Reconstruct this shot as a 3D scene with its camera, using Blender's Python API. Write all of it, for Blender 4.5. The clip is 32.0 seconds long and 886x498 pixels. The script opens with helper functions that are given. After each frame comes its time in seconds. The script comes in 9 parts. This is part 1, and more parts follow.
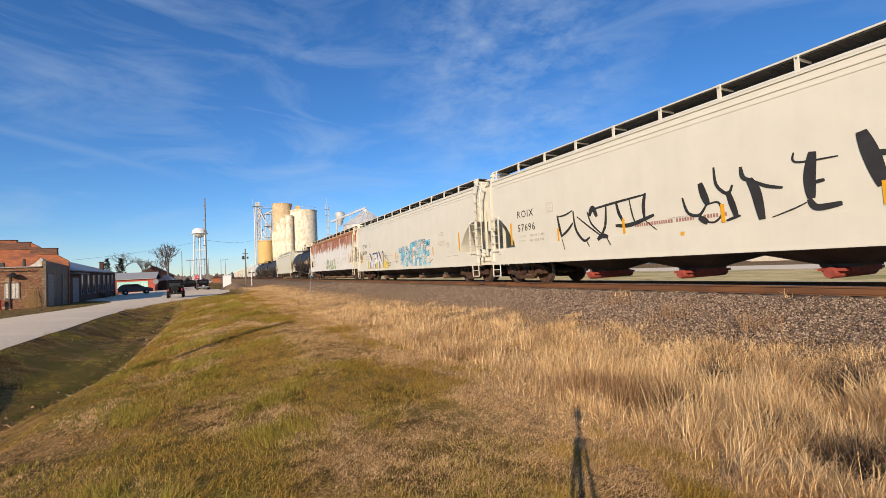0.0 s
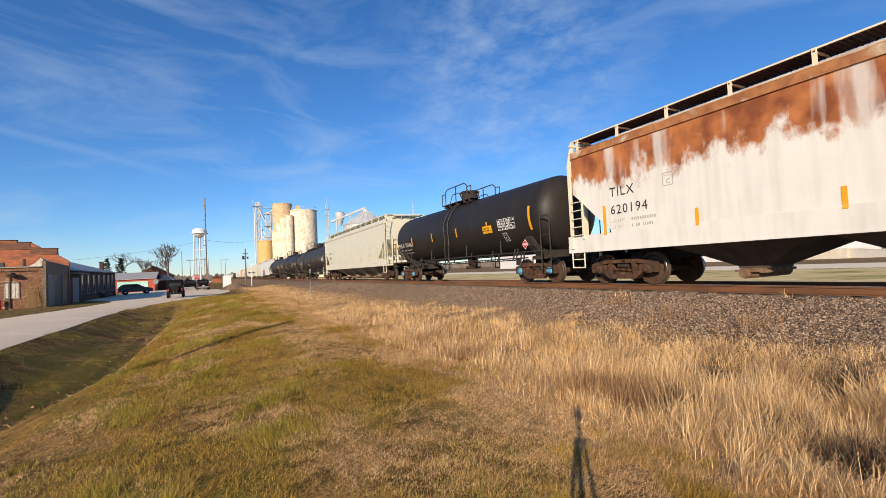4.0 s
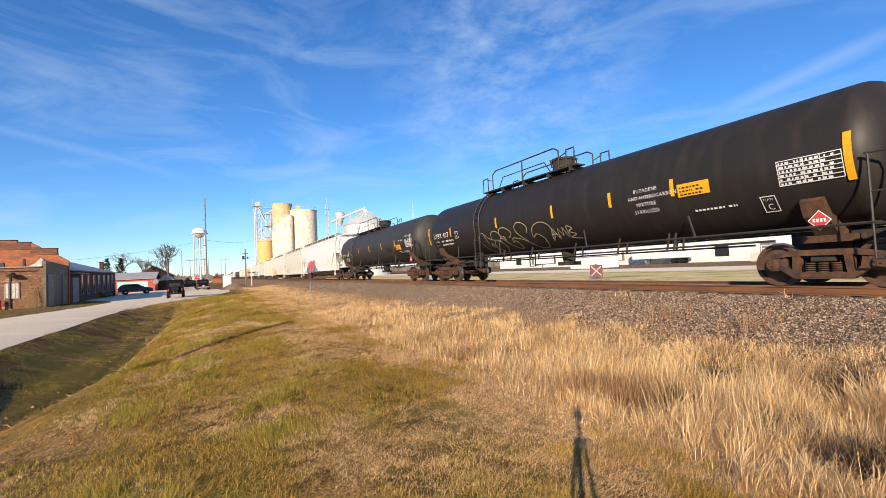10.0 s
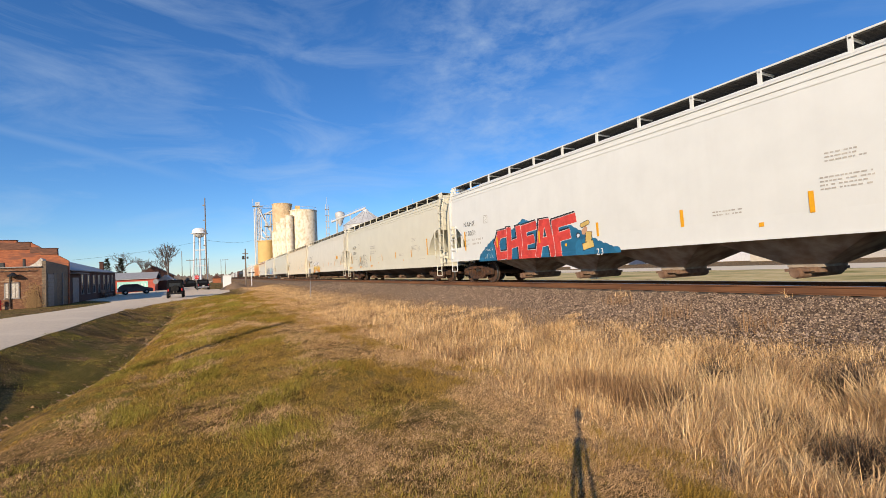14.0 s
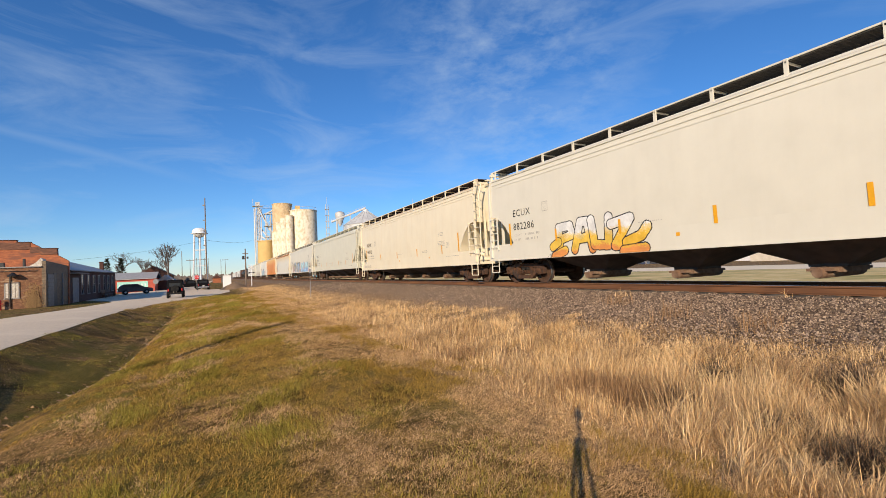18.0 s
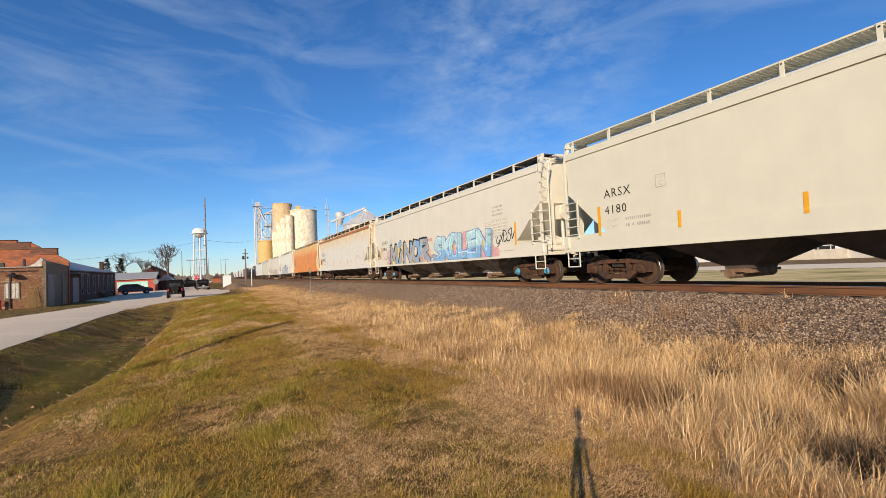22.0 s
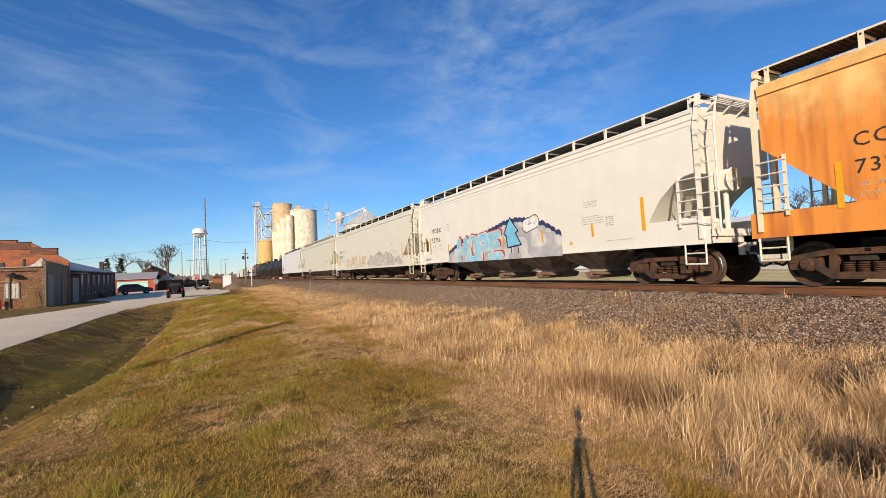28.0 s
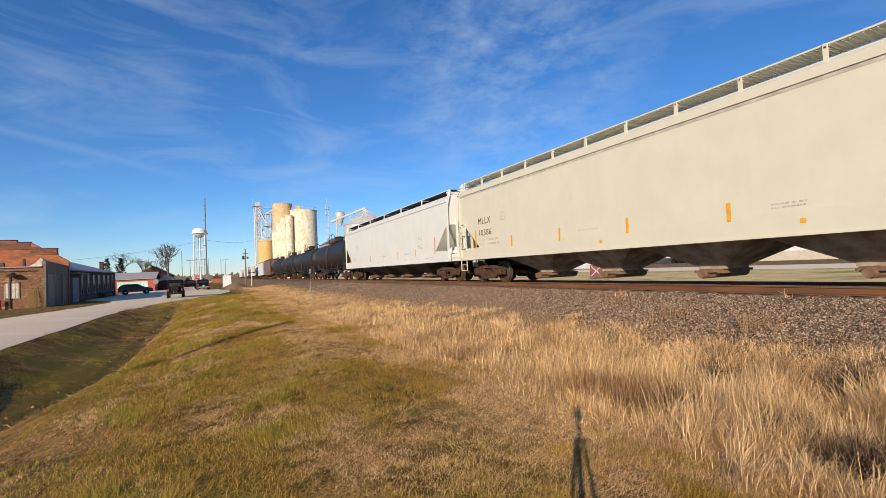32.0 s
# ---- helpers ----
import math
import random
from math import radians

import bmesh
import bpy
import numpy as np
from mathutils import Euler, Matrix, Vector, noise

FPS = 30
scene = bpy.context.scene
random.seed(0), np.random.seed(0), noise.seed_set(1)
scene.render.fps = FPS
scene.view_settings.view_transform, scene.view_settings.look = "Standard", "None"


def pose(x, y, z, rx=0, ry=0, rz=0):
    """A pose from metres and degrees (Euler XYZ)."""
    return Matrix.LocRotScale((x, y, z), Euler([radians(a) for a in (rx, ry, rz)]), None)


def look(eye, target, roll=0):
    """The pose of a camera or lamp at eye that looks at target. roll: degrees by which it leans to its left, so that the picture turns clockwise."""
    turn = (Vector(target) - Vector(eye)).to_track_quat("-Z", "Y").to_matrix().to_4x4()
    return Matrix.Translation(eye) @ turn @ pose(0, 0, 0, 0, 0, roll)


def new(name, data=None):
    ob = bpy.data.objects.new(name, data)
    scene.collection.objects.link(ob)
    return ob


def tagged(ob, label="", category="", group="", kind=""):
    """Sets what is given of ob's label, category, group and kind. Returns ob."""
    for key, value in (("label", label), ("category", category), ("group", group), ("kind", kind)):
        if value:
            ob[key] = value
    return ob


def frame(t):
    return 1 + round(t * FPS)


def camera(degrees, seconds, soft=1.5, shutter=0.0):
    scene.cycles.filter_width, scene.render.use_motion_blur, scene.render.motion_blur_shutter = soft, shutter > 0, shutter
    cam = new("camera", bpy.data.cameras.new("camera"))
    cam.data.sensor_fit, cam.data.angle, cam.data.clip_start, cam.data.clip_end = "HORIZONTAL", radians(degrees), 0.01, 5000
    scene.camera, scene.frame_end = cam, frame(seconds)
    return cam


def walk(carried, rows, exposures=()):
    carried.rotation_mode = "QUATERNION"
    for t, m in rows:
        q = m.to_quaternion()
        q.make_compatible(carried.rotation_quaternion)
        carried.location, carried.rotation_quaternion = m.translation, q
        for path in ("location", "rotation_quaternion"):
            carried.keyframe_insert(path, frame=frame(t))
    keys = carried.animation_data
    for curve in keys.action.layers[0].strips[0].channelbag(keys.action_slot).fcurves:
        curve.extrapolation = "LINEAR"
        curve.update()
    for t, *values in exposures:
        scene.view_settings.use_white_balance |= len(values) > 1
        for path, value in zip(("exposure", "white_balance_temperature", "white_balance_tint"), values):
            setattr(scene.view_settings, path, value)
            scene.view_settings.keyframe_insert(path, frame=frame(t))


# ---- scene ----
TRACK_X = 11.87
cam = camera(89.9, 32.0, soft=0.7, shutter=0.0)
EYE = (0.0, 0.0, 0.757)
CAM_POSE = Matrix.Translation(EYE) @ Euler((0, 0, radians(-26.79))).to_matrix().to_4x4() @ Euler((radians(90 + 2.40), 0, 0)).to_matrix().to_4x4() @ Euler((0, 0, radians(-2.75))).to_matrix().to_4x4()
EXPOSURES = [(0, 0.05), (3, 0.05), (4.5, 0.2), (6, 0.34), (7, 0.15), (7.5, 0.12), (8, 0.15), (8.5, 0.31), (9, 0.36), (10, 0.43), (11, 0.42), (12, 0.38), (13, 0.31), (13.5, 0.21), (14, 0.09), (15, 0.05), (32, 0.05)]
walk(cam, [(0, CAM_POSE), (32, CAM_POSE)], [(t, e, 7050, 13) for t, e in EXPOSURES])

# ---- light ----
SUN_AZ, SUN_EL = 42.5, 19.5  # the way the shadows fall, from +y towards +x; the sun's height
world = bpy.data.worlds.new("world")
scene.world = world
world.use_nodes = True
wn, wl = world.node_tree.nodes, world.node_tree.links
wn.clear()
w_out = wn.new("ShaderNodeOutputWorld")
w_bg = wn.new("ShaderNodeBackground")
w_sky = wn.new("ShaderNodeTexSky")
w_sky.sky_type = "NISHITA"
w_sky.sun_disc = False
w_sky.sun_elevation = radians(SUN_EL)
w_sky.sun_rotation = radians(180 + SUN_AZ)
w_sky.air_density, w_sky.dust_density, w_sky.ozone_density = 1.0, 0.0, 6.0
w_bg.inputs[1].default_value = 0.13
# thin cirrus, streaked
w_co = wn.new("ShaderNodeTexCoord")
w_map = wn.new("ShaderNodeMapping")
w_map.inputs["Rotation"].default_value = (0.25, -0.12, 0.5)
w_map.inputs["Scale"].default_value = (2.2, 1.3, 7.5)
w_n1 = wn.new("ShaderNodeTexNoise")
w_n1.inputs["Scale"].default_value = 1.6
w_n1.inputs["Detail"].default_value = 9
w_n1.inputs["Roughness"].default_value = 0.62
w_n1.inputs["Distortion"].default_value = 0.9
w_r1 = wn.new("ShaderNodeMapRange")
w_r1.inputs[1].default_value, w_r1.inputs[2].default_value = 0.46, 0.92
w_r1.inputs[3].default_value, w_r1.inputs[4].default_value = 0.0, 0.42
w_mix = wn.new("ShaderNodeMixRGB")
w_mix.inputs[2].default_value = (3.9, 5.1, 6.4, 1)
w_hsv = wn.new("ShaderNodeHueSaturation")
w_hsv.inputs["Saturation"].default_value = 1.12
w_hsv.inputs["Value"].default_value = 1.0
wl.new(w_co.outputs["Generated"], w_map.inputs[0])
wl.new(w_map.outputs[0], w_n1.inputs["Vector"])
wl.new(w_n1.outputs["Fac"], w_r1.inputs[0])


def w_node(kind, op="", **inputs):
    n = wn.new(kind)
    if op:
        n.operation = op
    for k, v in inputs.items():
        sock = n.inputs[int(k[1:])]
        if hasattr(v, "links"):
            wl.new(v, sock)
        else:
            sock.default_value = v
    return n


def w_ramp(v, a, b, c=0.0, d=1.0):
    return w_node("ShaderNodeMapRange", i0=v, i1=a, i2=b, i3=c, i4=d).outputs[0]


def w_mul(a, b, op="MULTIPLY"):
    return w_node("ShaderNodeMath", op, i0=a, i1=b).outputs[0]


def w_dot(v):
    return w_node("ShaderNodeVectorMath", "DOT_PRODUCT", i0=w_co.outputs["Generated"], i1=v).outputs["Value"]


# an old vapour trail, a fainter one, and a patch of mackerel cloud
w_n2 = wn.new("ShaderNodeTexNoise")
w_n2.inputs["Scale"].default_value, w_n2.inputs["Detail"].default_value, w_n2.inputs["Roughness"].default_value = 11.0, 8, 0.62
w_map2 = wn.new("ShaderNodeMapping")
w_map2.inputs["Scale"].default_value = (1, 1, 2.2)
wl.new(w_co.outputs["Generated"], w_map2.inputs[0])
wl.new(w_map2.outputs[0], w_n2.inputs["Vector"])
w_wob = w_mul(w_mul(w_n2.outputs["Fac"], 0.5, "SUBTRACT"), 0.012)
w_trail = w_mul(w_ramp(w_mul(w_mul(w_dot((-0.2463, 0.1786, -0.9526)), w_wob, "ADD"), 0.0, "ABSOLUTE"), 0.012, 0.001), w_ramp(w_dot((-0.3014, 0.92, 0.2504)), 0.957, 0.99))
w_trail2 = w_mul(w_ramp(w_mul(w_mul(w_dot((0.3624, -0.1263, -0.9234)), w_wob, "ADD"), 0.0, "ABSOLUTE"), 0.02, 0.002), w_ramp(w_dot((0.8778, 0.3792, 0.2926)), 0.985, 0.998))
w_patch = w_mul(w_ramp(w_n2.outputs["Fac"], 0.40, 0.75), w_ramp(w_dot((0.545, 0.7391, 0.3958)), 0.955, 0.998))
w_sum = w_mul(w_mul(w_mul(w_r1.outputs[0], w_mul(w_trail, 0.12), "MAXIMUM"), w_mul(w_trail2, 0.2), "MAXIMUM"), w_mul(w_patch, 0.42), "MAXIMUM")
wl.new(w_sum, w_mix.inputs[0])
wl.new(w_sky.outputs[0], w_hsv.inputs["Color"])
w_tint = wn.new("ShaderNodeMixRGB")
w_tint.blend_type = "MULTIPLY"
w_tint.inputs[0].default_value = 1.0
w_tint.inputs[2].default_value = (0.90, 0.975, 1.10, 1)
wl.new(w_hsv.outputs[0], w_tint.inputs[1])
wl.new(w_tint.outputs[0], w_mix.inputs[1])
wl.new(w_mix.outputs[0], w_bg.inputs[0])
wl.new(w_bg.outputs[0], w_out.inputs[0])
sun = new("sun", bpy.data.lights.new("sun", "SUN"))
sun.data.energy, sun.data.angle, sun.data.color = 5.0, radians(0.5), (1.0, 0.87, 0.69)
_d = Vector((math.sin(radians(SUN_AZ)) * math.cos(radians(SUN_EL)), math.cos(radians(SUN_AZ)) * math.cos(radians(SUN_EL)), -math.sin(radians(SUN_EL))))
sun.matrix_world = look(tuple(-60 * _d), (0, 0, 0))
# ---- materials ----
def mat(name, a, b=None, rough=0.7, metal=0.0, scale=3.0, bump=0.0, bscale=40.0, stretch=(1, 1, 1), lo=0.35, hi=0.65, c=None, cscale=0.6, clo=0.5, chi=0.7, piece=0.0, spec=0.5):
    """Base colour a, broken up with b at a fine scale and c in large stains; piece: how far single pieces differ in brightness."""
    m = bpy.data.materials.new(name)
    m.use_nodes = True
    n, l = m.node_tree.nodes, m.node_tree.links
    p = n["Principled BSDF"]
    p.inputs["Roughness"].default_value = rough
    p.inputs["Metallic"].default_value = metal
    p.inputs["Specular IOR Level"].default_value = spec
    co = n.new("ShaderNodeTexCoord")
    mp = n.new("ShaderNodeMapping")
    mp.inputs["Scale"].default_value = stretch
    l.new(co.outputs["Object"], mp.inputs[0])
    if b is None:
        b = tuple(x * 0.8 for x in a)

    def layer(src, col, sc, low, high, detail=6):
        t = n.new("ShaderNodeTexNoise")
        t.inputs["Scale"].default_value = sc
        t.inputs["Detail"].default_value = detail
        t.inputs["Roughness"].default_value = 0.6
        l.new(mp.outputs[0], t.inputs["Vector"])
        r = n.new("ShaderNodeMapRange")
        r.inputs[1].default_value, r.inputs[2].default_value = low, high
        l.new(t.outputs["Fac"], r.inputs[0])
        x = n.new("ShaderNodeMixRGB")
        l.new(r.outputs[0], x.inputs[0])
        l.new(src, x.inputs[1])
        x.inputs[2].default_value = (*col, 1)
        return x.outputs[0]

    base = n.new("ShaderNodeRGB")
    base.outputs[0].default_value = (*a, 1)
    out = layer(base.outputs[0], b, scale, lo, hi)
    if c is not None:
        out = layer(out, c, cscale, clo, chi, 4)
    if piece:
        oi = n.new("ShaderNodeObjectInfo")
        r = n.new("ShaderNodeMapRange")
        r.inputs[3].default_value, r.inputs[4].default_value = 1 - piece, 1 + piece
        l.new(oi.outputs["Random"], r.inputs[0])
        h = n.new("ShaderNodeHueSaturation")
        l.new(r.outputs[0], h.inputs["Value"])
        l.new(out, h.inputs["Color"])
        out = h.outputs[0]
    l.new(out, p.inputs["Base Color"])
    if bump:
        t = n.new("ShaderNodeTexNoise")
        t.inputs["Scale"].default_value = bscale
        t.inputs["Detail"].default_value = 5
        l.new(mp.outputs[0], t.inputs["Vector"])
        bp = n.new("ShaderNodeBump")
        bp.inputs["Strength"].default_value = bump
        bp.inputs["Distance"].default_value = 0.02
        l.new(t.outputs["Fac"], bp.inputs["Height"])
        l.new(bp.outputs[0], p.inputs["Normal"])
    return m


def island(m, a, b, c=None):
    """Colour that differs from piece to piece of one joined mesh."""
    n, l = m.node_tree.nodes, m.node_tree.links
    g = n.new("ShaderNodeNewGeometry")
    r = n.new("ShaderNodeValToRGB")
    e = r.color_ramp.elements
    e[0].color, e[1].color = (*a, 1), (*b, 1)
    if c is not None:
        k = e.new(0.5)
        k.color = (*c, 1)
    l.new(g.outputs["Random Per Island"], r.inputs[0])
    l.new(r.outputs[0], n["Principled BSDF"].inputs["Base Color"])
    return m


def car_paint(name, a, dirt=(0.30, 0.26, 0.20), dirt_amount=0.25, rust=None, rust_from=9.0, rust_to=10.0, rough=0.45, drips=0.7, vary=0.4, hold=0.8):
    """Weathered paint of a wagon: faint vertical streaks and grime, and rust that creeps down from the roof edge."""
    m = mat(name, a, tuple(x * 0.93 for x in a), rough, 0, 1.2, 0.05, 6.0, (1, 1, 1), 0.3, 0.7)
    n, l = m.node_tree.nodes, m.node_tree.links
    p = n["Principled BSDF"]
    src = p.inputs["Base Color"].links[0].from_socket
    co = n.new("ShaderNodeTexCoord")
    mp = n.new("ShaderNodeMapping")
    mp.inputs["Scale"].default_value = (1, 2.2, 0.22)
    l.new(co.outputs["Object"], mp.inputs[0])
    t = n.new("ShaderNodeTexNoise")
    t.inputs["Scale"].default_value = 2.0
    t.inputs["Detail"].default_value = 8
    l.new(mp.outputs[0], t.inputs["Vector"])
    r = n.new("ShaderNodeMapRange")
    r.inputs[1].default_value, r.inputs[2].default_value = 0.45, 0.78
    r.inputs[4].default_value = dirt_amount
    l.new(t.outputs["Fac"], r.inputs[0])
    x = n.new("ShaderNodeMixRGB")
    l.new(r.outputs[0], x.inputs[0])
    l.new(src, x.inputs[1])
    x.inputs[2].default_value = (*dirt, 1)
    out = x.outputs[0]
    if rust is not None:
        sp = n.new("ShaderNodeSeparateXYZ")
        l.new(co.outputs["Object"], sp.inputs[0])
        t2 = n.new("ShaderNodeTexNoise")
        t2.inputs["Scale"].default_value = 1.6
        t2.inputs["Detail"].default_value = 9
        t2.inputs["Roughness"].default_value = 0.65
        mp2 = n.new("ShaderNodeMapping")
        mp2.inputs["Scale"].default_value = (1, 1.3, drips)
        l.new(co.outputs["Object"], mp2.inputs[0])
        l.new(mp2.outputs[0], t2.inputs["Vector"])
        ma = n.new("ShaderNodeMath")
        ma.operation = "MULTIPLY_ADD"
        l.new(t2.outputs["Fac"], ma.inputs[0])
        ma.inputs[1].default_value = 2.6
        l.new(sp.outputs[2], ma.inputs[2])
        r2 = n.new("ShaderNodeMapRange")
        r2.inputs[1].default_value, r2.inputs[2].default_value = rust_from, rust_to
        l.new(ma.outputs[0], r2.inputs[0])
        x2 = n.new("ShaderNodeMixRGB")
        # pale streaks where the paint still holds between the plates
        t4 = n.new("ShaderNodeTexNoise")
        t4.inputs["Scale"].default_value = 1.0
        t4.inputs["Detail"].default_value = 5
        mp4 = n.new("ShaderNodeMapping")
        mp4.inputs["Scale"].default_value = (0.2, 1.1, 0.16)
        l.new(co.outputs["Object"], mp4.inputs[0])
        l.new(mp4.outputs[0], t4.inputs["Vector"])
        r4 = n.new("ShaderNodeMapRange")
        r4.inputs[1].default_value, r4.inputs[2].default_value = 0.36, 0.44
        r4.inputs[3].default_value = hold
        l.new(t4.outputs["Fac"], r4.inputs[0])
        m4 = n.new("ShaderNodeMath")
        m4.operation = "MULTIPLY"
        l.new(r2.outputs[0], m4.inputs[0])
        l.new(r4.outputs[0], m4.inputs[1])
        l.new(m4.outputs[0], x2.inputs[0])
        l.new(out, x2.inputs[1])
        t3 = n.new("ShaderNodeTexNoise")
        t3.inputs["Scale"].default_value = 2.2
        t3.inputs["Detail"].default_value = 6
        l.new(co.outputs["Object"], t3.inputs["Vector"])
        x3 = n.new("ShaderNodeMixRGB")
        r3 = n.new("ShaderNodeMapRange")
        r3.inputs[1].default_value, r3.inputs[2].default_value = 0.34, 0.66
        l.new(t3.outputs["Fac"], r3.inputs[0])
        l.new(r3.outputs[0], x3.inputs[0])
        x3.inputs[1].default_value = (*(q * (1 - 0.4 * vary) for q in rust), 1)
        x3.inputs[2].default_value = (min(1, rust[0] * (1 + 0.35 * vary)), min(1, rust[1] * (1 + 0.65 * vary)), min(1, rust[2] * (1 + 0.8 * vary)), 1)
        l.new(x3.outputs[0], x2.inputs[2])
        out = x2.outputs[0]
    l.new(out, p.inputs["Base Color"])
    return m


M_CREAM = car_paint("cream_paint", (0.73, 0.69, 0.57), dirt=(0.42, 0.37, 0.27), dirt_amount=0.07)
M_WHITE = car_paint("white_paint", (0.735, 0.745, 0.70), dirt_amount=0.04)
M_IVORY = car_paint("ivory_paint", (0.68, 0.65, 0.515), dirt=(0.45, 0.38, 0.28), dirt_amount=0.06)
M_GREY = car_paint("pale_grey_paint", (0.69, 0.66, 0.525), dirt=(0.42, 0.38, 0.30), dirt_amount=0.06)
M_TAN = car_paint("tan_white_paint", (0.82, 0.73, 0.54), dirt=(0.62, 0.42, 0.18), dirt_amount=0.15, rust=(0.50, 0.24, 0.09), rust_from=5.55, rust_to=6.6)
M_RUSTY = car_paint("rusting_white_paint", (0.80, 0.77, 0.70), rust=(0.39, 0.112, 0.03), rust_from=4.25, rust_to=4.65, vary=1.0, hold=0.3, drips=0.8)
M_RUSTTOP = car_paint("rust_streaked_paint", (0.74, 0.715, 0.62), rust=(0.76, 0.50, 0.22), rust_from=4.2, rust_to=5.8, dirt=(0.6, 0.42, 0.2), dirt_amount=0.12)
M_ORANGE = car_paint("faded_orange_paint", (0.84, 0.30, 0.05), dirt=(0.40, 0.10, 0.02), dirt_amount=0.9, rust=(0.84, 0.50, 0.17), rust_from=4.4, rust_to=5.6)
M_TANKB = car_paint("black_tank_paint", (0.022, 0.019, 0.017), dirt=(0.07, 0.055, 0.04), dirt_amount=0.25, rough=0.5)
M_TANKG = car_paint("grey_black_tank_paint", (0.038, 0.035, 0.032), dirt=(0.085, 0.075, 0.062), dirt_amount=0.32, rough=0.55)
for _m in (M_TANKB, M_TANKG):
    _m.node_tree.nodes["Principled BSDF"].inputs["Specular IOR Level"].default_value = 0.28
M_IVORYW = car_paint("warm_white_paint", (0.80, 0.77, 0.665), dirt_amount=0.05)
M_BROWNCAR = car_paint("brown_wagon_paint", (0.16, 0.07, 0.045), dirt_amount=0.4)
M_TRUCK = mat("rusty_cast_steel", (0.05, 0.026, 0.016), (0.13, 0.056, 0.026), 0.85, 0, 5, 0.4, 30, c=(0.03, 0.022, 0.018), cscale=2)
M_UNDER = mat("grimy_underframe", (0.022, 0.018, 0.015), (0.045, 0.034, 0.026), 0.9, 0, 4, 0.2, 20)
M_HOP = mat("grimy_chute", (0.42, 0.36, 0.28), (0.24, 0.18, 0.13), 0.8, 0, 2.5, 0.1, 20, c=(0.16, 0.11, 0.08), cscale=1.2)
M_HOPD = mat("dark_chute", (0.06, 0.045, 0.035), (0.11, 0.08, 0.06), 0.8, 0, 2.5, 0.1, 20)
M_WHEEL = mat("wheel_steel", (0.075, 0.04, 0.026), (0.12, 0.065, 0.04), 0.7, 0.2, 6, 0.1, 30)
M_TREAD = mat("polished_tread", (0.5, 0.48, 0.46), (0.35, 0.33, 0.31), 0.3, 0.9, 9)
M_RED = mat("red_oxide", (0.42, 0.07, 0.045), (0.25, 0.05, 0.035), 0.8, 0, 6)
M_CYAN = mat("cyan_cap_paint", (0.10, 0.38, 0.55), (0.06, 0.25, 0.38), 0.6, 0, 9)
M_YELLOW = mat("reflector_yellow", (0.84, 0.40, 0.012), (0.74, 0.34, 0.012), 0.45, 0, 12)
M_YWHITE = mat("pale_yellow_panel", (0.76, 0.64, 0.30), (0.68, 0.56, 0.25), 0.5, 0, 12)
M_BLACK = mat("black_lettering", (0.018, 0.017, 0.017), (0.03, 0.03, 0.03), 0.7)
M_LWHITE = mat("white_lettering", (0.78, 0.77, 0.74), (0.66, 0.65, 0.62), 0.7)
M_GRIME = mat("grey_lettering", (0.36, 0.335, 0.29), (0.56, 0.52, 0.45), 0.8)
M_GRATE = mat("grating_steel", (0.06, 0.056, 0.052), (0.10, 0.09, 0.075), 0.75, 0.3, 9)
M_OUTLET = mat("rusty_outlet", (0.16, 0.085, 0.05), (0.26, 0.17, 0.11), 0.85, 0, 4)
M_RUSTTRIM = mat("rusty_pale_trim", (0.46, 0.20, 0.075), (0.26, 0.09, 0.035), 0.85, 0, 3.0, c=(0.66, 0.54, 0.38), cscale=1.5, clo=0.56, chi=0.72)
M_TANKTRIM = mat("black_steel_trim", (0.022, 0.02, 0.018), (0.045, 0.038, 0.032), 0.6, 0, 8)
M_RUSTGRATE = mat("rusty_grating", (0.06, 0.03, 0.02), (0.035, 0.022, 0.018), 0.85, 0, 6)
M_RAIL = mat("rusty_rail", (0.21, 0.09, 0.036), (0.12, 0.05, 0.022), 0.85, 0, 3, 0.2, 40, (1, 0.2, 1))
M_RAILTOP = mat("polished_railhead", (0.55, 0.53, 0.50), (0.40, 0.38, 0.36), 0.28, 0.9, 4)
M_TIE = mat("weathered_tie", (0.14, 0.11, 0.085), (0.075, 0.06, 0.05), 0.9, 0, 3, 0.5, 25, (1, 1, 6), piece=0.3)
# ---- mesh helpers ----
def box(bm, x0, x1, y0, y1, z0, z1):
    v = [bm.verts.new(p) for p in ((x0, y0, z0), (x1, y0, z0), (x1, y1, z0), (x0, y1, z0), (x0, y0, z1), (x1, y0, z1), (x1, y1, z1), (x0, y1, z1))]
    for f in ((3, 2, 1, 0), (4, 5, 6, 7), (0, 1, 5, 4), (1, 2, 6, 5), (2, 3, 7, 6), (3, 0, 4, 7)):
        bm.faces.new([v[i] for i in f])
    return v


def rod(bm, a, b, r, r2=None, seg=6):
    """A bar or cone from a to b with closed ends."""
    a, b = Vector(a), Vector(b)
    r2 = r if r2 is None else r2
    q = (b - a).to_track_quat("Z", "Y")
    rings = []
    for c, rad in ((a, r), (b, r2)):
        rings.append([bm.verts.new(c + q @ Vector((rad * math.cos(2 * math.pi * i / seg), rad * math.sin(2 * math.pi * i / seg), 0))) for i in range(seg)])
    for i in range(seg):
        j = (i + 1) % seg
        bm.faces.new((rings[0][i], rings[0][j], rings[1][j], rings[1][i]))
    bm.faces.new(rings[0][::-1])
    bm.faces.new(rings[1])


def pipe(bm, pts, r, seg=6):
    for a, b in zip(pts, pts[1:]):
        rod(bm, a, b, r, seg=seg)


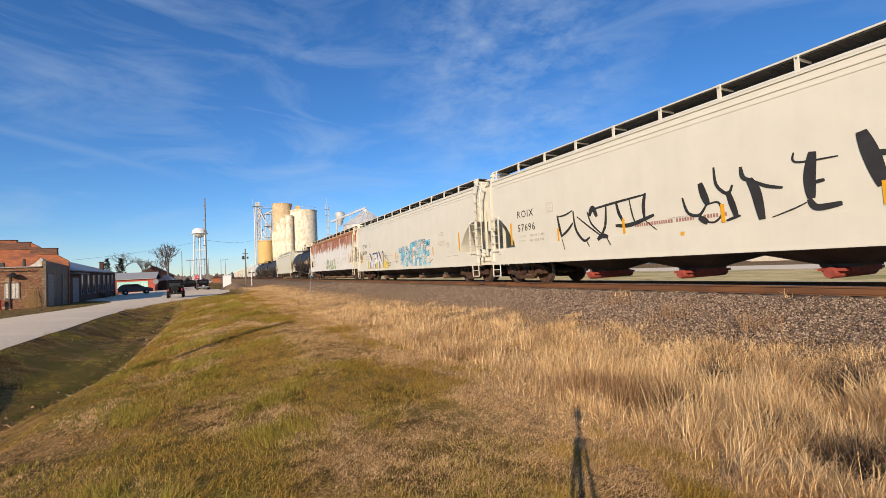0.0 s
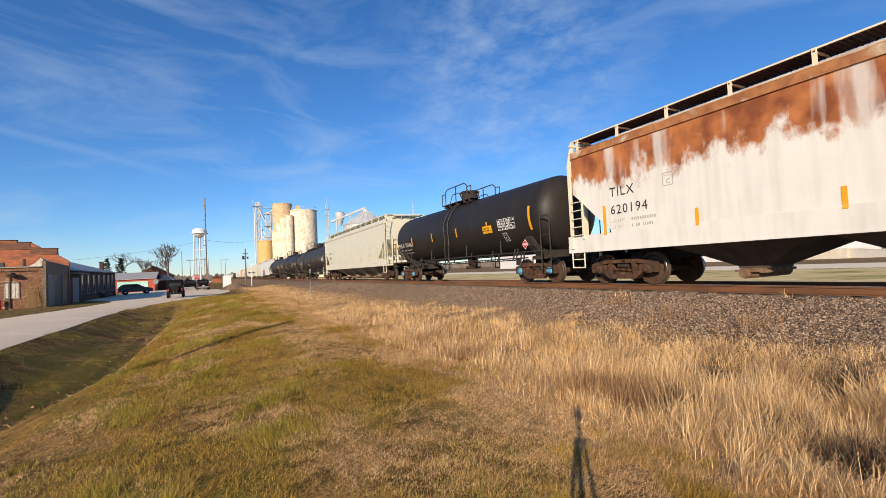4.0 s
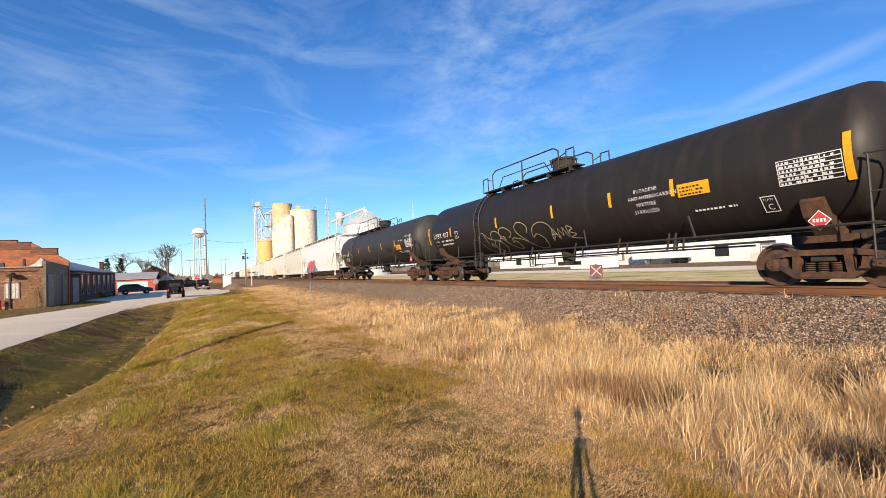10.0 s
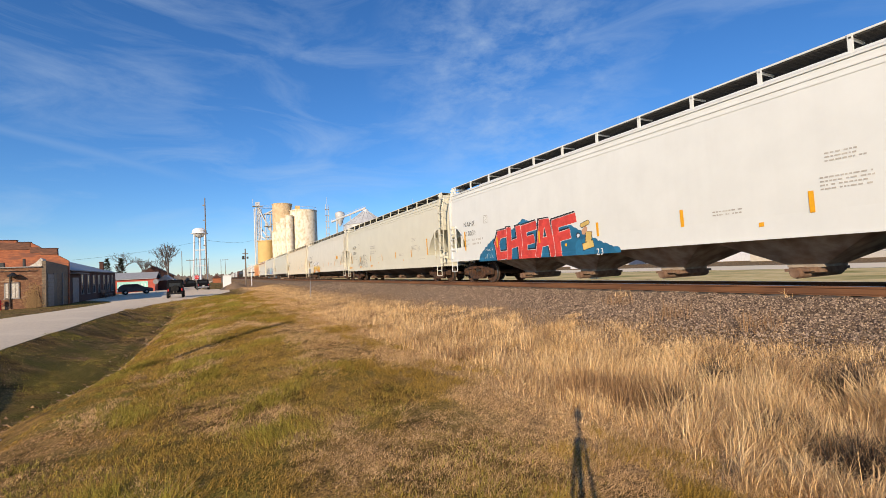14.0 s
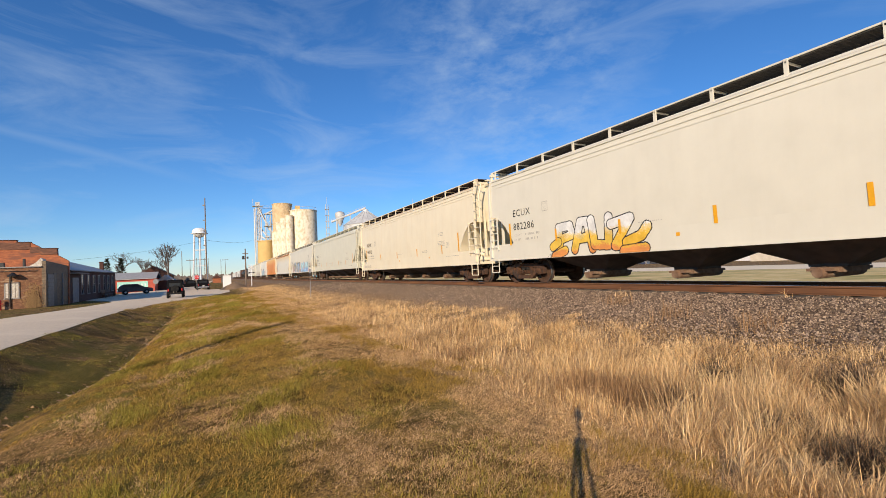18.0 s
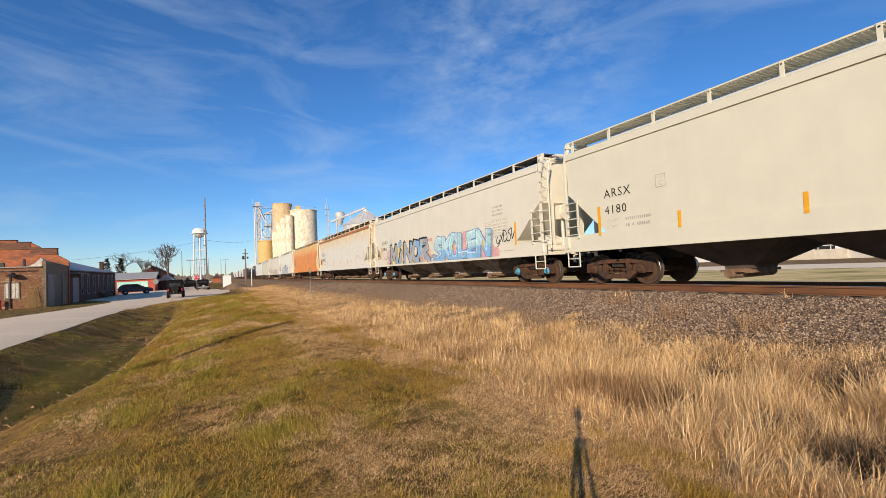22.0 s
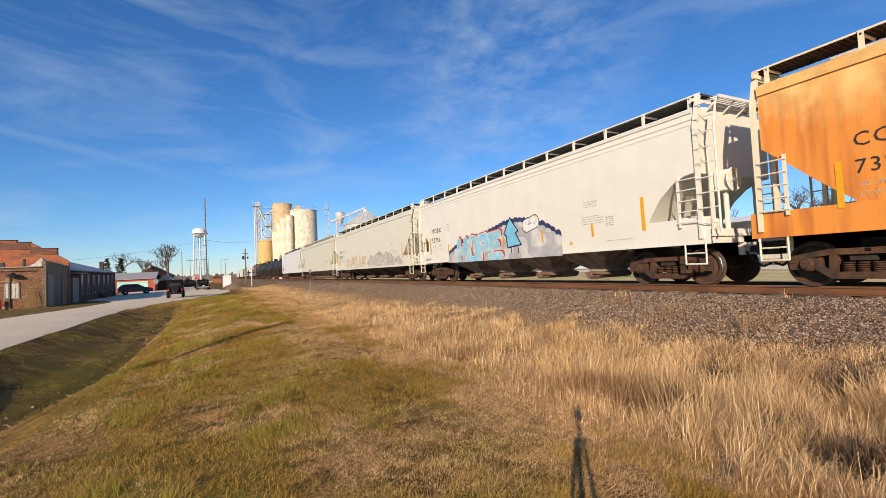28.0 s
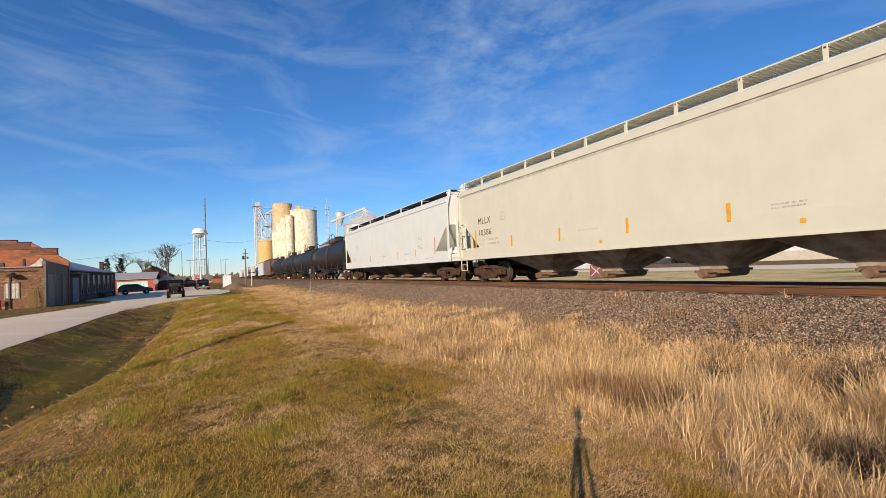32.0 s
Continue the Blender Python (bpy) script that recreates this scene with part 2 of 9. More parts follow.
def lathe(bm, prof, c=(0, 0, 0), axis="z", seg=24, closed=True):
    """Turns (radius, height) points about an axis through c."""
    rings = []
    for r, h in prof:
        ring = []
        for i in range(seg):
            a = 2 * math.pi * i / seg
            u, w = r * math.cos(a), r * math.sin(a)
            p = (u, w, h) if axis == "z" else (h, u, w) if axis == "x" else (w, h, u)
            ring.append(bm.verts.new((c[0] + p[0], c[1] + p[1], c[2] + p[2])))
        rings.append(ring)
    for a, b in zip(rings, rings[1:]):
        for i in range(seg):
            j = (i + 1) % seg
            bm.faces.new((a[i], a[j], b[j], b[i]))
    if closed:
        bm.faces.new(rings[0][::-1])
        bm.faces.new(rings[-1])


def prism(bm, prof, y0, y1, plane="xz"):
    """Extrudes a closed outline along y (or along x, where plane is yz; along z, where it is xy)."""
    f = (lambda p, h: (p[0], h, p[1])) if plane == "xz" else (lambda p, h: (h, p[0], p[1])) if plane == "yz" else (lambda p, h: (p[0], p[1], h))
    a = [bm.verts.new(f(p, y0)) for p in prof]
    b = [bm.verts.new(f(p, y1)) for p in prof]
    k = len(prof)
    for i in range(k):
        j = (i + 1) % k
        bm.faces.new((a[i], a[j], b[j], b[i]))
    bm.faces.new(a[::-1])
    bm.faces.new(b)


def finish(name, bm, smooth=False, bevel=0.0):
    if bevel:
        bmesh.ops.bevel(bm, geom=list(bm.edges), offset=bevel, segments=1, affect="EDGES")
    bmesh.ops.recalc_face_normals(bm, faces=bm.faces)
    me = bpy.data.meshes.new(name)
    bm.to_mesh(me)
    bm.free()
    if smooth:
        me.shade_smooth()
        me.set_sharp_from_angle(angle=radians(35))
    return me


STORE = {}


def stored(key, make, smooth=False, bevel=0.0):
    """A mesh made once and shared by alike parts."""
    if key not in STORE:
        bm = bmesh.new()
        make(bm)
        STORE[key] = finish(key if isinstance(key, str) else str(key[0]), bm, smooth, bevel)
        STORE[key].materials.append(None)
    return STORE[key]


def piece(name, me, material, parent=None, label="", at=None):
    """An object on a shared mesh with a material of its own."""
    ob = new(name, me)
    ob.material_slots[0].link = "OBJECT"
    ob.material_slots[0].material = material
    if parent is not None:
        ob.parent = parent
    if at is not None:
        ob.matrix_basis = at if isinstance(at, Matrix) else Matrix.Translation(at)
    if label:
        tagged(ob, label)
    return ob


def part(name, bm, material, parent=None, label="", smooth=False, bevel=0.0):
    me = finish(name, bm, smooth, bevel)
    me.materials.append(material)
    ob = new(name, me)
    if parent is not None:
        ob.parent = parent
    if label:
        tagged(ob, label)
    return ob


def made(name, make, material, parent=None, label="", smooth=False, bevel=0.0):
    bm = bmesh.new()
    make(bm)
    return part(name, bm, material, parent, label, smooth, bevel)


def thing(name, label, category, at, group=""):
    e = new(name)
    e.empty_display_size = 0.3
    e.matrix_basis = at if isinstance(at, Matrix) else Matrix.Translation(at)
    return tagged(e, label, category, group)


def from_arrays(name, co, faces, material, smooth=False):
    me = bpy.data.meshes.new(name)
    me.from_pydata(co, [], faces)
    me.materials.append(material)
    if smooth:
        me.shade_smooth()
    return new(name, me)


def letters_of(body):
    """Flat letters of height 1 as vertices and faces in the plane, left edge at 0, foot at 0."""
    cu = bpy.data.curves.new("letters", "FONT")
    cu.body, cu.size, cu.resolution_u, cu.offset = body, 1.0, 2, 0.0
    cu.space_character = 1.14
    ob = bpy.data.objects.new("letters", cu)
    scene.collection.objects.link(ob)
    me = bpy.data.meshes.new_from_object(ob.evaluated_get(bpy.context.evaluated_depsgraph_get()))
    co = [(v.co.x, v.co.y) for v in me.vertices]
    fa = [tuple(p.vertices) for p in me.polygons]
    bpy.data.objects.remove(ob)
    bpy.data.curves.remove(cu)
    bpy.data.meshes.remove(me)
    return co, fa


WORDS = {w: letters_of(w) for w in (
    "ROIX", "57696", "CUBX", "68384", "TILX", "620194", "MLLX", "97921", "NAHX", "610031", "SHQX", "42292", "ECUX", "882286", "KLRX", "48012", "ARSX", "4180", "DOWX", "60816", "881487", "CCBX", "73222",
    "MOBX", "52756", "69219", "10586", "MULX 700467", "GATX 210864", "LYBX 407", "GATX 210878", "LD LMT", "LT WT", "C", "PLATE", "STOP", "KM2", "VENT VALVE", "EXTERIOR PAINT", "PETROLEUM DISTILLATES", "DOT-SP 21134", "SR 13450", "213..", "20", "SB", "REZNOK", "208300 LB  94450 KG", "77700 LB  35250 KG", "197900", "65100", "PETROLEUM", "DISTILLATES", "BUTADENE", "AND HYDROCARBON", "MIXTURE", "STABILIZED", "220200", "65800", "THE", "ENDING", "IN MY", "HEAD", "IS GETTING", "WORSE", "2020", "23", "221200 lbs  100300 kg", "64800 lbs  29450 kg")}


def lettering(body, size):
    co, fa = WORDS[body]
    return [(x * size, z * size) for x, z in co], fa
# ---- ground ----
def sm(a, b, v):
    u = min(1.0, max(0.0, (v - a) / (b - a)))
    return u * u * (3 - 2 * u)


PROFILE = [(-400, -1.0), (-40, -0.95), (-14, -0.85), (-10.4, -0.80), (-7.5, -0.72), (-5.0, -0.80), (-4.85, -0.86), (-3.6, -1.38), (-2.85, -1.54), (-2.55, -1.68), (-2.35, -1.52), (-1.6, -1.20), (-0.4, -0.97),
           (1.0, -0.88), (2.6, -0.86), (3.6, -0.92), (4.8, -0.98), (6.2, -0.80), (7.6, -0.56), (9.8, -0.40), (14.0, -0.40), (16.0, -0.75), (19, -0.85), (24, -0.70), (90, -0.62), (400, -0.62)]


def ditch_shift(x, y):
    """The ditch swings away from the line near the camera and a little at its far end."""
    s = 0.78 * (1 - sm(9.3, 15.0, y)) + 0.25 * sm(24, 36, y)
    return x + s * sm(-5.0, -3.6, x) * (1 - sm(-2.3, -0.3, x))


def base_z(x, y):
    if -5.0 < x < -0.3:
        x = ditch_shift(x, y)
    for (xa, za), (xb, zb) in zip(PROFILE, PROFILE[1:]):
        if x <= xb:
            z = za + (zb - za) * (x - xa) / (xb - xa)
            break
    else:
        z = PROFILE[-1][1]
    if x < 3.6:
        flat = -0.85
        k = sm(30, 39, y)
        z = z + (flat - z) * k
        z -= 0.42 * sm(25, 62, y) * (1 - sm(1.5, 4.0, x))
    return z


def ground_z(x, y):
    near = (1 - sm(40, 70, abs(y))) * (1 - sm(25, 40, abs(x)))
    n = noise.noise((x * 0.35, y * 0.35, 0)) * 0.05 + noise.noise((x * 1.3, y * 1.3, 5)) * 0.022
    lawn = 1.0 if -2.2 < x < 9.5 else (0.7 if -4.6 < x else 0.25)
    return base_z(x, y) + n * near * lawn


def sheet(name, xs, ys, zf, material, label, smooth=True, category="ground"):
    co = [(x, y, zf(x, y)) for y in ys for x in xs]
    w = len(xs)
    fa = [(j * w + i, j * w + i + 1, (j + 1) * w + i + 1, (j + 1) * w + i) for j in range(len(ys) - 1) for i in range(len(xs) - 1)]
    return tagged(from_arrays(name, co, fa, material, smooth), label, category, kind="structure")


def steps(*spans):
    out = []
    for a, b, n in spans:
        out += [a + (b - a) * i / n for i in range(n)]
    return out + [spans[-1][1]]


M_GRASS = mat("mown_autumn_grass", (0.12, 0.072, 0.02), (0.36, 0.21, 0.072), 0.95, 0, 1.3, 0.7, 45, lo=0.42, hi=0.60, c=(0.19, 0.145, 0.03), cscale=0.45, clo=0.47, chi=0.6, spec=0.1)
# straw litter takes over towards the railway
_n, _l = M_GRASS.node_tree.nodes, M_GRASS.node_tree.links
_p = _n["Principled BSDF"]
_src = _p.inputs["Base Color"].links[0].from_socket
_co = _n.new("ShaderNodeTexCoord")
_sp = _n.new("ShaderNodeSeparateXYZ")
_l.new(_co.outputs["Object"], _sp.inputs[0])
_t = _n.new("ShaderNodeTexNoise")
_t.inputs["Scale"].default_value, _t.inputs["Detail"].default_value = 0.9, 6
_l.new(_co.outputs["Object"], _t.inputs["Vector"])
_a = _n.new("ShaderNodeMath")
_a.operation = "MULTIPLY_ADD"
_l.new(_t.outputs["Fac"], _a.inputs[0])
_a.inputs[1].default_value = 2.4
_l.new(_sp.outputs[0], _a.inputs[2])
_r = _n.new("ShaderNodeMapRange")
_r.inputs[1].default_value, _r.inputs[2].default_value = 3.4, 4.6
_l.new(_a.outputs[0], _r.inputs[0])
_r3 = _n.new("ShaderNodeMapRange")
_r3.inputs[1].default_value, _r3.inputs[2].default_value = 16.0, 18.0
_r3.inputs[3].default_value, _r3.inputs[4].default_value = 1.0, 0.7
_l.new(_sp.outputs[0], _r3.inputs[0])
_m2 = _n.new("ShaderNodeMath")
_m2.operation = "MULTIPLY"
_l.new(_r.outputs[0], _m2.inputs[0])
_l.new(_r3.outputs[0], _m2.inputs[1])
_x = _n.new("ShaderNodeMixRGB")
_l.new(_m2.outputs[0], _x.inputs[0])
_l.new(_src, _x.inputs[1])
_x.inputs[2].default_value = (0.52, 0.31, 0.145, 1)
# bare brown soil and old litter below the tall grass
_r4 = _n.new("ShaderNodeMapRange")
_r4.inputs[1].default_value, _r4.inputs[2].default_value = 5.0, 6.0
_l.new(_a.outputs[0], _r4.inputs[0])
_x4 = _n.new("ShaderNodeMixRGB")
_x4.inputs[1].default_value, _x4.inputs[2].default_value = (0.50, 0.30, 0.14, 1), (0.28, 0.175, 0.09, 1)
_l.new(_r4.outputs[0], _x4.inputs[0])
_l.new(_x4.outputs[0], _x.inputs[2])
# fine litter: dark gaps and pale bits a few centimetres across
_f = _n.new("ShaderNodeTexNoise")
_f.inputs["Scale"].default_value, _f.inputs["Detail"].default_value, _f.inputs["Roughness"].default_value = 38.0, 5, 0.7
_l.new(_co.outputs["Object"], _f.inputs["Vector"])
_fr = _n.new("ShaderNodeMapRange")
_fr.inputs[1].default_value, _fr.inputs[2].default_value = 0.36, 0.66
_fr.inputs[3].default_value, _fr.inputs[4].default_value = 0.22, 1.7
_l.new(_f.outputs["Fac"], _fr.inputs[0])
_fm = _n.new("ShaderNodeMixRGB")
_fm.blend_type = "MULTIPLY"
_fm.inputs[0].default_value = 1.0
_l.new(_x.outputs[0], _fm.inputs[1])
_l.new(_fr.outputs[0], _fm.inputs[2])
_l.new(_fm.outputs[0], _p.inputs["Base Color"])

GX = steps((-3000, -400, 4), (-400, -40, 8), (-40, -14, 10), (-14, -5, 14), (-5, 9, 84), (9, 17, 12), (17, 40, 12), (40, 400, 8), (400, 3000, 4))
GY = steps((-3000, -300, 4), (-300, -30, 6), (-30, -2, 14), (-2, 24, 130), (24, 60, 70), (60, 130, 30), (130, 500, 10), (500, 3000, 5))
sheet("ground", GX, GY, ground_z, M_GRASS, "mown autumn grass going from green to straw, with a ditch")

M_ROAD = mat("pale_chip_seal", (0.84, 0.67, 0.47), (0.72, 0.57, 0.40), 0.95, 0, 14, 0.25, 60, c=(0.86, 0.70, 0.50), cscale=0.35, spec=0.2)
M_CONC = mat("pale_concrete", (0.60, 0.56, 0.49), (0.50, 0.46, 0.40), 0.9, 0, 6, 0.3, 40, c=(0.48, 0.45, 0.40), cscale=0.2)


def road_near(y):
    pts = [(-200, -5.0), (16, -5.0), (30, -5.0), (40, -4.6), (50, -3.2), (62, -0.4), (72, 1.2), (85, 1.4), (96, -0.6), (106, -3.4), (125, -4.2), (160, -4.5), (500, -5.0)]
    for (a, p), (b, q) in zip(pts, pts[1:]):
        if y <= b:
            return p + (q - p) * (y - a) / (b - a)
    return -5.0


def road_sheet():
    ys = steps((-200, 0, 20), (0, 130, 90), (130, 500, 20))
    co, fa = [], []
    k = 9
    for y in ys:
        xn = road_near(y) + 0.12 * noise.noise((0, y * 0.7, 3))
        xf = -10.4 - (6.0 * sm(58, 75, y) - 6.0 * sm(110, 130, y)) + 0.15 * noise.noise((9, y * 0.5, 3))
        for i in range(k):
            x = xf + (xn - xf) * i / (k - 1)
            co.append((x, y, max(ground_z(x, y), base_z(x, y)) + (0.012 if i in (0, k - 1) else 0.055)))
    for j in range(len(ys) - 1):
        for i in range(k - 1):
            fa.append((j * k + i, j * k + i + 1, (j + 1) * k + i + 1, (j + 1) * k + i))
    tagged(from_arrays("road", co, fa, M_ROAD, True), "pale gravelly chip-seal road widening into a junction", "road", kind="structure")


road_sheet()

M_BALLAST = mat("ballast_bed", (0.165, 0.111, 0.071), (0.285, 0.196, 0.125), 0.95, 0, 16, 0.9, 30, c=(0.17, 0.12, 0.08), cscale=0.5, spec=0.2)
BED = [(7.3, -0.66), (8.2, -0.50), (9.6, -0.27), (10.1, -0.215), (TRACK_X, -0.20), (13.7, -0.215), (14.3, -0.30), (15.8, -0.80)]


def bed_z(x, y):
    for (xa, za), (xb, zb) in zip(BED, BED[1:]):
        if x <= xb:
            break
    z = za + (zb - za) * (x - xa) / (xb - xa)
    return z + 0.03 * noise.noise((x * 1.7, y * 1.7, 7)) * (1 - sm(50, 90, y))


sheet("ballast", steps((7.3, 15.8, 26)), steps((-60, -4, 14), (-4, 30, 110), (30, 80, 40), (80, 700, 20)), bed_z, M_BALLAST, "grey-brown crushed stone ballast bed under the track", category="ballast")


def field(f, xs, ys, step=0.2):
    """f over many places, read from a grid of samples."""
    x0, y0 = xs.min(), ys.min()
    # rows thin out with distance
    gy = [y0]
    while gy[-1] < ys.max():
        gy.append(gy[-1] + step * max(1.0, gy[-1] / 10))
    gy = np.array(gy + [gy[-1] + 1.0])
    gx = np.arange(x0, xs.max() + 2 * step, step)
    g = np.array([[f(float(x), float(y)) for x in gx] for y in gy])
    i = np.clip(((xs - x0) / step).astype(int), 0, len(gx) - 2)
    j = np.clip(np.searchsorted(gy, ys) - 1, 0, len(gy) - 2)
    u = (xs - gx[i]) / step
    v = (ys - gy[j]) / (gy[j + 1] - gy[j])
    return (g[j, i] * (1 - u) + g[j, i + 1] * u) * (1 - v) + (g[j + 1, i] * (1 - u) + g[j + 1, i + 1] * u) * v


def stones():
    rng = np.random.default_rng(4)
    base = np.array([(1, 0, 0), (-1, 0, 0), (0, 1, 0), (0, -1, 0), (0, 0, 1), (0, 0, -1)], float)
    tri = np.array([(0, 2, 4), (2, 1, 4), (1, 3, 4), (3, 0, 4), (2, 0, 5), (1, 2, 5), (3, 1, 5), (0, 3, 5)])
    co = []
    for lo, hi, count, size in ((0.5, 9, 46000, 0.020), (9, 20, 38000, 0.021), (20, 45, 26000, 0.026)):
        xs, ys = rng.uniform(6.0, 10.95, count), rng.uniform(lo, hi, count)
        keep = rng.random(count) < np.clip((xs - 6.1) / 2.0, 0.06, 1)
        xs, ys = xs[keep], ys[keep]
        n = len(xs)
        s = size * rng.uniform(0.5, 1.0, n) * np.where(rng.random(n) < 0.12, 1.7, 1.1)
        q = rng.normal(size=(n, 4))
        q /= np.linalg.norm(q, axis=1)[:, None]
        w, x, y, z = q.T
        rot = np.stack((1 - 2 * (y * y + z * z), 2 * (x * y - z * w), 2 * (x * z + y * w), 2 * (x * y + z * w), 1 - 2 * (x * x + z * z), 2 * (y * z - x * w), 2 * (x * z - y * w), 2 * (y * z + x * w), 1 - 2 * (x * x + y * y)), 1).reshape(n, 3, 3)
        v = (base[None] + rng.uniform(-0.3, 0.3, (n, 6, 3))) * np.array((1, 0.8, 0.7)) * s[:, None, None]
        v = np.einsum("nij,nkj->nki", rot, v)
        zs = np.maximum(field(ground_z, xs, ys), np.where(xs > 7.35, field(lambda a, b: bed_z(min(15.7, max(7.3, a)), b), xs, ys), -9)) + s * 0.3
        co.append(v + np.stack((xs, ys, zs), 1)[:, None, :])
    co = np.concatenate(co)
    fa = (tri[None] + 6 * np.arange(len(co))[:, None, None]).reshape(-1)
    me = bpy.data.meshes.new("ballast_stones")
    me.vertices.add(co.shape[0] * 6)
    me.vertices.foreach_set("co", co.reshape(-1))
    me.loops.add(len(fa))
    me.loops.foreach_set("vertex_index", fa.astype(np.int32))
    me.polygons.add(len(fa) // 3)
    me.polygons.foreach_set("loop_start", np.arange(0, len(fa), 3).astype(np.int32))
    me.update(calc_edges=True)
    me.materials.append(island(mat("crushed_stone", (0.2, 0.16, 0.14), rough=0.95, bump=0.3, bscale=60, spec=0.2), (0.046, 0.031, 0.024), (0.55, 0.405, 0.28), (0.185, 0.127, 0.092)))
    tagged(new("ballast_stones", me), "loose crushed stones on the ballast shoulder", "stones", kind="stuff")


stones()
# ---- track ----
track = tagged(new("track"), "single railway track with rusty rails on wooden sleepers", "railway track", kind="structure")
RAILP = [(-0.075, -0.18), (0.075, -0.18), (0.075, -0.165), (0.015, -0.145), (0.012, -0.045), (0.037, -0.035), (0.037, -0.005), (0.03, 0.0), (-0.03, 0.0), (-0.037, -0.005), (-0.037, -0.035), (-0.012, -0.045), (-0.015, -0.145), (-0.075, -0.165)]
for s in (-1, 1):
    made("rail", lambda bm: prism(bm, [(TRACK_X + s * 0.755 + a, b) for a, b in RAILP], -80, 700), M_RAIL, track)
    made("rail_head", lambda bm: prism(bm, [(TRACK_X + s * 0.755 + a, b) for a, b in ((-0.024, -0.002), (0.028, -0.002), (0.026, 0.0025), (-0.022, 0.0025))], -80, 700), M_RAILTOP, track, "wheel-polished running surface")
tie_me = stored("tie", lambda bm: box(bm, -1.3, 1.3, -0.115, 0.115, -0.17, 0))
for i in range(150):
    piece("tie", tie_me, M_TIE, track, at=(TRACK_X + 0.02 * math.sin(i * 7.1), -6 + i * 0.52, -0.178))
plate_me = stored("tie_plate", lambda bm: box(bm, -0.17, 0.17, -0.1, 0.1, 0, 0.012))
for i in range(70):
    piece("tie_plate", plate_me, M_RAIL, track, at=(TRACK_X - 0.755, -4 + i * 0.52, -0.178))
# ---- train ----
GROUP = "wagons of the freight train"


def travel(t):
    """How far the train has come at t seconds."""
    u = t / 32
    return 11.7566 * t - 1.6293 * 32 * u * u + 1.0421 * 32 * u ** 3


MOVERS, AXLES = [], []


# -- running gear, shared by all wagons --
def sideframe(bm):
    """Cast side frame of a bogie in the plane x = 0, y along the track."""
    # upper chord
    prism(bm, [(-1.2, 0.50), (-1.16, 0.64), (-0.9, 0.69), (-0.5, 0.76), (0.5, 0.76), (0.9, 0.69), (1.16, 0.64), (1.2, 0.50), (1.06, 0.50), (0.98, 0.58), (0.5, 0.64), (-0.5, 0.64), (-0.98, 0.58), (-1.06, 0.50)], -0.09, 0.09, "yz")
    # lower chord
    prism(bm, [(-0.95, 0.50), (-0.86, 0.56), (-0.42, 0.30), (0.42, 0.30), (0.86, 0.56), (0.95, 0.50), (0.48, 0.17), (-0.48, 0.17)], -0.09, 0.09, "yz")
    # columns and spring seat
    for s in (-1, 1):
        prism(bm, [(s * 0.40, 0.28), (s * 0.52, 0.32), (s * 0.50, 0.66), (s * 0.36, 0.66)], -0.08, 0.08, "yz")
        prism(bm, [(s * 1.20, 0.36), (s * 1.20, 0.56), (s * 1.05, 0.60), (s * 1.05, 0.36)], -0.07, 0.07, "yz")
        prism(bm, [(s * 0.72, 0.36), (s * 0.74, 0.58), (s * 0.64, 0.60), (s * 0.60, 0.36)], -0.07, 0.07, "yz")
    box(bm, -0.1, 0.1, -0.4, 0.4, 0.20, 0.25)


def springs(bm):
    for k in (-0.22, 0.0, 0.22):
        for z in range(6):
            lathe(bm, [(0.085, 0.255 + z * 0.042), (0.098, 0.268 + z * 0.042), (0.085, 0.281 + z * 0.042)], (0, k, 0), "z", 10)


def wheel(bm):
    lathe(bm, [(0.0999, -0.09), (0.14, -0.085), (0.16, -0.03), (0.36, 0.015), (0.385, -0.055), (0.452, -0.06), (0.457, 0.045), (0.487, 0.055), (0.485, 0.078), (0.39, 0.08), (0.37, 0.05), (0.16, 0.03), (0.14, 0.09), (0.0999, 0.09)], (0, 0, 0), "x", 32)


def tread(bm):
    lathe(bm, [(0.452, -0.061), (0.4585, -0.056), (0.4595, 0.044), (0.455, 0.046)], (0, 0, 0), "x", 32, False)


def cap(bm):
    lathe(bm, [(0.13, 0.13), (0.135, -0.03), (0.115, -0.055), (0.095, -0.06), (0.09, -0.085), (0.02, -0.09)], (0, 0, 0), "x", 14)
    for a in (0.5, 2.6, 4.7):
        rod(bm, (-0.12, 0.055 * math.cos(a), 0.055 * math.sin(a)), (-0.085, 0.055 * math.cos(a), 0.055 * math.sin(a)), 0.016)


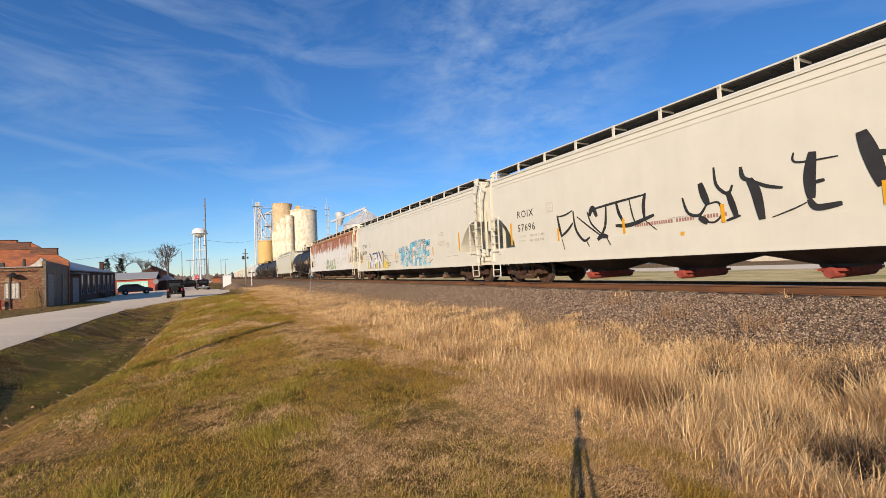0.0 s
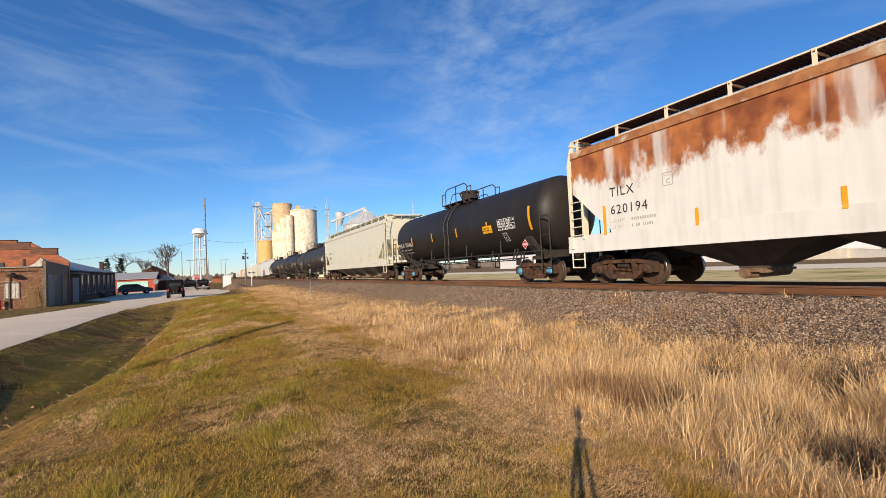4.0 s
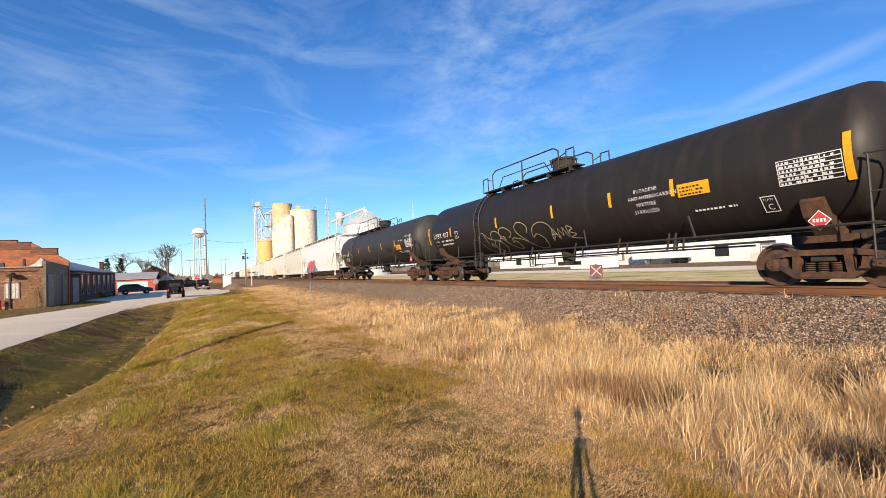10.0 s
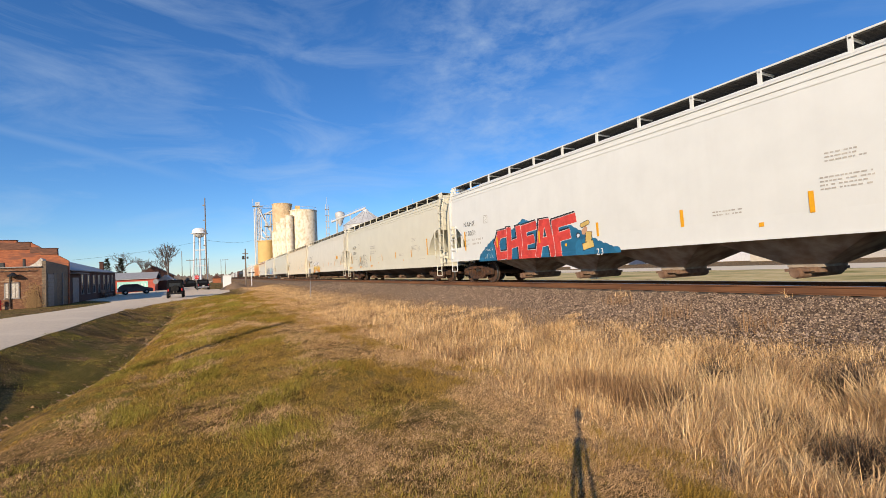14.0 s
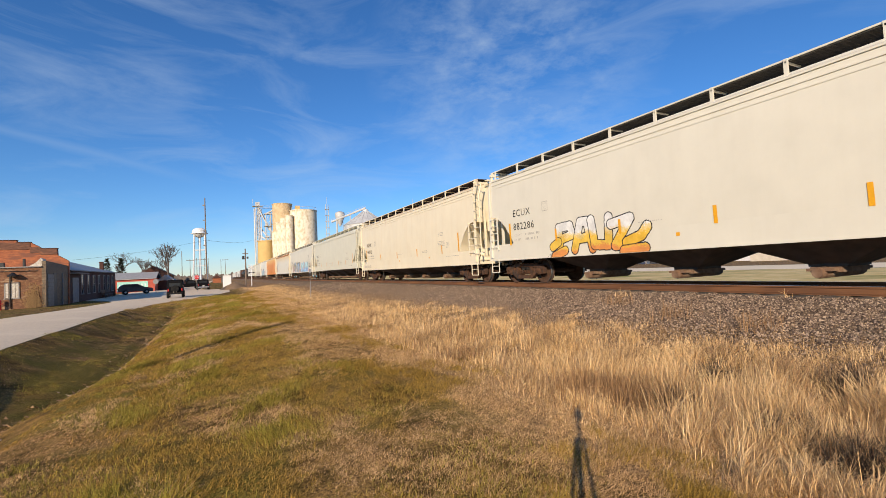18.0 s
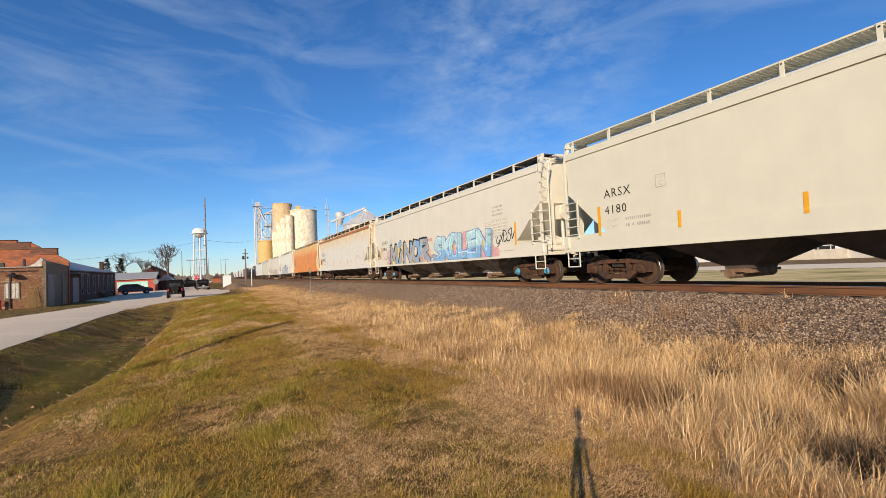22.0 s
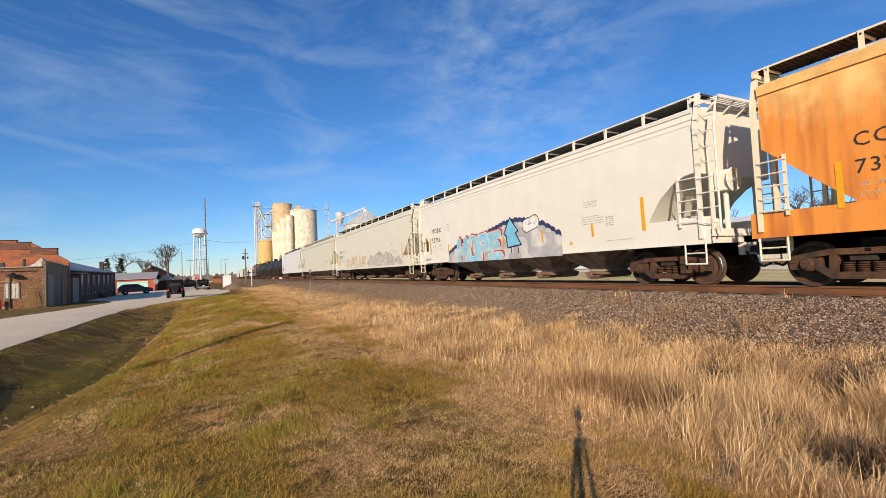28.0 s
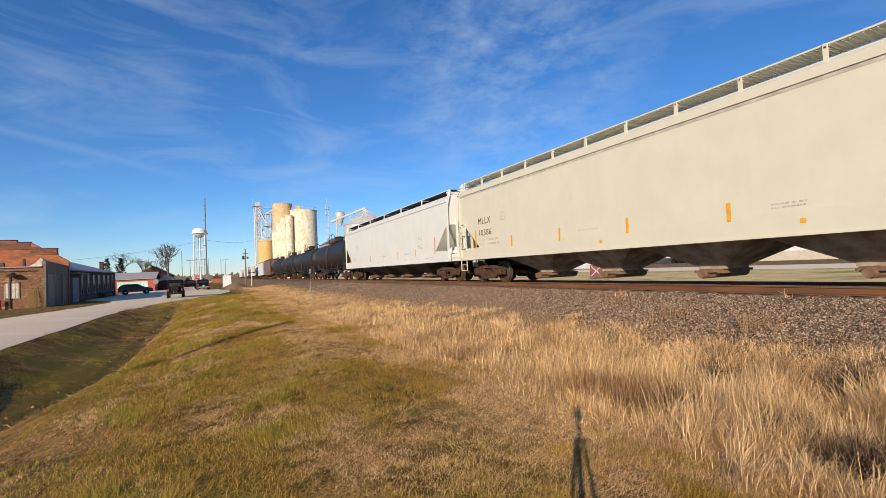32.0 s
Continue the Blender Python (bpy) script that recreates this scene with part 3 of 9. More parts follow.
def bogie(car, y, tone=None, cap_mat=None, fine=True):
    m = tone or M_TRUCK
    for s in (-1, 1):
        piece("side_frame", stored("side_frame", sideframe, bevel=0.0), m, car, at=(s * 1.0, y, 0))
        if fine:
            piece("spring_set", stored("spring_set", springs, True), m, car, at=(s * 1.0, y, 0))
        for e in (-1, 1):
            piece("bearing_adapter", stored("bearing_adapter", lambda bm: prism(bm, [(-0.17, 0.36), (-0.15, 0.60), (0.15, 0.60), (0.17, 0.36), (0.10, 0.33), (-0.10, 0.33)], -0.07, 0.07, "yz")), m, car, at=(s * 1.0, y + e * 0.889, 0))
    piece("bolster", stored("bolster", lambda bm: (box(bm, -1.02, 1.02, -0.2, 0.2, 0.52, 0.72), box(bm, -0.35, 0.35, -0.25, 0.25, 0.66, 0.95))), M_UNDER, car, at=(0, y, 0))
    piece("brake_beam", stored("brake_beam", lambda bm: (box(bm, -0.72, 0.72, -0.42, -0.36, 0.34, 0.44), box(bm, -0.72, 0.72, 0.36, 0.42, 0.34, 0.44))), m, car, at=(0, y, 0))
    for e in (-1, 1):
        ax = piece("wheelset", stored("axle", lambda bm: lathe(bm, [(0.08, -1.08), (0.10, -0.6), (0.085, 0), (0.10, 0.6), (0.08, 1.08)], (0, 0, 0), "x", 10), True), M_WHEEL, car, at=(0, y + e * 0.889, 0.457))
        for s in (-1, 1):
            flip = Matrix.Translation((s * 0.775, 0, 0)) @ (Matrix.Identity(4) if s < 0 else Matrix.Rotation(math.pi, 4, "Z"))
            piece("wheel", stored("wheel", wheel, True), M_WHEEL, ax, at=flip)
            if fine:
                piece("wheel_tread", stored("wheel_tread", tread, True), M_TREAD, ax, at=flip)
            piece("bearing_cap", stored("bearing_cap", cap, True), (cap_mat or m) if s < 0 else m, ax, at=Matrix.Translation((s * 1.06, 0, 0)) @ (Matrix.Identity(4) if s < 0 else Matrix.Rotation(math.pi, 4, "Z")))
        AXLES.append((ax, car, y + e * 0.889))


def coupler(car, L, s):
    """Coupler and air hose at the end s of a wagon."""
    def f(bm):
        box(bm, -0.08, 0.08, -0.75, 0.0, 0.78, 0.93)
        prism(bm, [(-0.2, -0.02), (-0.22, 0.22), (-0.05, 0.30), (0.02, 0.18), (0.22, 0.16), (0.18, -0.02)], 0.70, 1.02, "xy")
        pipe(bm, [(0.3, -0.2, 0.8), (0.32, 0.0, 0.55), (0.28, 0.15, 0.42), (0.2, 0.3, 0.5)], 0.03)
        pipe(bm, [(-0.15, -0.1, 0.85), (-0.7, -0.2, 0.9), (-1.35, -0.45, 0.95)], 0.02)
    piece("coupler", stored("coupler", f), M_UNDER, car, at=pose(0, s * (L / 2 - 0.22), 0, rz=0 if s > 0 else 180))


def ladder(bm, w, z0, z1, rungs, r=0.022):
    """Ladder in the plane x = 0, from y = 0 to y = w."""
    for y in (0, w):
        rod(bm, (0, y, z0), (0, y, z1), r * 1.5, seg=5)
    z = z0 + (z1 - z0) * 0.5 / rungs
    rod(bm, (0, 0, z), (0, w, z), r, seg=5)


def put_ladder(name, w, z0, z1, rungs, material, car, at):
    """Two stiles with the lowest rung, and the other rungs as pieces."""
    la = piece(name, stored((name, z0, z1), lambda bm: ladder(bm, w, z0, z1, rungs)), material, car, at=at)
    for i in range(1, rungs):
        piece("rung", stored(("rung", w), lambda bm: rod(bm, (0, 0, 0), (0, w, 0), 0.022, seg=5)), material, la, at=(0, 0, z0 + (z1 - z0) * (i + 0.5) / rungs))


# -- hopper wagons --
EAVE = 4.22


def side_flat(z):
    return 1.60 if z < 3.9 else 1.60 - 0.03 * (z - 3.9)


def side_round(z):
    return 1.62 - 0.022 * (z - 2.5) ** 2


def hopper_body(L, sill, rnd):
    side = side_round if rnd else side_flat
    Le = L / 2 - 0.75
    if rnd:
        cut = [(0.0, 2.75), (0.25, 2.72), (0.6, 2.55), (0.95, 2.25), (1.25, 1.85), (1.40, 1.62), (1.45, sill + 0.4), (1.62, sill)]
    else:
        cut = [(0.0, 2.92), (0.35, 2.62), (0.8, 2.2), (1.25, 1.80), (1.45, 1.66), (1.52, sill + 0.35), (1.62, sill)]
    st = [(-Le + d, z) for d, z in cut] + [(y, sill) for y in (-Le * 0.5, 0, Le * 0.5)] + [(Le - d, z) for d, z in cut[::-1]]

    def f(bm):
        rings = []
        for y, zb in st:
            ring = []
            for i in range(9):
                z = zb + (EAVE - zb) * i / 8
                ring.append((-side(z), z))
            for x, z in ((-1.45, 4.33), (-1.1, 4.42), (-0.5, 4.5)):
                ring.append((x, z))
            ring = ring + [(-x, z) for x, z in ring[::-1]]
            rings.append([bm.verts.new((x, y, z)) for x, z in ring])
        k = len(rings[0])
        for a, b in zip(rings, rings[1:]):
            for i in range(k):
                j = (i + 1) % k
                bm.faces.new((a[i], a[j], b[j], b[i]))
        bm.faces.new(rings[0])
        bm.faces.new(rings[-1][::-1])
    return f


def grating(L, close):
    def f(bm):
        n = int((L - 1.2) / 0.10)
        for i in range(n):
            y = -(L - 1.2) / 2 + i * 0.10
            box(bm, -0.26, 0.42, y, y + 0.02, -0.045, -0.006)
        m = 15
        for i in range(m):
            x = -0.25 + 0.66 * i / (m - 1)
            box(bm, x - 0.006, x + 0.006, -(L - 1.2) / 2, (L - 1.2) / 2, -0.05 if close else -0.036, 0.0)
    return f


def hopper_wagon(label, L, y0, paint, rnd=False, sill=1.1, chute=None, chutes=4, trim=None, cap_mat=None, walk_mat=None, wheel_end=-1, gate=None, fine=True, band=None, chord_mat=None, group=GROUP):
    car = thing("hopper_wagon", label, "hopper wagon", (TRACK_X, y0, 0), group)
    MOVERS.append((car, y0))
    trim = trim or paint
    side = side_round if rnd else side_flat
    key = (round(L, 2), sill, rnd)
    Le = L / 2 - 0.75
    piece("body", stored(("body", key), hopper_body(L, sill, rnd), True), paint, car)
    for s in (-1, 1):
        # side sill runs through to both ends
        piece("side_sill", stored(("side_sill", key), lambda bm: (box(bm, -0.02, 0.02, -L / 2 + 0.45, L / 2 - 0.45, sill, sill + 0.50 if not rnd else sill + 0.62), box(bm, -0.03, 0.03, -L / 2 + 0.45, L / 2 - 0.45, sill - 0.03, sill + 0.02))), paint, car, at=(s * (1.578 if rnd else 1.592), 0, 0))
        # chord along the eave
        if rnd:
            for z in (3.92, 4.05, EAVE):
                piece("top_chord", stored(("top_chord", key), lambda bm: box(bm, -0.022, 0.02, -Le, Le, 0, 0.035)), paint, car, at=(s * 1.565, 0, z))
        else:
            piece("top_chord", stored(("top_chord", key), lambda bm: box(bm, -0.035, 0.02, -Le, Le, EAVE - 0.17, EAVE + 0.03)), chord_mat or paint, car, at=(s * 1.60, 0, 0))
        if band:
            piece("chord_stripe", stored(("chord_stripe", key), lambda bm: box(bm, -0.004, 0.004, -Le, Le, EAVE - 0.25, EAVE - 0.17)), band, car, at=(s * 1.602, 0, 0))
        piece("roof_walk", stored(("roof_walk", round(L, 2), rnd), grating(L, rnd)), walk_mat or M_GRATE, car, at=pose(s * 1.12, 0, 4.68, rz=0 if s < 0 else 180))["kind"] = "stuff"
        piece("walk_edge", stored(("walk_edge", round(L, 2)), lambda bm: (box(bm, -0.015, 0.015, -(L - 1.2) / 2, (L - 1.2) / 2, -0.022, 0.014),)), trim, car, at=(s * 1.39, 0, 4.68))
        n = 13 if fine else 7
        for i in range(n):
            y = -Le + 0.12 + (2 * Le - 0.24) * i / (n - 1)
            piece("walk_bracket", stored("walk_bracket", lambda bm: (box(bm, -0.02, 0.02, -0.04, 0.04, -0.40, 0.0), box(bm, -0.02, 0.55, -0.02, 0.02, -0.09, -0.055))), trim, car, at=pose(s * 1.41, y, 4.69, rz=0 if s < 0 else 180))
        for e in (-1, 1):
            # corner post that bends in to the roof, ladder and stirrup at each corner; the front end carries the tall ladder
            side_at = lambda yy: pose(0, yy, 0) if s < 0 else pose(0, yy, 0, rz=180)
            tall = e == s * wheel_end * -1 if s > 0 else e == wheel_end
            piece("corner_post", stored(("corner_post", sill), lambda bm: prism(bm, [(-1.66, sill + 0.1), (-1.66, 3.86), (-1.45, 4.68), (-1.35, 4.65), (-1.565, 3.84), (-1.59, sill + 0.1)], -0.045, 0.045)), trim, car, at=side_at(e * (Le + 0.10)))
            if fine:
                inner = e * (Le - 0.42)
                st = piece("grab_stile", stored(("grab_stile", sill), lambda bm: box(bm, -1.665, -1.625, -0.03, 0.03, sill + 0.4, 2.72)), trim, car, at=side_at(inner))
                for i in range(5):
                    piece("rung", stored(("grab_rung", e * s), lambda bm: pipe(bm, [(-1.64, 0, 0), (-1.68, -0.04 * e * s * -1, 0), (-1.68, 0.48 * e * s * -1, 0), (-1.64, 0.52 * e * s * -1, 0)], 0.016, 5)), trim, st, at=(0, 0, sill + 0.52 + (2.10 - sill) * i / 4))
                if tall:
                    la = piece("tall_ladder", stored(("tall_ladder", sill), lambda bm: pipe(bm, [(-1.62, 0, sill + 0.2), (-1.62, 0, 3.82), (-1.47, 0, 4.40)], 0.026, 6)), trim, car, at=side_at(e * (Le + 0.56)))
                    for i in range(9):
                        z = sill + 0.45 + (4.36 - sill - 0.45) * i / 8
                        x = -1.64 if z < 3.86 else -1.64 + (z - 3.86) * 0.26
                        piece("rung", stored(("tall_rung", e * s), lambda bm: pipe(bm, [(0, 0, 0), (-0.04, 0, 0), (-0.04, 0.46 * e * s, 0), (0, 0.46 * e * s, 0)], 0.016, 5)), trim, la, at=(x, 0, z))
                piece("stirrup", stored("stirrup", lambda bm: pipe(bm, [(0, -0.26, 0.0), (0, -0.26, -0.52), (0, 0.26, -0.52), (0, 0.26, 0.0)], 0.022) or pipe(bm, [(0, -0.26, -0.26), (0, 0.26, -0.26)], 0.018)), trim, car, at=(s * 1.60, e * (L / 2 - 0.85), sill + 0.02))
    for e in (-1, 1):
        piece("end_platform", stored(("end_platform", sill), lambda bm: (box(bm, -1.58, 1.58, -0.55, 0.55, sill + 0.14, sill + 0.2), box(bm, -1.6, 1.6, 0.42, 0.5, sill - 0.02, sill + 0.32), box(bm, -0.3, 0.3, -1.2, 0.5, 0.72, sill + 0.14))), trim, car, at=pose(0, e * (L / 2 - 0.95), 0, rz=0 if e > 0 else 180))
        for q in (0.0, 2.1 * (1 if e > 0 else -1)):
            piece("end_brace", stored("end_brace", lambda bm: box(bm, -1.10, -1.00, 0.16, 0.24, 1.2, 3.2)), trim, car, at=pose(q, e * (Le - 0.16), 0, rz=0 if e > 0 else 180))
        piece("roof_platform", stored("roof_platform", lambda bm: ([box(bm, -1.0, 1.0, y, y + 0.03, 0, 0.03) for y in (0, 0.08, 0.16, 0.24, 0.32)], box(bm, -1.02, 1.02, 0.37, 0.40, -0.04, 0.03), [rod(bm, (x, -0.1, -0.36), (x, 0.38, 0), 0.025) for x in (-0.95, -0.3, 0.3, 0.95)], box(bm, -1.57, 1.57, 0.05, 0.11, -0.12, -0.04))), trim, car, at=pose(0, e * (Le - 0.02), 4.60, rz=0 if e > 0 else 180))["kind"] = "stuff"
        coupler(car, L, e)
        bogie(car, e * (L / 2 - 2.05), cap_mat=cap_mat, fine=fine)
    # brake wheel and air gear on the platform
    bw = piece("brake_wheel", stored("brake_wheel", lambda bm: lathe(bm, [(0.27, -0.02), (0.30, 0.0), (0.27, 0.02), (0.245, 0.0)], (0, 0, 0), "y", 18), True), trim, car, at=pose(-0.75, wheel_end * (Le + 0.42), 2.55, rz=0 if wheel_end > 0 else 180))
    piece("hub", stored("brake_hub", lambda bm: rod(bm, (0, -0.25, 0), (0, 0.05, 0), 0.05)), trim, bw)
    for a in ((15, 75, 135, 195, 255, 315) if fine else ()):
        piece("spoke", stored("brake_spoke", lambda bm: rod(bm, (0.04, 0, 0), (0.265, 0, 0), 0.016)), trim, bw, at=pose(0, 0, 0, ry=a))
    piece("brake_housing", stored("brake_housing", lambda bm: (box(bm, -0.18, 0.18, -0.2, 0.12, 2.3, 2.8), box(bm, -0.05, 0.05, -0.1, 0.0, 1.3, 2.3)), bevel=0.02), trim, car, at=(-0.75, wheel_end * (Le + 0.16), 0))
    piece("air_reservoir", stored("air_reservoir", lambda bm: lathe(bm, [(0.02, -0.5), (0.17, -0.42), (0.2, -0.3), (0.2, 0.3), (0.17, 0.42), (0.02, 0.5)], (0, 0, 0), "x", 14), True), trim, car, at=(-0.6, wheel_end * (Le - 0.75), sill + 0.55))
    piece("brake_cylinder", stored("brake_cylinder", lambda bm: (lathe(bm, [(0.05, -0.45), (0.15, -0.3), (0.15, 0.2), (0.19, 0.22), (0.19, 0.28), (0.04, 0.3)], (0, 0, 0), "x", 12), pipe(bm, [(-0.4, 0, 0), (-0.7, 0.1, -0.2), (-0.75, 0.5, -0.3)], 0.03)), True), trim, car, at=(-0.75, wheel_end * (Le - 0.25), sill + 0.45))
    # discharge chutes between the bogies
    a = L / 2 - 3.75
    w = 2 * a / chutes
    for i in range(chutes):
        c = -a + w * (i + 0.5)
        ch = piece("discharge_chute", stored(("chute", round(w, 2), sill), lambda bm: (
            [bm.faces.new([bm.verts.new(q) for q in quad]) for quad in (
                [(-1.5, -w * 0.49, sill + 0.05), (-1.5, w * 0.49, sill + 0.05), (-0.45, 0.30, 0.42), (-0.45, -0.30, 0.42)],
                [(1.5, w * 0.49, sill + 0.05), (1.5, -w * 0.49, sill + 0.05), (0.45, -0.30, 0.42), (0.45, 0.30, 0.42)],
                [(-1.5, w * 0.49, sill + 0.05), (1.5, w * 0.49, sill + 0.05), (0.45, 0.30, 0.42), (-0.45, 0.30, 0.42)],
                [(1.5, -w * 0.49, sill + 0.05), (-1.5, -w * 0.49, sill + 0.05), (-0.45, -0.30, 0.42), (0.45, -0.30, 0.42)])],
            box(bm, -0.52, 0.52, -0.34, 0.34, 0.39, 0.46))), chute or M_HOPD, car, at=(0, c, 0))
        piece("outlet_gate", stored("outlet_gate", lambda bm: (box(bm, -0.62, 0.62, -0.27, 0.27, 0.28, 0.39), box(bm, -0.9, -0.62, -0.22, 0.22, 0.31, 0.37), box(bm, 0.62, 0.9, -0.22, 0.22, 0.31, 0.37), lathe(bm, [(0.1, -0.98), (0.12, -0.9), (0.12, 0.9), (0.1, 0.98)], (0, 0, 0.28), "x", 12))), gate or M_OUTLET, ch)
    for e in (-1, 1):
        piece("center_sill", stored("center_sill", lambda bm: box(bm, -0.3, 0.3, -1.55, 1.55, 0.72, 1.1)), M_UNDER, car, at=(0, e * (L / 2 - 2.15), 0))
    # round hatch covers along the roof
    piece("roof_hatch", stored(("roof_hatch", round(L, 2)), lambda bm: box(bm, -0.42, 0.42, -Le + 0.8, Le - 0.8, 4.48, 4.74), bevel=0.03), trim, car)
    car["side"], car["sill"] = "round" if rnd else "flat", sill
    return car


# -- tank wagons --
TANK_R, TANK_Z = 1.455, 2.63


def side_tank(z):
    return math.sqrt(max(0.02, TANK_R ** 2 - (z - TANK_Z) ** 2))


def tank_wagon(label, L, y0, paint, rail_len=10.4, fine=True, cap_mat=None, ladder_y=None, group=GROUP):
    car = thing("tank_wagon", label, "tank wagon", (TRACK_X, y0, 0), group)
    MOVERS.append((car, y0))
    T = L / 2 - 0.74
    R = TANK_R

    def shell(bm):
        head = [(R * math.sin(a), T - 0.75 + 0.75 * math.cos(a)) for a in (0.05, 0.25, 0.5, 0.75, 1.0, 1.25, 1.45, math.pi / 2)]
        prof = head + [(R, T * 0.5), (R, 0), (R, -T * 0.5)] + [(r, -y) for r, y in head[::-1]]
        lathe(bm, prof[::-1], (0, 0, TANK_Z), "y", 48)
    piece("tank", stored(("tank", round(L, 2)), shell, True), paint, car)
    # the top walk reaches from the ladder to just past the manway
    walk_mid, walk_len = (0.0, rail_len) if ladder_y is not None else (rail_len / 4 - 0.75, rail_len / 2 + 1.5)
    # belts of weld and cradle saddles
    for e in (-1, 1):
        piece("saddle", stored("saddle", lambda bm: (prism(bm, [(-1.18, 1.42), (-1.30, 1.74), (-1.22, 1.80), (-0.95, 1.46), (0, 1.16), (0.95, 1.46), (1.22, 1.80), (1.30, 1.74), (1.18, 1.42), (0.7, 1.0), (-0.7, 1.0)], -0.20, 0.20), box(bm, -0.75, 0.75, -0.45, 0.45, 0.9, 1.05))), M_UNDER if paint is M_TANKB and L < 18 else M_TRUCK, car, at=(0, e * (L / 2 - 2.1), 0))
        piece("stub_sill", stored("stub_sill", lambda bm: (box(bm, -0.3, 0.3, -1.3, 1.6, 0.75, 1.12), box(bm, -1.5, 1.5, 1.0, 1.08, 0.95, 1.2), box(bm, -1.5, 1.5, 0.55, 1.05, 1.16, 1.2))), M_UNDER, car, at=pose(0, e * (L / 2 - 1.65), 0, rz=0 if e > 0 else 180))
        coupler(car, L, e)
        bogie(car, e * (L / 2 - 2.1), cap_mat=cap_mat, fine=fine)
        for s in (-1, 1):
            piece("end_rail", stored("end_rail", lambda bm: (pipe(bm, [(0, 0, 1.1), (0, 0, 2.35), (-0.0, 0.1, 2.45), (0, 0.55, 2.45)], 0.024), pipe(bm, [(0, 0.5, 1.1), (0, 0.5, 2.45)], 0.022), pipe(bm, [(0, 0, 1.75), (0, 0.5, 1.75)], 0.018), pipe(bm, [(0, 0, 0.55), (0, 0.5, 0.55)], 0.02), pipe(bm, [(0, 0, 0.55), (0, 0, 1.1)], 0.02), pipe(bm, [(0, 0.5, 0.55), (0, 0.5, 1.1)], 0.02))), M_TANKTRIM, car, at=pose(s * 1.48, e * (L / 2 - 0.62), 0, rz=180 if e > 0 else 0))
    # running board along each side, low down, with its stays
    for s in (-1, 1):
        piece("side_rail", stored(("side_rail", round(L, 2)), lambda bm: (rod(bm, (0, -L / 2 + 1.0, 1.20), (0, L / 2 - 1.0, 1.20), 0.03), [rod(bm, (0, y, 1.20), (-0.16, y - 0.25, 1.75), 0.028) for y in (-T * 0.62, -T * 0.25, T * 0.25, T * 0.62)])), M_TANKTRIM, car, at=pose(s * 1.48, 0, 0, rz=180 if s < 0 else 0))
        # curved ladders
        for e in ((1,) if ladder_y is None else (0,)):
            yl = e * (rail_len / 2 - 0.35) if ladder_y is None else ladder_y

            def lad(bm):
                arc = [(-(R + 0.10) * math.cos(a), (R + 0.10) * math.sin(a) + TANK_Z) for a in (1.15, 0.9, 0.6, 0.3, 0.0, -0.3)]
                arc += [(-1.52, 1.9), (-1.52, 1.2), (-1.52, 0.62)]
                pipe(bm, [(x, 0, z) for x, z in arc], 0.028)
            la = new("ladder")
            la.parent = car
            la.matrix_basis = pose(0, yl, 0, rz=0 if s < 0 else 180)
            for y in (-0.21, 0.21):
                piece("stile", stored("tank_ladder", lad), M_TANKTRIM, la, at=(0, y, 0))
            piece("rung", stored("tank_rung", lambda bm: rod(bm, (0, -0.21, 0), (0, 0.21, 0), 0.02)), M_TANKTRIM, la, at=(-1.52, 0, 0.62))
            for i in range(9):
                a = 1.1 - i * 0.19
                x, z = (-(R + 0.10) * math.cos(a), (R + 0.10) * math.sin(a) + TANK_Z) if i < 7 else (-1.52, 1.9 - (i - 7) * 0.6)
                piece("rung", stored("tank_rung", lambda bm: rod(bm, (0, -0.21, 0), (0, 0.21, 0), 0.02)), M_TANKTRIM, la, at=(x, 0, z))
    # top platform with handrails and the manway housing
    zt = TANK_Z + R
    piece("platform", stored(("platform", walk_len), lambda bm: ([box(bm, s * 0.62 - 0.22, s * 0.62 + 0.22, -walk_len / 2, walk_len / 2, zt + 0.0, zt + 0.045) for s in (-1, 1)], [box(bm, -0.84, 0.84, y - 0.05, y + 0.05, zt - 0.14, zt + 0.0) for y in (-walk_len / 2 + 0.3, -walk_len / 4, 0, walk_len / 4, walk_len / 2 - 0.3)])), M_TANKTRIM, car, at=(0, walk_mid, 0))
    for s in (-1, 1):
        def rails(bm):
            h = walk_len / 2
            mid = h * 0.72
            pts = [(0, -mid, zt + 0.02), (0, -mid, zt + 0.70), (0, -mid + 0.25, zt + 0.84), (0, mid - 0.25, zt + 0.84), (0, mid, zt + 0.70), (0, mid, zt + 0.02)]
            pipe(bm, pts, 0.026)
            n = max(2, int(round(2 * mid / 2.0)))
            for i in range(1, n):
                y = -mid + 2 * mid * i / n
                rod(bm, (0, y, zt), (0, y, zt + 0.84), 0.03)
            pipe(bm, [(0, -mid + 0.5, zt + 0.06), (0, -mid + 0.8, zt + 0.45), (0, mid - 0.8, zt + 0.45), (0, mid - 0.5, zt + 0.06)], 0.02)
            for e in (-1, 1):
                pipe(bm, [(0, e * (h - 0.05), zt), (0, e * (h - 0.05), zt + 0.62), (0, e * (h - 0.45), zt + 0.62), (0, e * (h - 0.45), zt)], 0.024)
                pipe(bm, [(0, e * (h - 0.4), zt + 0.55), (0, e * (mid + 0.05), zt + 0.45)], 0.018)
        piece("handrail", stored(("handrail", walk_len), rails), M_TANKTRIM, car, at=(s * 0.84, walk_mid, 0))
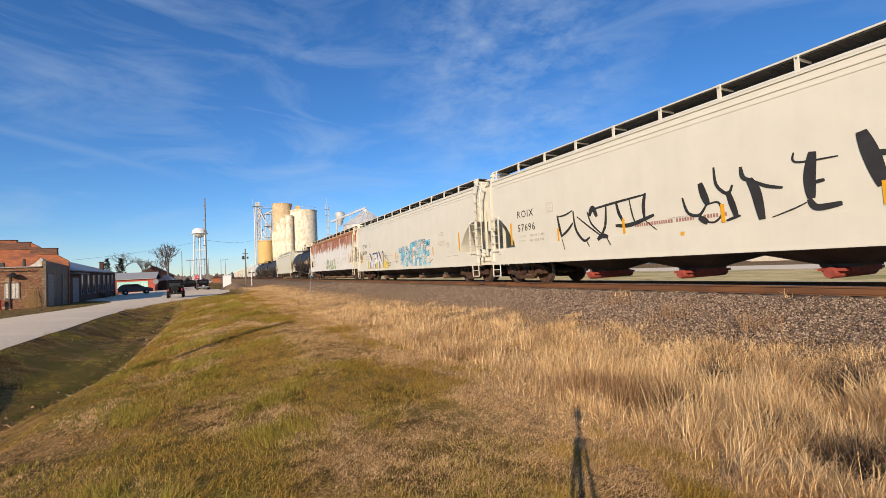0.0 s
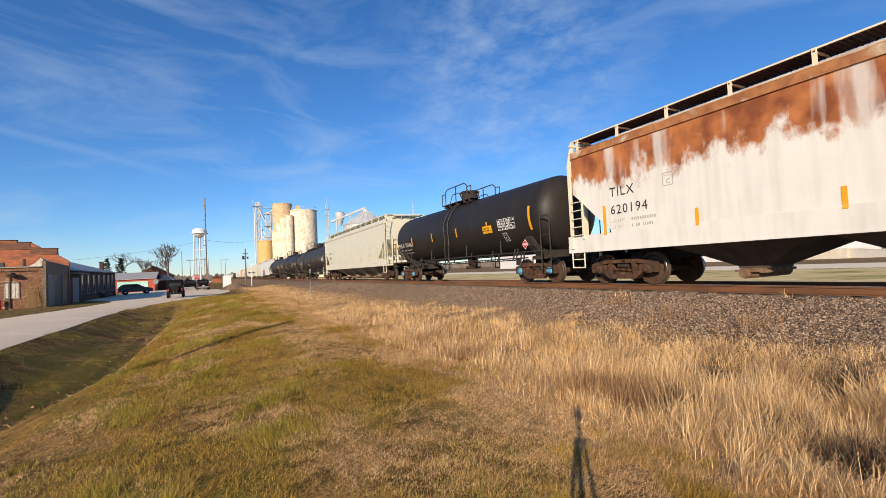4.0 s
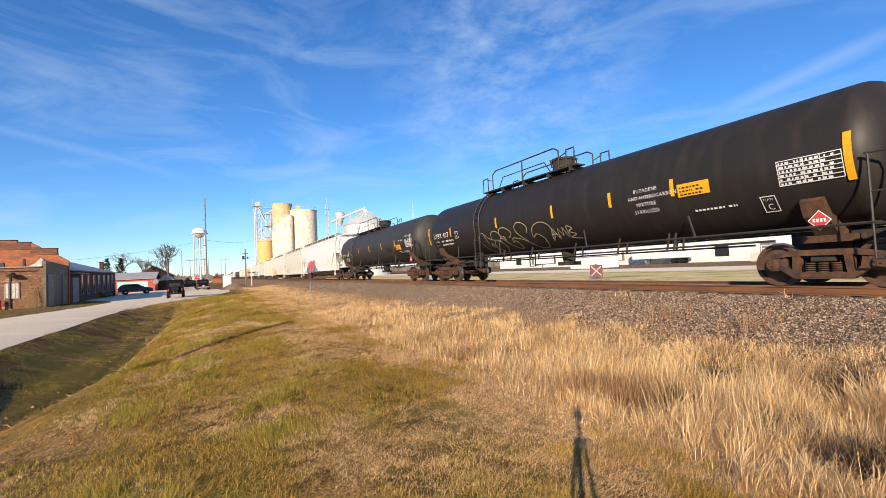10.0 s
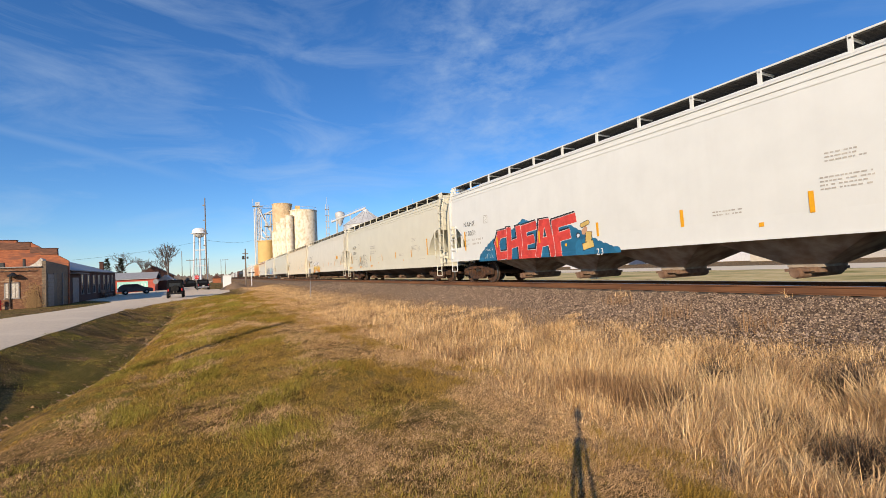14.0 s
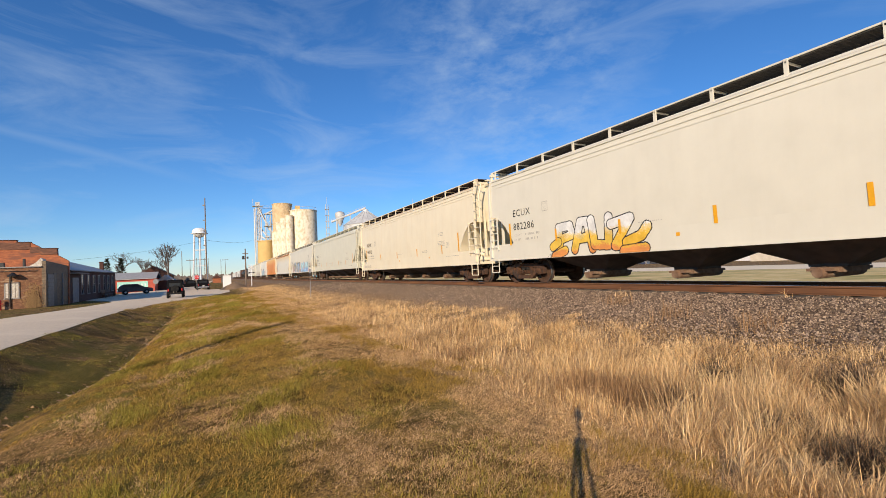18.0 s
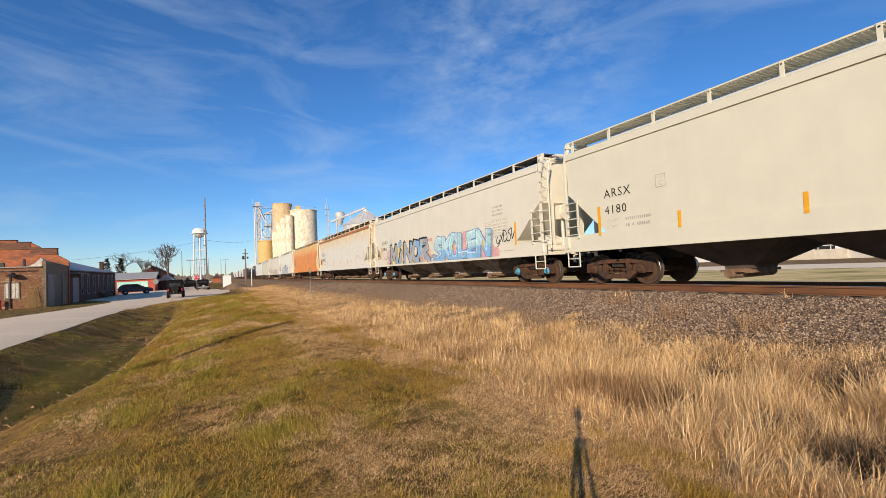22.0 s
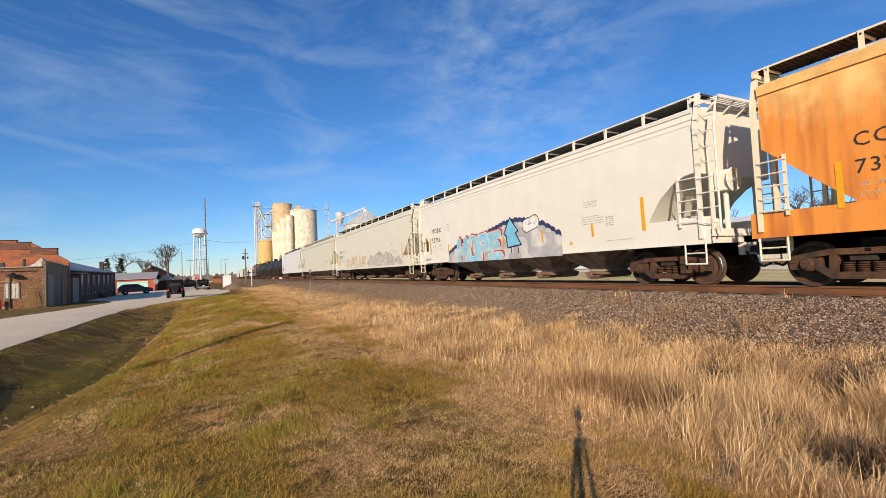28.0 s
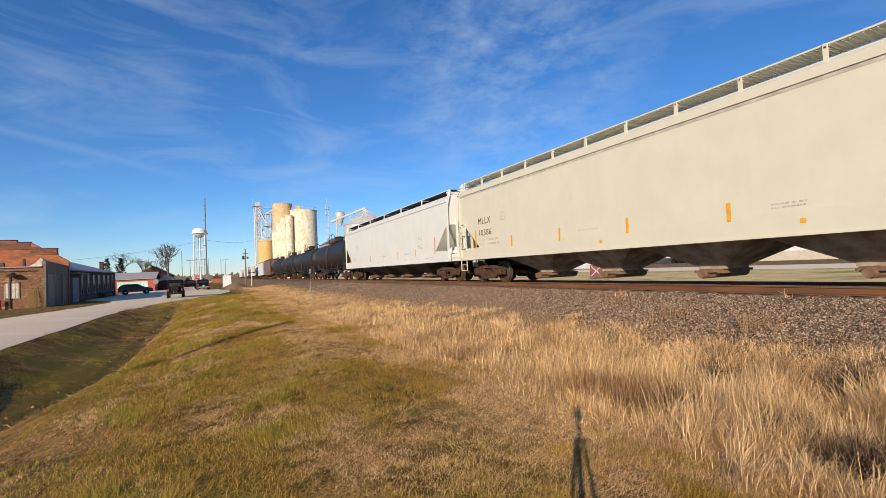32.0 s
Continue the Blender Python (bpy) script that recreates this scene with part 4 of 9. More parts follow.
    piece("manway", stored("manway", lambda bm: (lathe(bm, [(0.42, zt - 0.1), (0.42, zt + 0.5), (0.46, zt + 0.52), (0.46, zt + 0.6), (0.1, zt + 0.66)], (0, 0, 0), "z", 16), [rod(bm, (0.44 * math.cos(a), 0.44 * math.sin(a), zt + 0.3), (0.5 * math.cos(a), 0.5 * math.sin(a), zt + 0.6), 0.03) for a in (0.4, 1.4, 2.5, 3.5, 4.6, 5.6)]), True), M_UNDER, car)
    # piping and brake gear below the belly
    piece("bottom_outlet", stored("bottom_outlet", lambda bm: (lathe(bm, [(0.22, 0.75), (0.3, 1.25)], (0, 0, 0), "z", 12), box(bm, -0.3, 0.3, -0.3, 0.3, 0.62, 0.76))), M_UNDER, car)
    piece("brake_piping", stored(("brake_piping", round(L, 2)), lambda bm: (rod(bm, (-0.5, -L / 2 + 3.2, 1.0), (-0.5, L / 2 - 3.2, 1.0), 0.03), rod(bm, (-0.9, -L / 2 + 3.4, 0.92), (-0.9, L / 2 - 3.4, 0.92), 0.025), [rod(bm, (x, y, 0.9), (x * 0.8, y, 1.5), 0.03) for y in (-5.0, -4.8, -3.1, -1.2, 1.2, 3.1, 4.8, 5.0) if abs(y) < L / 2 - 3.2 for x in (-0.9, -0.5)])), M_UNDER, car)
    piece("valve_box", stored("valve_box", lambda bm: box(bm, -1.15, -0.75, -0.3, 0.3, 0.72, 1.15), bevel=0.02), M_UNDER, car, at=(0, L / 2 - 5.6, 0))
    piece("brake_cylinder", stored("tank_cylinder", lambda bm: lathe(bm, [(0.05, -0.5), (0.16, -0.4), (0.16, 0.3), (0.05, 0.42)], (-0.7, 0, 0.9), "y", 12), True), M_UNDER, car, at=(0, L / 2 - 4.4, 0))
    car["side"] = "tank"
    return car


SIDES = {"round": side_round, "flat": side_flat, "tank": side_tank}
# -- the consist, front to back: offsets of the couplings along the track at 0 s --
JOINTS = [-4.10, 16.31, 36.73, 57.86, 74.85, 95.24, 115.95, 136.85, 157.15, 177.39, 197.23, 217.44, 236.57, 256.63, 276.87, 297.15, 317.58, 335.39, 355.93, 376.45, 397.78]


def span(i):
    a, b = JOINTS[i], JOINTS[i + 1]
    return dict(L=round(b - a, 2), y0=(a + b) / 2)


CARS = [
    hopper_wagon("cream hopper wagon with black scrawled graffiti and red outlet gates", paint=M_CREAM, rnd=True, sill=0.80, gate=M_RED, **span(0)),
    hopper_wagon("cream hopper wagon with blue and black graffiti", paint=M_CREAM, rnd=True, sill=0.80, **span(1)),
    hopper_wagon("white hopper wagon heavily rusted along the roof edge", paint=M_RUSTY, chord_mat=M_RUSTTRIM, walk_mat=M_RUSTGRATE, trim=M_TAN, sill=1.05, **span(2)),
    tank_wagon("short glossy black tank wagon with white lettering", paint=M_TANKB, rail_len=3.2, cap_mat=M_CYAN, ladder_y=0.0, **span(3)),
    hopper_wagon("clean cream hopper wagon with a grey roof chord", paint=M_IVORY, sill=1.10, walk_mat=M_GREY, band=M_GRIME, chute=M_HOP, **span(4)),
    tank_wagon("long dark grey tank wagon with streaked sides", paint=M_TANKG, **span(5)),
    tank_wagon("long black tank wagon with scrawled graffiti", paint=M_TANKB, rail_len=9.0, **span(6)),
    tank_wagon("long dark grey tank wagon with yellow reflectors", paint=M_TANKG, **span(7)),
    hopper_wagon("white hopper wagon with red and teal graffiti", paint=M_WHITE, rnd=True, sill=1.05, chute=M_HOP, **span(8)),
    hopper_wagon("cream hopper wagon with large black lettering", paint=M_IVORY, rnd=True, sill=0.85, **span(9)),
    hopper_wagon("pale cream hopper wagon with orange and white graffiti", paint=M_CREAM, rnd=True, sill=0.95, **span(10)),
    hopper_wagon("yellowed cream hopper wagon with rust along the roof walk", paint=M_TAN, walk_mat=M_RUSTGRATE, rnd=True, sill=0.85, **span(11)),
    hopper_wagon("pale grey hopper wagon with orange reflectors", paint=M_GREY, walk_mat=M_GREY, sill=1.08, **span(12)),
    hopper_wagon("cream hopper wagon with light blue and pink graffiti", paint=M_CREAM, sill=1.05, chute=M_HOP, cap_mat=M_CYAN, **span(13)),
    hopper_wagon("white hopper wagon streaked with rust from the roof", paint=M_RUSTTOP, chord_mat=M_RUSTTRIM, trim=M_TAN, walk_mat=M_RUSTGRATE, sill=1.05, **span(14)),
    hopper_wagon("faded orange hopper wagon stained with rust", paint=M_ORANGE, walk_mat=M_RUSTGRATE, sill=1.08, trim=M_TAN, **span(15)),
    hopper_wagon("white hopper wagon with blue and grey graffiti", paint=M_IVORYW, rnd=True, sill=1.05, chute=M_HOP, **span(16)),
    hopper_wagon("cream hopper wagon with grey mountain graffiti", paint=M_CREAM, sill=1.0, **span(17)),
    hopper_wagon("plain cream hopper wagon", paint=M_GREY, sill=1.08, chute=M_HOP, band=M_GRIME, walk_mat=M_GREY, **span(18)),
    hopper_wagon("bright white hopper wagon", paint=M_WHITE, sill=1.08, fine=False, **span(19)),
]
_y = JOINTS[-1]
for k in ("t", "t", "t", "t", "b", "w", "t", "w", "b", "w", "w", "t", "w", "w"):
    L = 16.6 if k == "t" else 18.4
    if k == "t":
        tank_wagon("black tank wagon far down the train", L, _y + L / 2, M_TANKB, 3.2, fine=False, ladder_y=0.0)
    else:
        hopper_wagon("hopper wagon far down the train", L, _y + L / 2, M_BROWNCAR if k == "b" else M_WHITE, sill=1.05, fine=False)
    _y += L
# ---- lettering, reflectors and graffiti on the wagons ----
def laid(car, co, fa, name, material, y, z, lift, label=""):
    """Paint on the near side of a wagon: plane points (right, up) from the place y, z, laid on the curve of the side."""
    shape = car["side"]
    side = SIDES[shape]
    if shape != "tank":
        # thin paint, over the sill plate where that stands proud
        lift = 0.005 + (lift - 0.02) * 0.4
        top, face = (car["sill"] + 0.62, 1.598) if shape == "round" else (car["sill"] + 0.5, 1.612)
        curved = side
        side = lambda h: max(curved(h), face + (0.010 if h < car["sill"] + 0.03 else 0.0)) if h < top else curved(h)
    me = bpy.data.meshes.new(name)
    me.from_pydata([(-side(z + q[1]) - lift, y - q[0], z + q[1]) for q in co], [], fa)
    me.materials.append(material)
    ob = new(name, me)
    ob.parent = car
    if label:
        tagged(ob, label)
    if len(fa) > 6 and name != "lettering":
        tagged(ob, kind="stuff")
    return ob


def writing(car, body, size, y, z, material=M_BLACK, bold=0.0, lift=0.030):
    co, fa = lettering(body, size)
    return laid(car, co, fa, "lettering", material, y, z, lift)


def bars(car, y, z, rows, w, h=0.05, gap=0.05, material=M_GRIME, lift=0.022, seed=0):
    """Small print that cannot be read, as plain bars."""
    rng = random.Random(seed)
    co, fa = [], []
    for r in range(rows):
        x = 0.0
        end = w * rng.uniform(0.75, 1.0)
        while x < end:
            d = min(rng.uniform(0.025, 0.09) if h < 0.06 else rng.uniform(0.035, 0.06), end - x + 0.02)
            b = len(co)
            zz = -r * (h + gap)
            co += [(x, zz), (x + d, zz), (x + d, zz + h), (x, zz + h)]
            fa.append((b, b + 1, b + 2, b + 3))
            x += d + (h * (0.7 if rng.random() < 0.8 else 2.0) if h < 0.06 else (0.022 if rng.random() < 0.83 else 0.1))
    return laid(car, co, fa, "small_print", material, y, z, lift)


def strip(car, y, z, h=0.5, w=0.1, material=M_YELLOW, lift=0.036):
    n = 6
    co, fa = [], []
    for i in range(n + 1):
        co += [(-w / 2, h * i / n), (w / 2, h * i / n)]
    for i in range(n):
        fa.append((2 * i, 2 * i + 1, 2 * i + 3, 2 * i + 2))
    return laid(car, co, fa, "reflector", material, y, z, lift)


def panel(car, y, z, w, h, material, name="panel", lift=0.022):
    n = 4
    co, fa = [], []
    for i in range(n + 1):
        co += [(0, h * i / n), (w, h * i / n)]
    for i in range(n):
        fa.append((2 * i, 2 * i + 1, 2 * i + 3, 2 * i + 2))
    return laid(car, co, fa, name, material, y, z, lift)


def ribbon(co, fa, pts, w):
    """A painted stroke along pts with tapered ends."""
    n = len(pts)
    b = len(co)
    for i, (x, z) in enumerate(pts):
        x0, z0 = pts[max(0, i - 1)]
        x1, z1 = pts[min(n - 1, i + 1)]
        d = math.hypot(x1 - x0, z1 - z0) or 1
        k = w * (0.55 + 0.45 * math.sin(math.pi * min(1, max(0, (i + 0.5) / n))))
        nx, nz = -(z1 - z0) / d * k, (x1 - x0) / d * k
        co += [(x - nx, z - nz), (x + nx, z + nz)]
    for i in range(n - 1):
        fa.append((b + 2 * i, b + 2 * i + 2, b + 2 * i + 3, b + 2 * i + 1))


def curve(pts, n=7):
    """A smooth line through a few points."""
    out = []
    for i in range(len(pts) - 1):
        p0, p1, p2, p3 = pts[max(0, i - 1)], pts[i], pts[i + 1], pts[min(len(pts) - 1, i + 2)]
        for k in range(n):
            t = k / n
            out.append(tuple(0.5 * (2 * p1[a] + (p2[a] - p0[a]) * t + (2 * p0[a] - 5 * p1[a] + 4 * p2[a] - p3[a]) * t * t + (3 * p1[a] - p0[a] - 3 * p2[a] + p3[a]) * t ** 3) for a in (0, 1)))
    return out + [pts[-1]]


def brush(car, y, z, w, h, strokes, material, thick, lift=0.028):
    """Brushed strokes: each a line in the unit square, thick in its middle and thin at its ends."""
    co, fa = [], []
    for k, st in strokes:
        ribbon(co, fa, curve([(w * a, h * b) for a, b in st]), thick * k)
    return laid(car, co, fa, "scrawl", material, y, z, lift, "black brushed graffiti strokes")


PAINTS = {}


def spray(rgb):
    key = tuple(rgb)
    if key not in PAINTS:
        PAINTS[key] = mat("spray_paint", rgb, tuple(q * 0.78 for q in rgb), 0.55, 0, 3.5, c=tuple(min(1, q * 1.15) for q in rgb), cscale=1.5)
    return PAINTS[key]


# -- sprayed pictures, painted cell by cell on a fine raster and laid on the side as flat patches of one colour --
GLYPHS = {
    "A": [[(0.0, 0.0), (0.32, 1.0), (0.68, 1.0), (1.0, 0.0)], [(0.15, 0.38), (0.88, 0.42)]],
    "C": [[(0.95, 0.98), (0.35, 0.95), (0.06, 0.6), (0.2, 0.06), (0.95, 0.1)]],
    "E": [[(0.95, 0.98), (0.12, 0.92), (0.2, 0.5), (0.75, 0.55)], [(0.2, 0.5), (0.06, 0.06), (1.0, 0.06)]],
    "F": [[(0.2, 0.0), (0.1, 0.92), (1.25, 1.0)], [(0.15, 0.5), (0.85, 0.56)]],
    "H": [[(0.0, 0.0), (0.1, 1.0)], [(0.05, 0.45), (0.95, 0.55)], [(0.9, 1.0), (1.0, 0.0)]],
    "I": [[(0.35, 0.0), (0.6, 0.66)]],
    "K": [[(0.06, 0.0), (0.14, 1.0)], [(0.95, 1.0), (0.2, 0.5), (1.05, 0.0)]],
    "L": [[(0.1, 1.0), (0.05, 0.1), (1.0, 0.12), (1.1, 0.55)]],
    "M": [[(0.0, 0.0), (0.08, 1.0), (0.5, 0.3), (0.92, 1.0), (1.0, 0.0)]],
    "N": [[(0.0, 0.0), (0.08, 1.0), (0.88, 0.05), (1.0, 1.0)]],
    "O": [[(0.5, 0.0), (0.12, 0.15), (0.05, 0.6), (0.35, 0.98), (0.78, 0.92), (0.95, 0.45), (0.75, 0.06), (0.5, 0.0)]],
    "P": [[(0.15, 0.0), (0.1, 0.95), (0.8, 0.98), (0.9, 0.6), (0.2, 0.45)]],
    "R": [[(0.08, 0.0), (0.1, 0.98), (0.78, 0.98), (0.86, 0.64), (0.2, 0.48), (1.05, 0.0)]],
    "S": [[(1.0, 0.9), (0.45, 1.0), (0.1, 0.7), (0.7, 0.42), (0.86, 0.16), (0.35, 0.0), (-0.05, 0.1)]],
    "T": [[(-0.05, 0.95), (1.05, 1.0)], [(0.55, 0.95), (0.42, 0.0)]],
    "U": [[(0.05, 1.0), (0.1, 0.1), (0.8, 0.06), (0.95, 1.0)]],
    "Z": [[(0.0, 0.85), (0.9, 0.98), (0.1, 0.1), (1.05, 0.06)]],
}


def canvas(w, h, seed, cell=0.0145):
    """An empty raster w by h metres with its own smooth noise."""
    nx, nz = int(w / cell), int(h / cell)
    X, Z = np.meshgrid((np.arange(nx) + 0.5) * cell, (np.arange(nz) + 0.5) * cell)
    return {"w": w, "h": h, "cell": cell, "X": X, "Z": Z, "ink": np.zeros(X.shape, int), "tins": [None], "rng": np.random.default_rng(seed)}


def clouding(c, size):
    """Smooth noise from 0 to 1 with spots of the given size."""
    g = c["rng"].random((int(c["h"] / size) + 4, int(c["w"] / size) + 4))
    u, v = c["X"] / size + 0.5, c["Z"] / size + 0.5
    i, j = u.astype(int), v.astype(int)
    u, v = u - i, v - j
    u, v = u * u * (3 - 2 * u), v * v * (3 - 2 * v)
    return (g[j, i] * (1 - u) + g[j, i + 1] * u) * (1 - v) + (g[j + 1, i] * (1 - u) + g[j + 1, i + 1] * u) * v


def dab(c, mask, name, rgb):
    """Paint the masked cells with one tin."""
    if (name, rgb) not in c["tins"]:
        c["tins"].append((name, rgb))
    c["ink"][mask] = c["tins"].index((name, rgb))


def along(c, pts, r, square=True):
    """Cells within r of a line, with square or round ends."""
    X, Z = c["X"], c["Z"]
    m = np.zeros(X.shape, bool)
    for (x0, z0), (x1, z1) in zip(pts, pts[1:]):
        d = math.hypot(x1 - x0, z1 - z0) or 1e-6
        ux, uz = (x1 - x0) / d, (z1 - z0) / d
        s = (X - x0) * ux + (Z - z0) * uz
        q = (X - x0) * -uz + (Z - z0) * ux
        if square:
            m |= (s > -r * 0.75) & (s < d + r * 0.75) & (np.abs(q) < r)
        else:
            m |= np.hypot(s - np.clip(s, 0, d), q) < r
    return m


def within(c, poly):
    """Cells inside a closed outline."""
    X, Z = c["X"], c["Z"]
    m = np.zeros(X.shape, bool)
    for (x0, z0), (x1, z1) in zip(poly, poly[1:] + poly[:1]):
        if z0 != z1:
            m ^= ((z0 > Z) != (z1 > Z)) & (X < (x1 - x0) * (Z - z0) / (z1 - z0) + x0)
    return m


def puffs(c, x0, x1, z0, tops, r):
    """Outline of a cloud: a bank up to the heights tops with round bulges along its edge."""
    m = np.zeros(c["X"].shape, bool)
    n = len(tops)
    for i in range((n - 1) * 3 + 1):
        k = min(n - 2, i // 3)
        t = i / 3 - k
        x = x0 + (x1 - x0) * i / ((n - 1) * 3)
        top = tops[k] + (tops[k + 1] - tops[k]) * t
        rr = r * c["rng"].uniform(0.75, 1.2)
        m |= along(c, [(x, z0), (x, max(z0 + 0.01, top - rr))], rr, False)
    return m & (c["Z"] > z0)


def word(c, letters, x0, x1, z0, z1, slope=0.0, wild=0.06, gap=0.16):
    """Lines of the letters spread from x0 to x1; slope lifts the top along the word."""
    rng, n = c["rng"], len(letters)
    out = []
    cw = (x1 - x0) / n
    for i, ch in enumerate(letters):
        lo, hi = z0 + rng.uniform(-wild, wild), z1 + slope * i / n + rng.uniform(-wild, wild)
        lean = rng.uniform(-wild, wild)
        a, w = x0 + cw * (i + gap / 2), cw * (1 - gap)
        out.append([[(a + w * (u + lean * v), lo + (hi - lo) * v) for u, v in line] for line in GLYPHS[ch]])
    return out


def lettered(c, letters, fat, tones, line, line_w=0.02, rim=None, rim_w=0.03, block=None, drop=(0.06, -0.05), shine=None, square=True, spots=0.35, low=None, low_z=0.0):
    """Fat sprayed letters: block shadow, rim, dark line, filling in cloudy tones, highlights."""
    if block is not None:
        for k in (1.0, 0.75, 0.5, 0.25):
            for g in letters:
                for l in g:
                    dab(c, along(c, [(x + drop[0] * k, z + drop[1] * k) for x, z in l], fat + line_w, square), "graffiti_shadow", block)
    if rim is not None:
        for g in letters:
            for l in g:
                dab(c, along(c, l, fat + line_w + rim_w, square), "graffiti_rim", rim)
    cl = clouding(c, spots) * 0.7 + clouding(c, spots * 0.35) * 0.3
    soft = c["rng"].random(c["X"].shape) * 0.10
    for g in letters:
        body = np.zeros(c["X"].shape, bool)
        edge = np.zeros(c["X"].shape, bool)
        for l in g:
            body |= along(c, l, fat, square)
            edge |= along(c, l, fat + line_w, square)
        dab(c, edge, "graffiti_outline", line)
        for k, tone in enumerate(tones):
            q = np.clip((cl + soft - 0.22) / 0.6, 0, 0.999) * len(tones)
            dab(c, body & (q.astype(int) == k), "graffiti_fill", tone)
        if low is not None:
            mix = (c["Z"] - low_z) / 0.16 + (soft - 0.05) * 6
            dab(c, body & (mix < 0.5), "graffiti_fill", low)
        if shine is not None:
            for l in g:
                dab(c, body & along(c, [(x - fat * 0.62, z + fat * 0.62) for x, z in l], 0.016, False), "graffiti_highlight", shine)


def scratch(c, count, size, rgb, r=0.009, mask=None, name="graffiti_line", bow=0.3):
    """Many quick curved lines of one tin."""
    rng = c["rng"]
    m = np.zeros(c["X"].shape, bool)
    for _ in range(count):
        x, z, a = rng.uniform(0, c["w"]), rng.uniform(0, c["h"]), rng.uniform(0, 6.28)
        d, b = size * rng.uniform(0.4, 1.1), rng.uniform(-bow, bow) * size
        p = [(x, z), (x + d * 0.5 * math.cos(a) - b * math.sin(a), z + d * 0.5 * math.sin(a) + b * math.cos(a)), (x + d * math.cos(a), z + d * math.sin(a))]
        m |= along(c, curve(p, 4), r * rng.uniform(0.6, 1.2), False)
    if mask is not None:
        m &= mask
    dab(c, m, name, rgb)


def loops(c, lines, r, name, rgb):
    for l in lines:
        dab(c, along(c, curve(l, 6), r, False), name, rgb)


def handwriting(c, x0, x1, z, h, seed, rgb, r=0.010, name="scrawl"):
    """A line of quick marker writing that cannot be read: joined hooks and bars."""
    rng = random.Random(seed)
    x = x0
    while x < x1:
        w = h * rng.uniform(0.35, 0.7)
        pts = [(x + w * rng.uniform(0, 1), z + h * rng.choice((0, 0.1, 0.5, 0.9, 1.0))) for _ in range(rng.randint(3, 4))]
        dab(c, along(c, pts, r * 0.75, False), name, rgb)
        x += w + h * rng.uniform(0.05, 0.25)


WORDING = {"graffiti_cloud": "sprayed backing cloud", "graffiti_shadow": "sprayed block shadow of the letters", "graffiti_rim": "sprayed rim round the letters", "graffiti_outline": "sprayed letter outlines", "graffiti_fill": "sprayed letter filling", "graffiti_highlight": "pale highlights of the graffiti", "graffiti_line": "thin sprayed lines", "scrawl": "scrawled marker lines", "figure_patch": "flat painted patch"}


def spread(car, c, y, z, lift=0.027):
    """Lay the raster on the wagon, rows of equal cells joined, one mesh for each tin."""
    cell, ink = c["cell"], c["ink"]
    for k in range(1, len(c["tins"])):
        name, rgb = c["tins"][k]
        on = np.zeros((ink.shape[0], ink.shape[1] + 2), np.int8)
        on[:, 1:-1] = ink == k
        step = np.diff(on, axis=1)
        ra, ca = np.nonzero(step == 1)
        rb, cb = np.nonzero(step == -1)
        co, fa = [], []
        for j, a, b in zip(ra.tolist(), ca.tolist(), cb.tolist()):
            m = len(co)
            co += [(a * cell, j * cell), (b * cell, j * cell), (b * cell, (j + 1) * cell), (a * cell, (j + 1) * cell)]
            fa.append((m, m + 1, m + 2, m + 3))
        if fa:
            laid(car, co, fa, name, spray(rgb), y, z, lift, WORDING[name])["kind"] = "stuff"


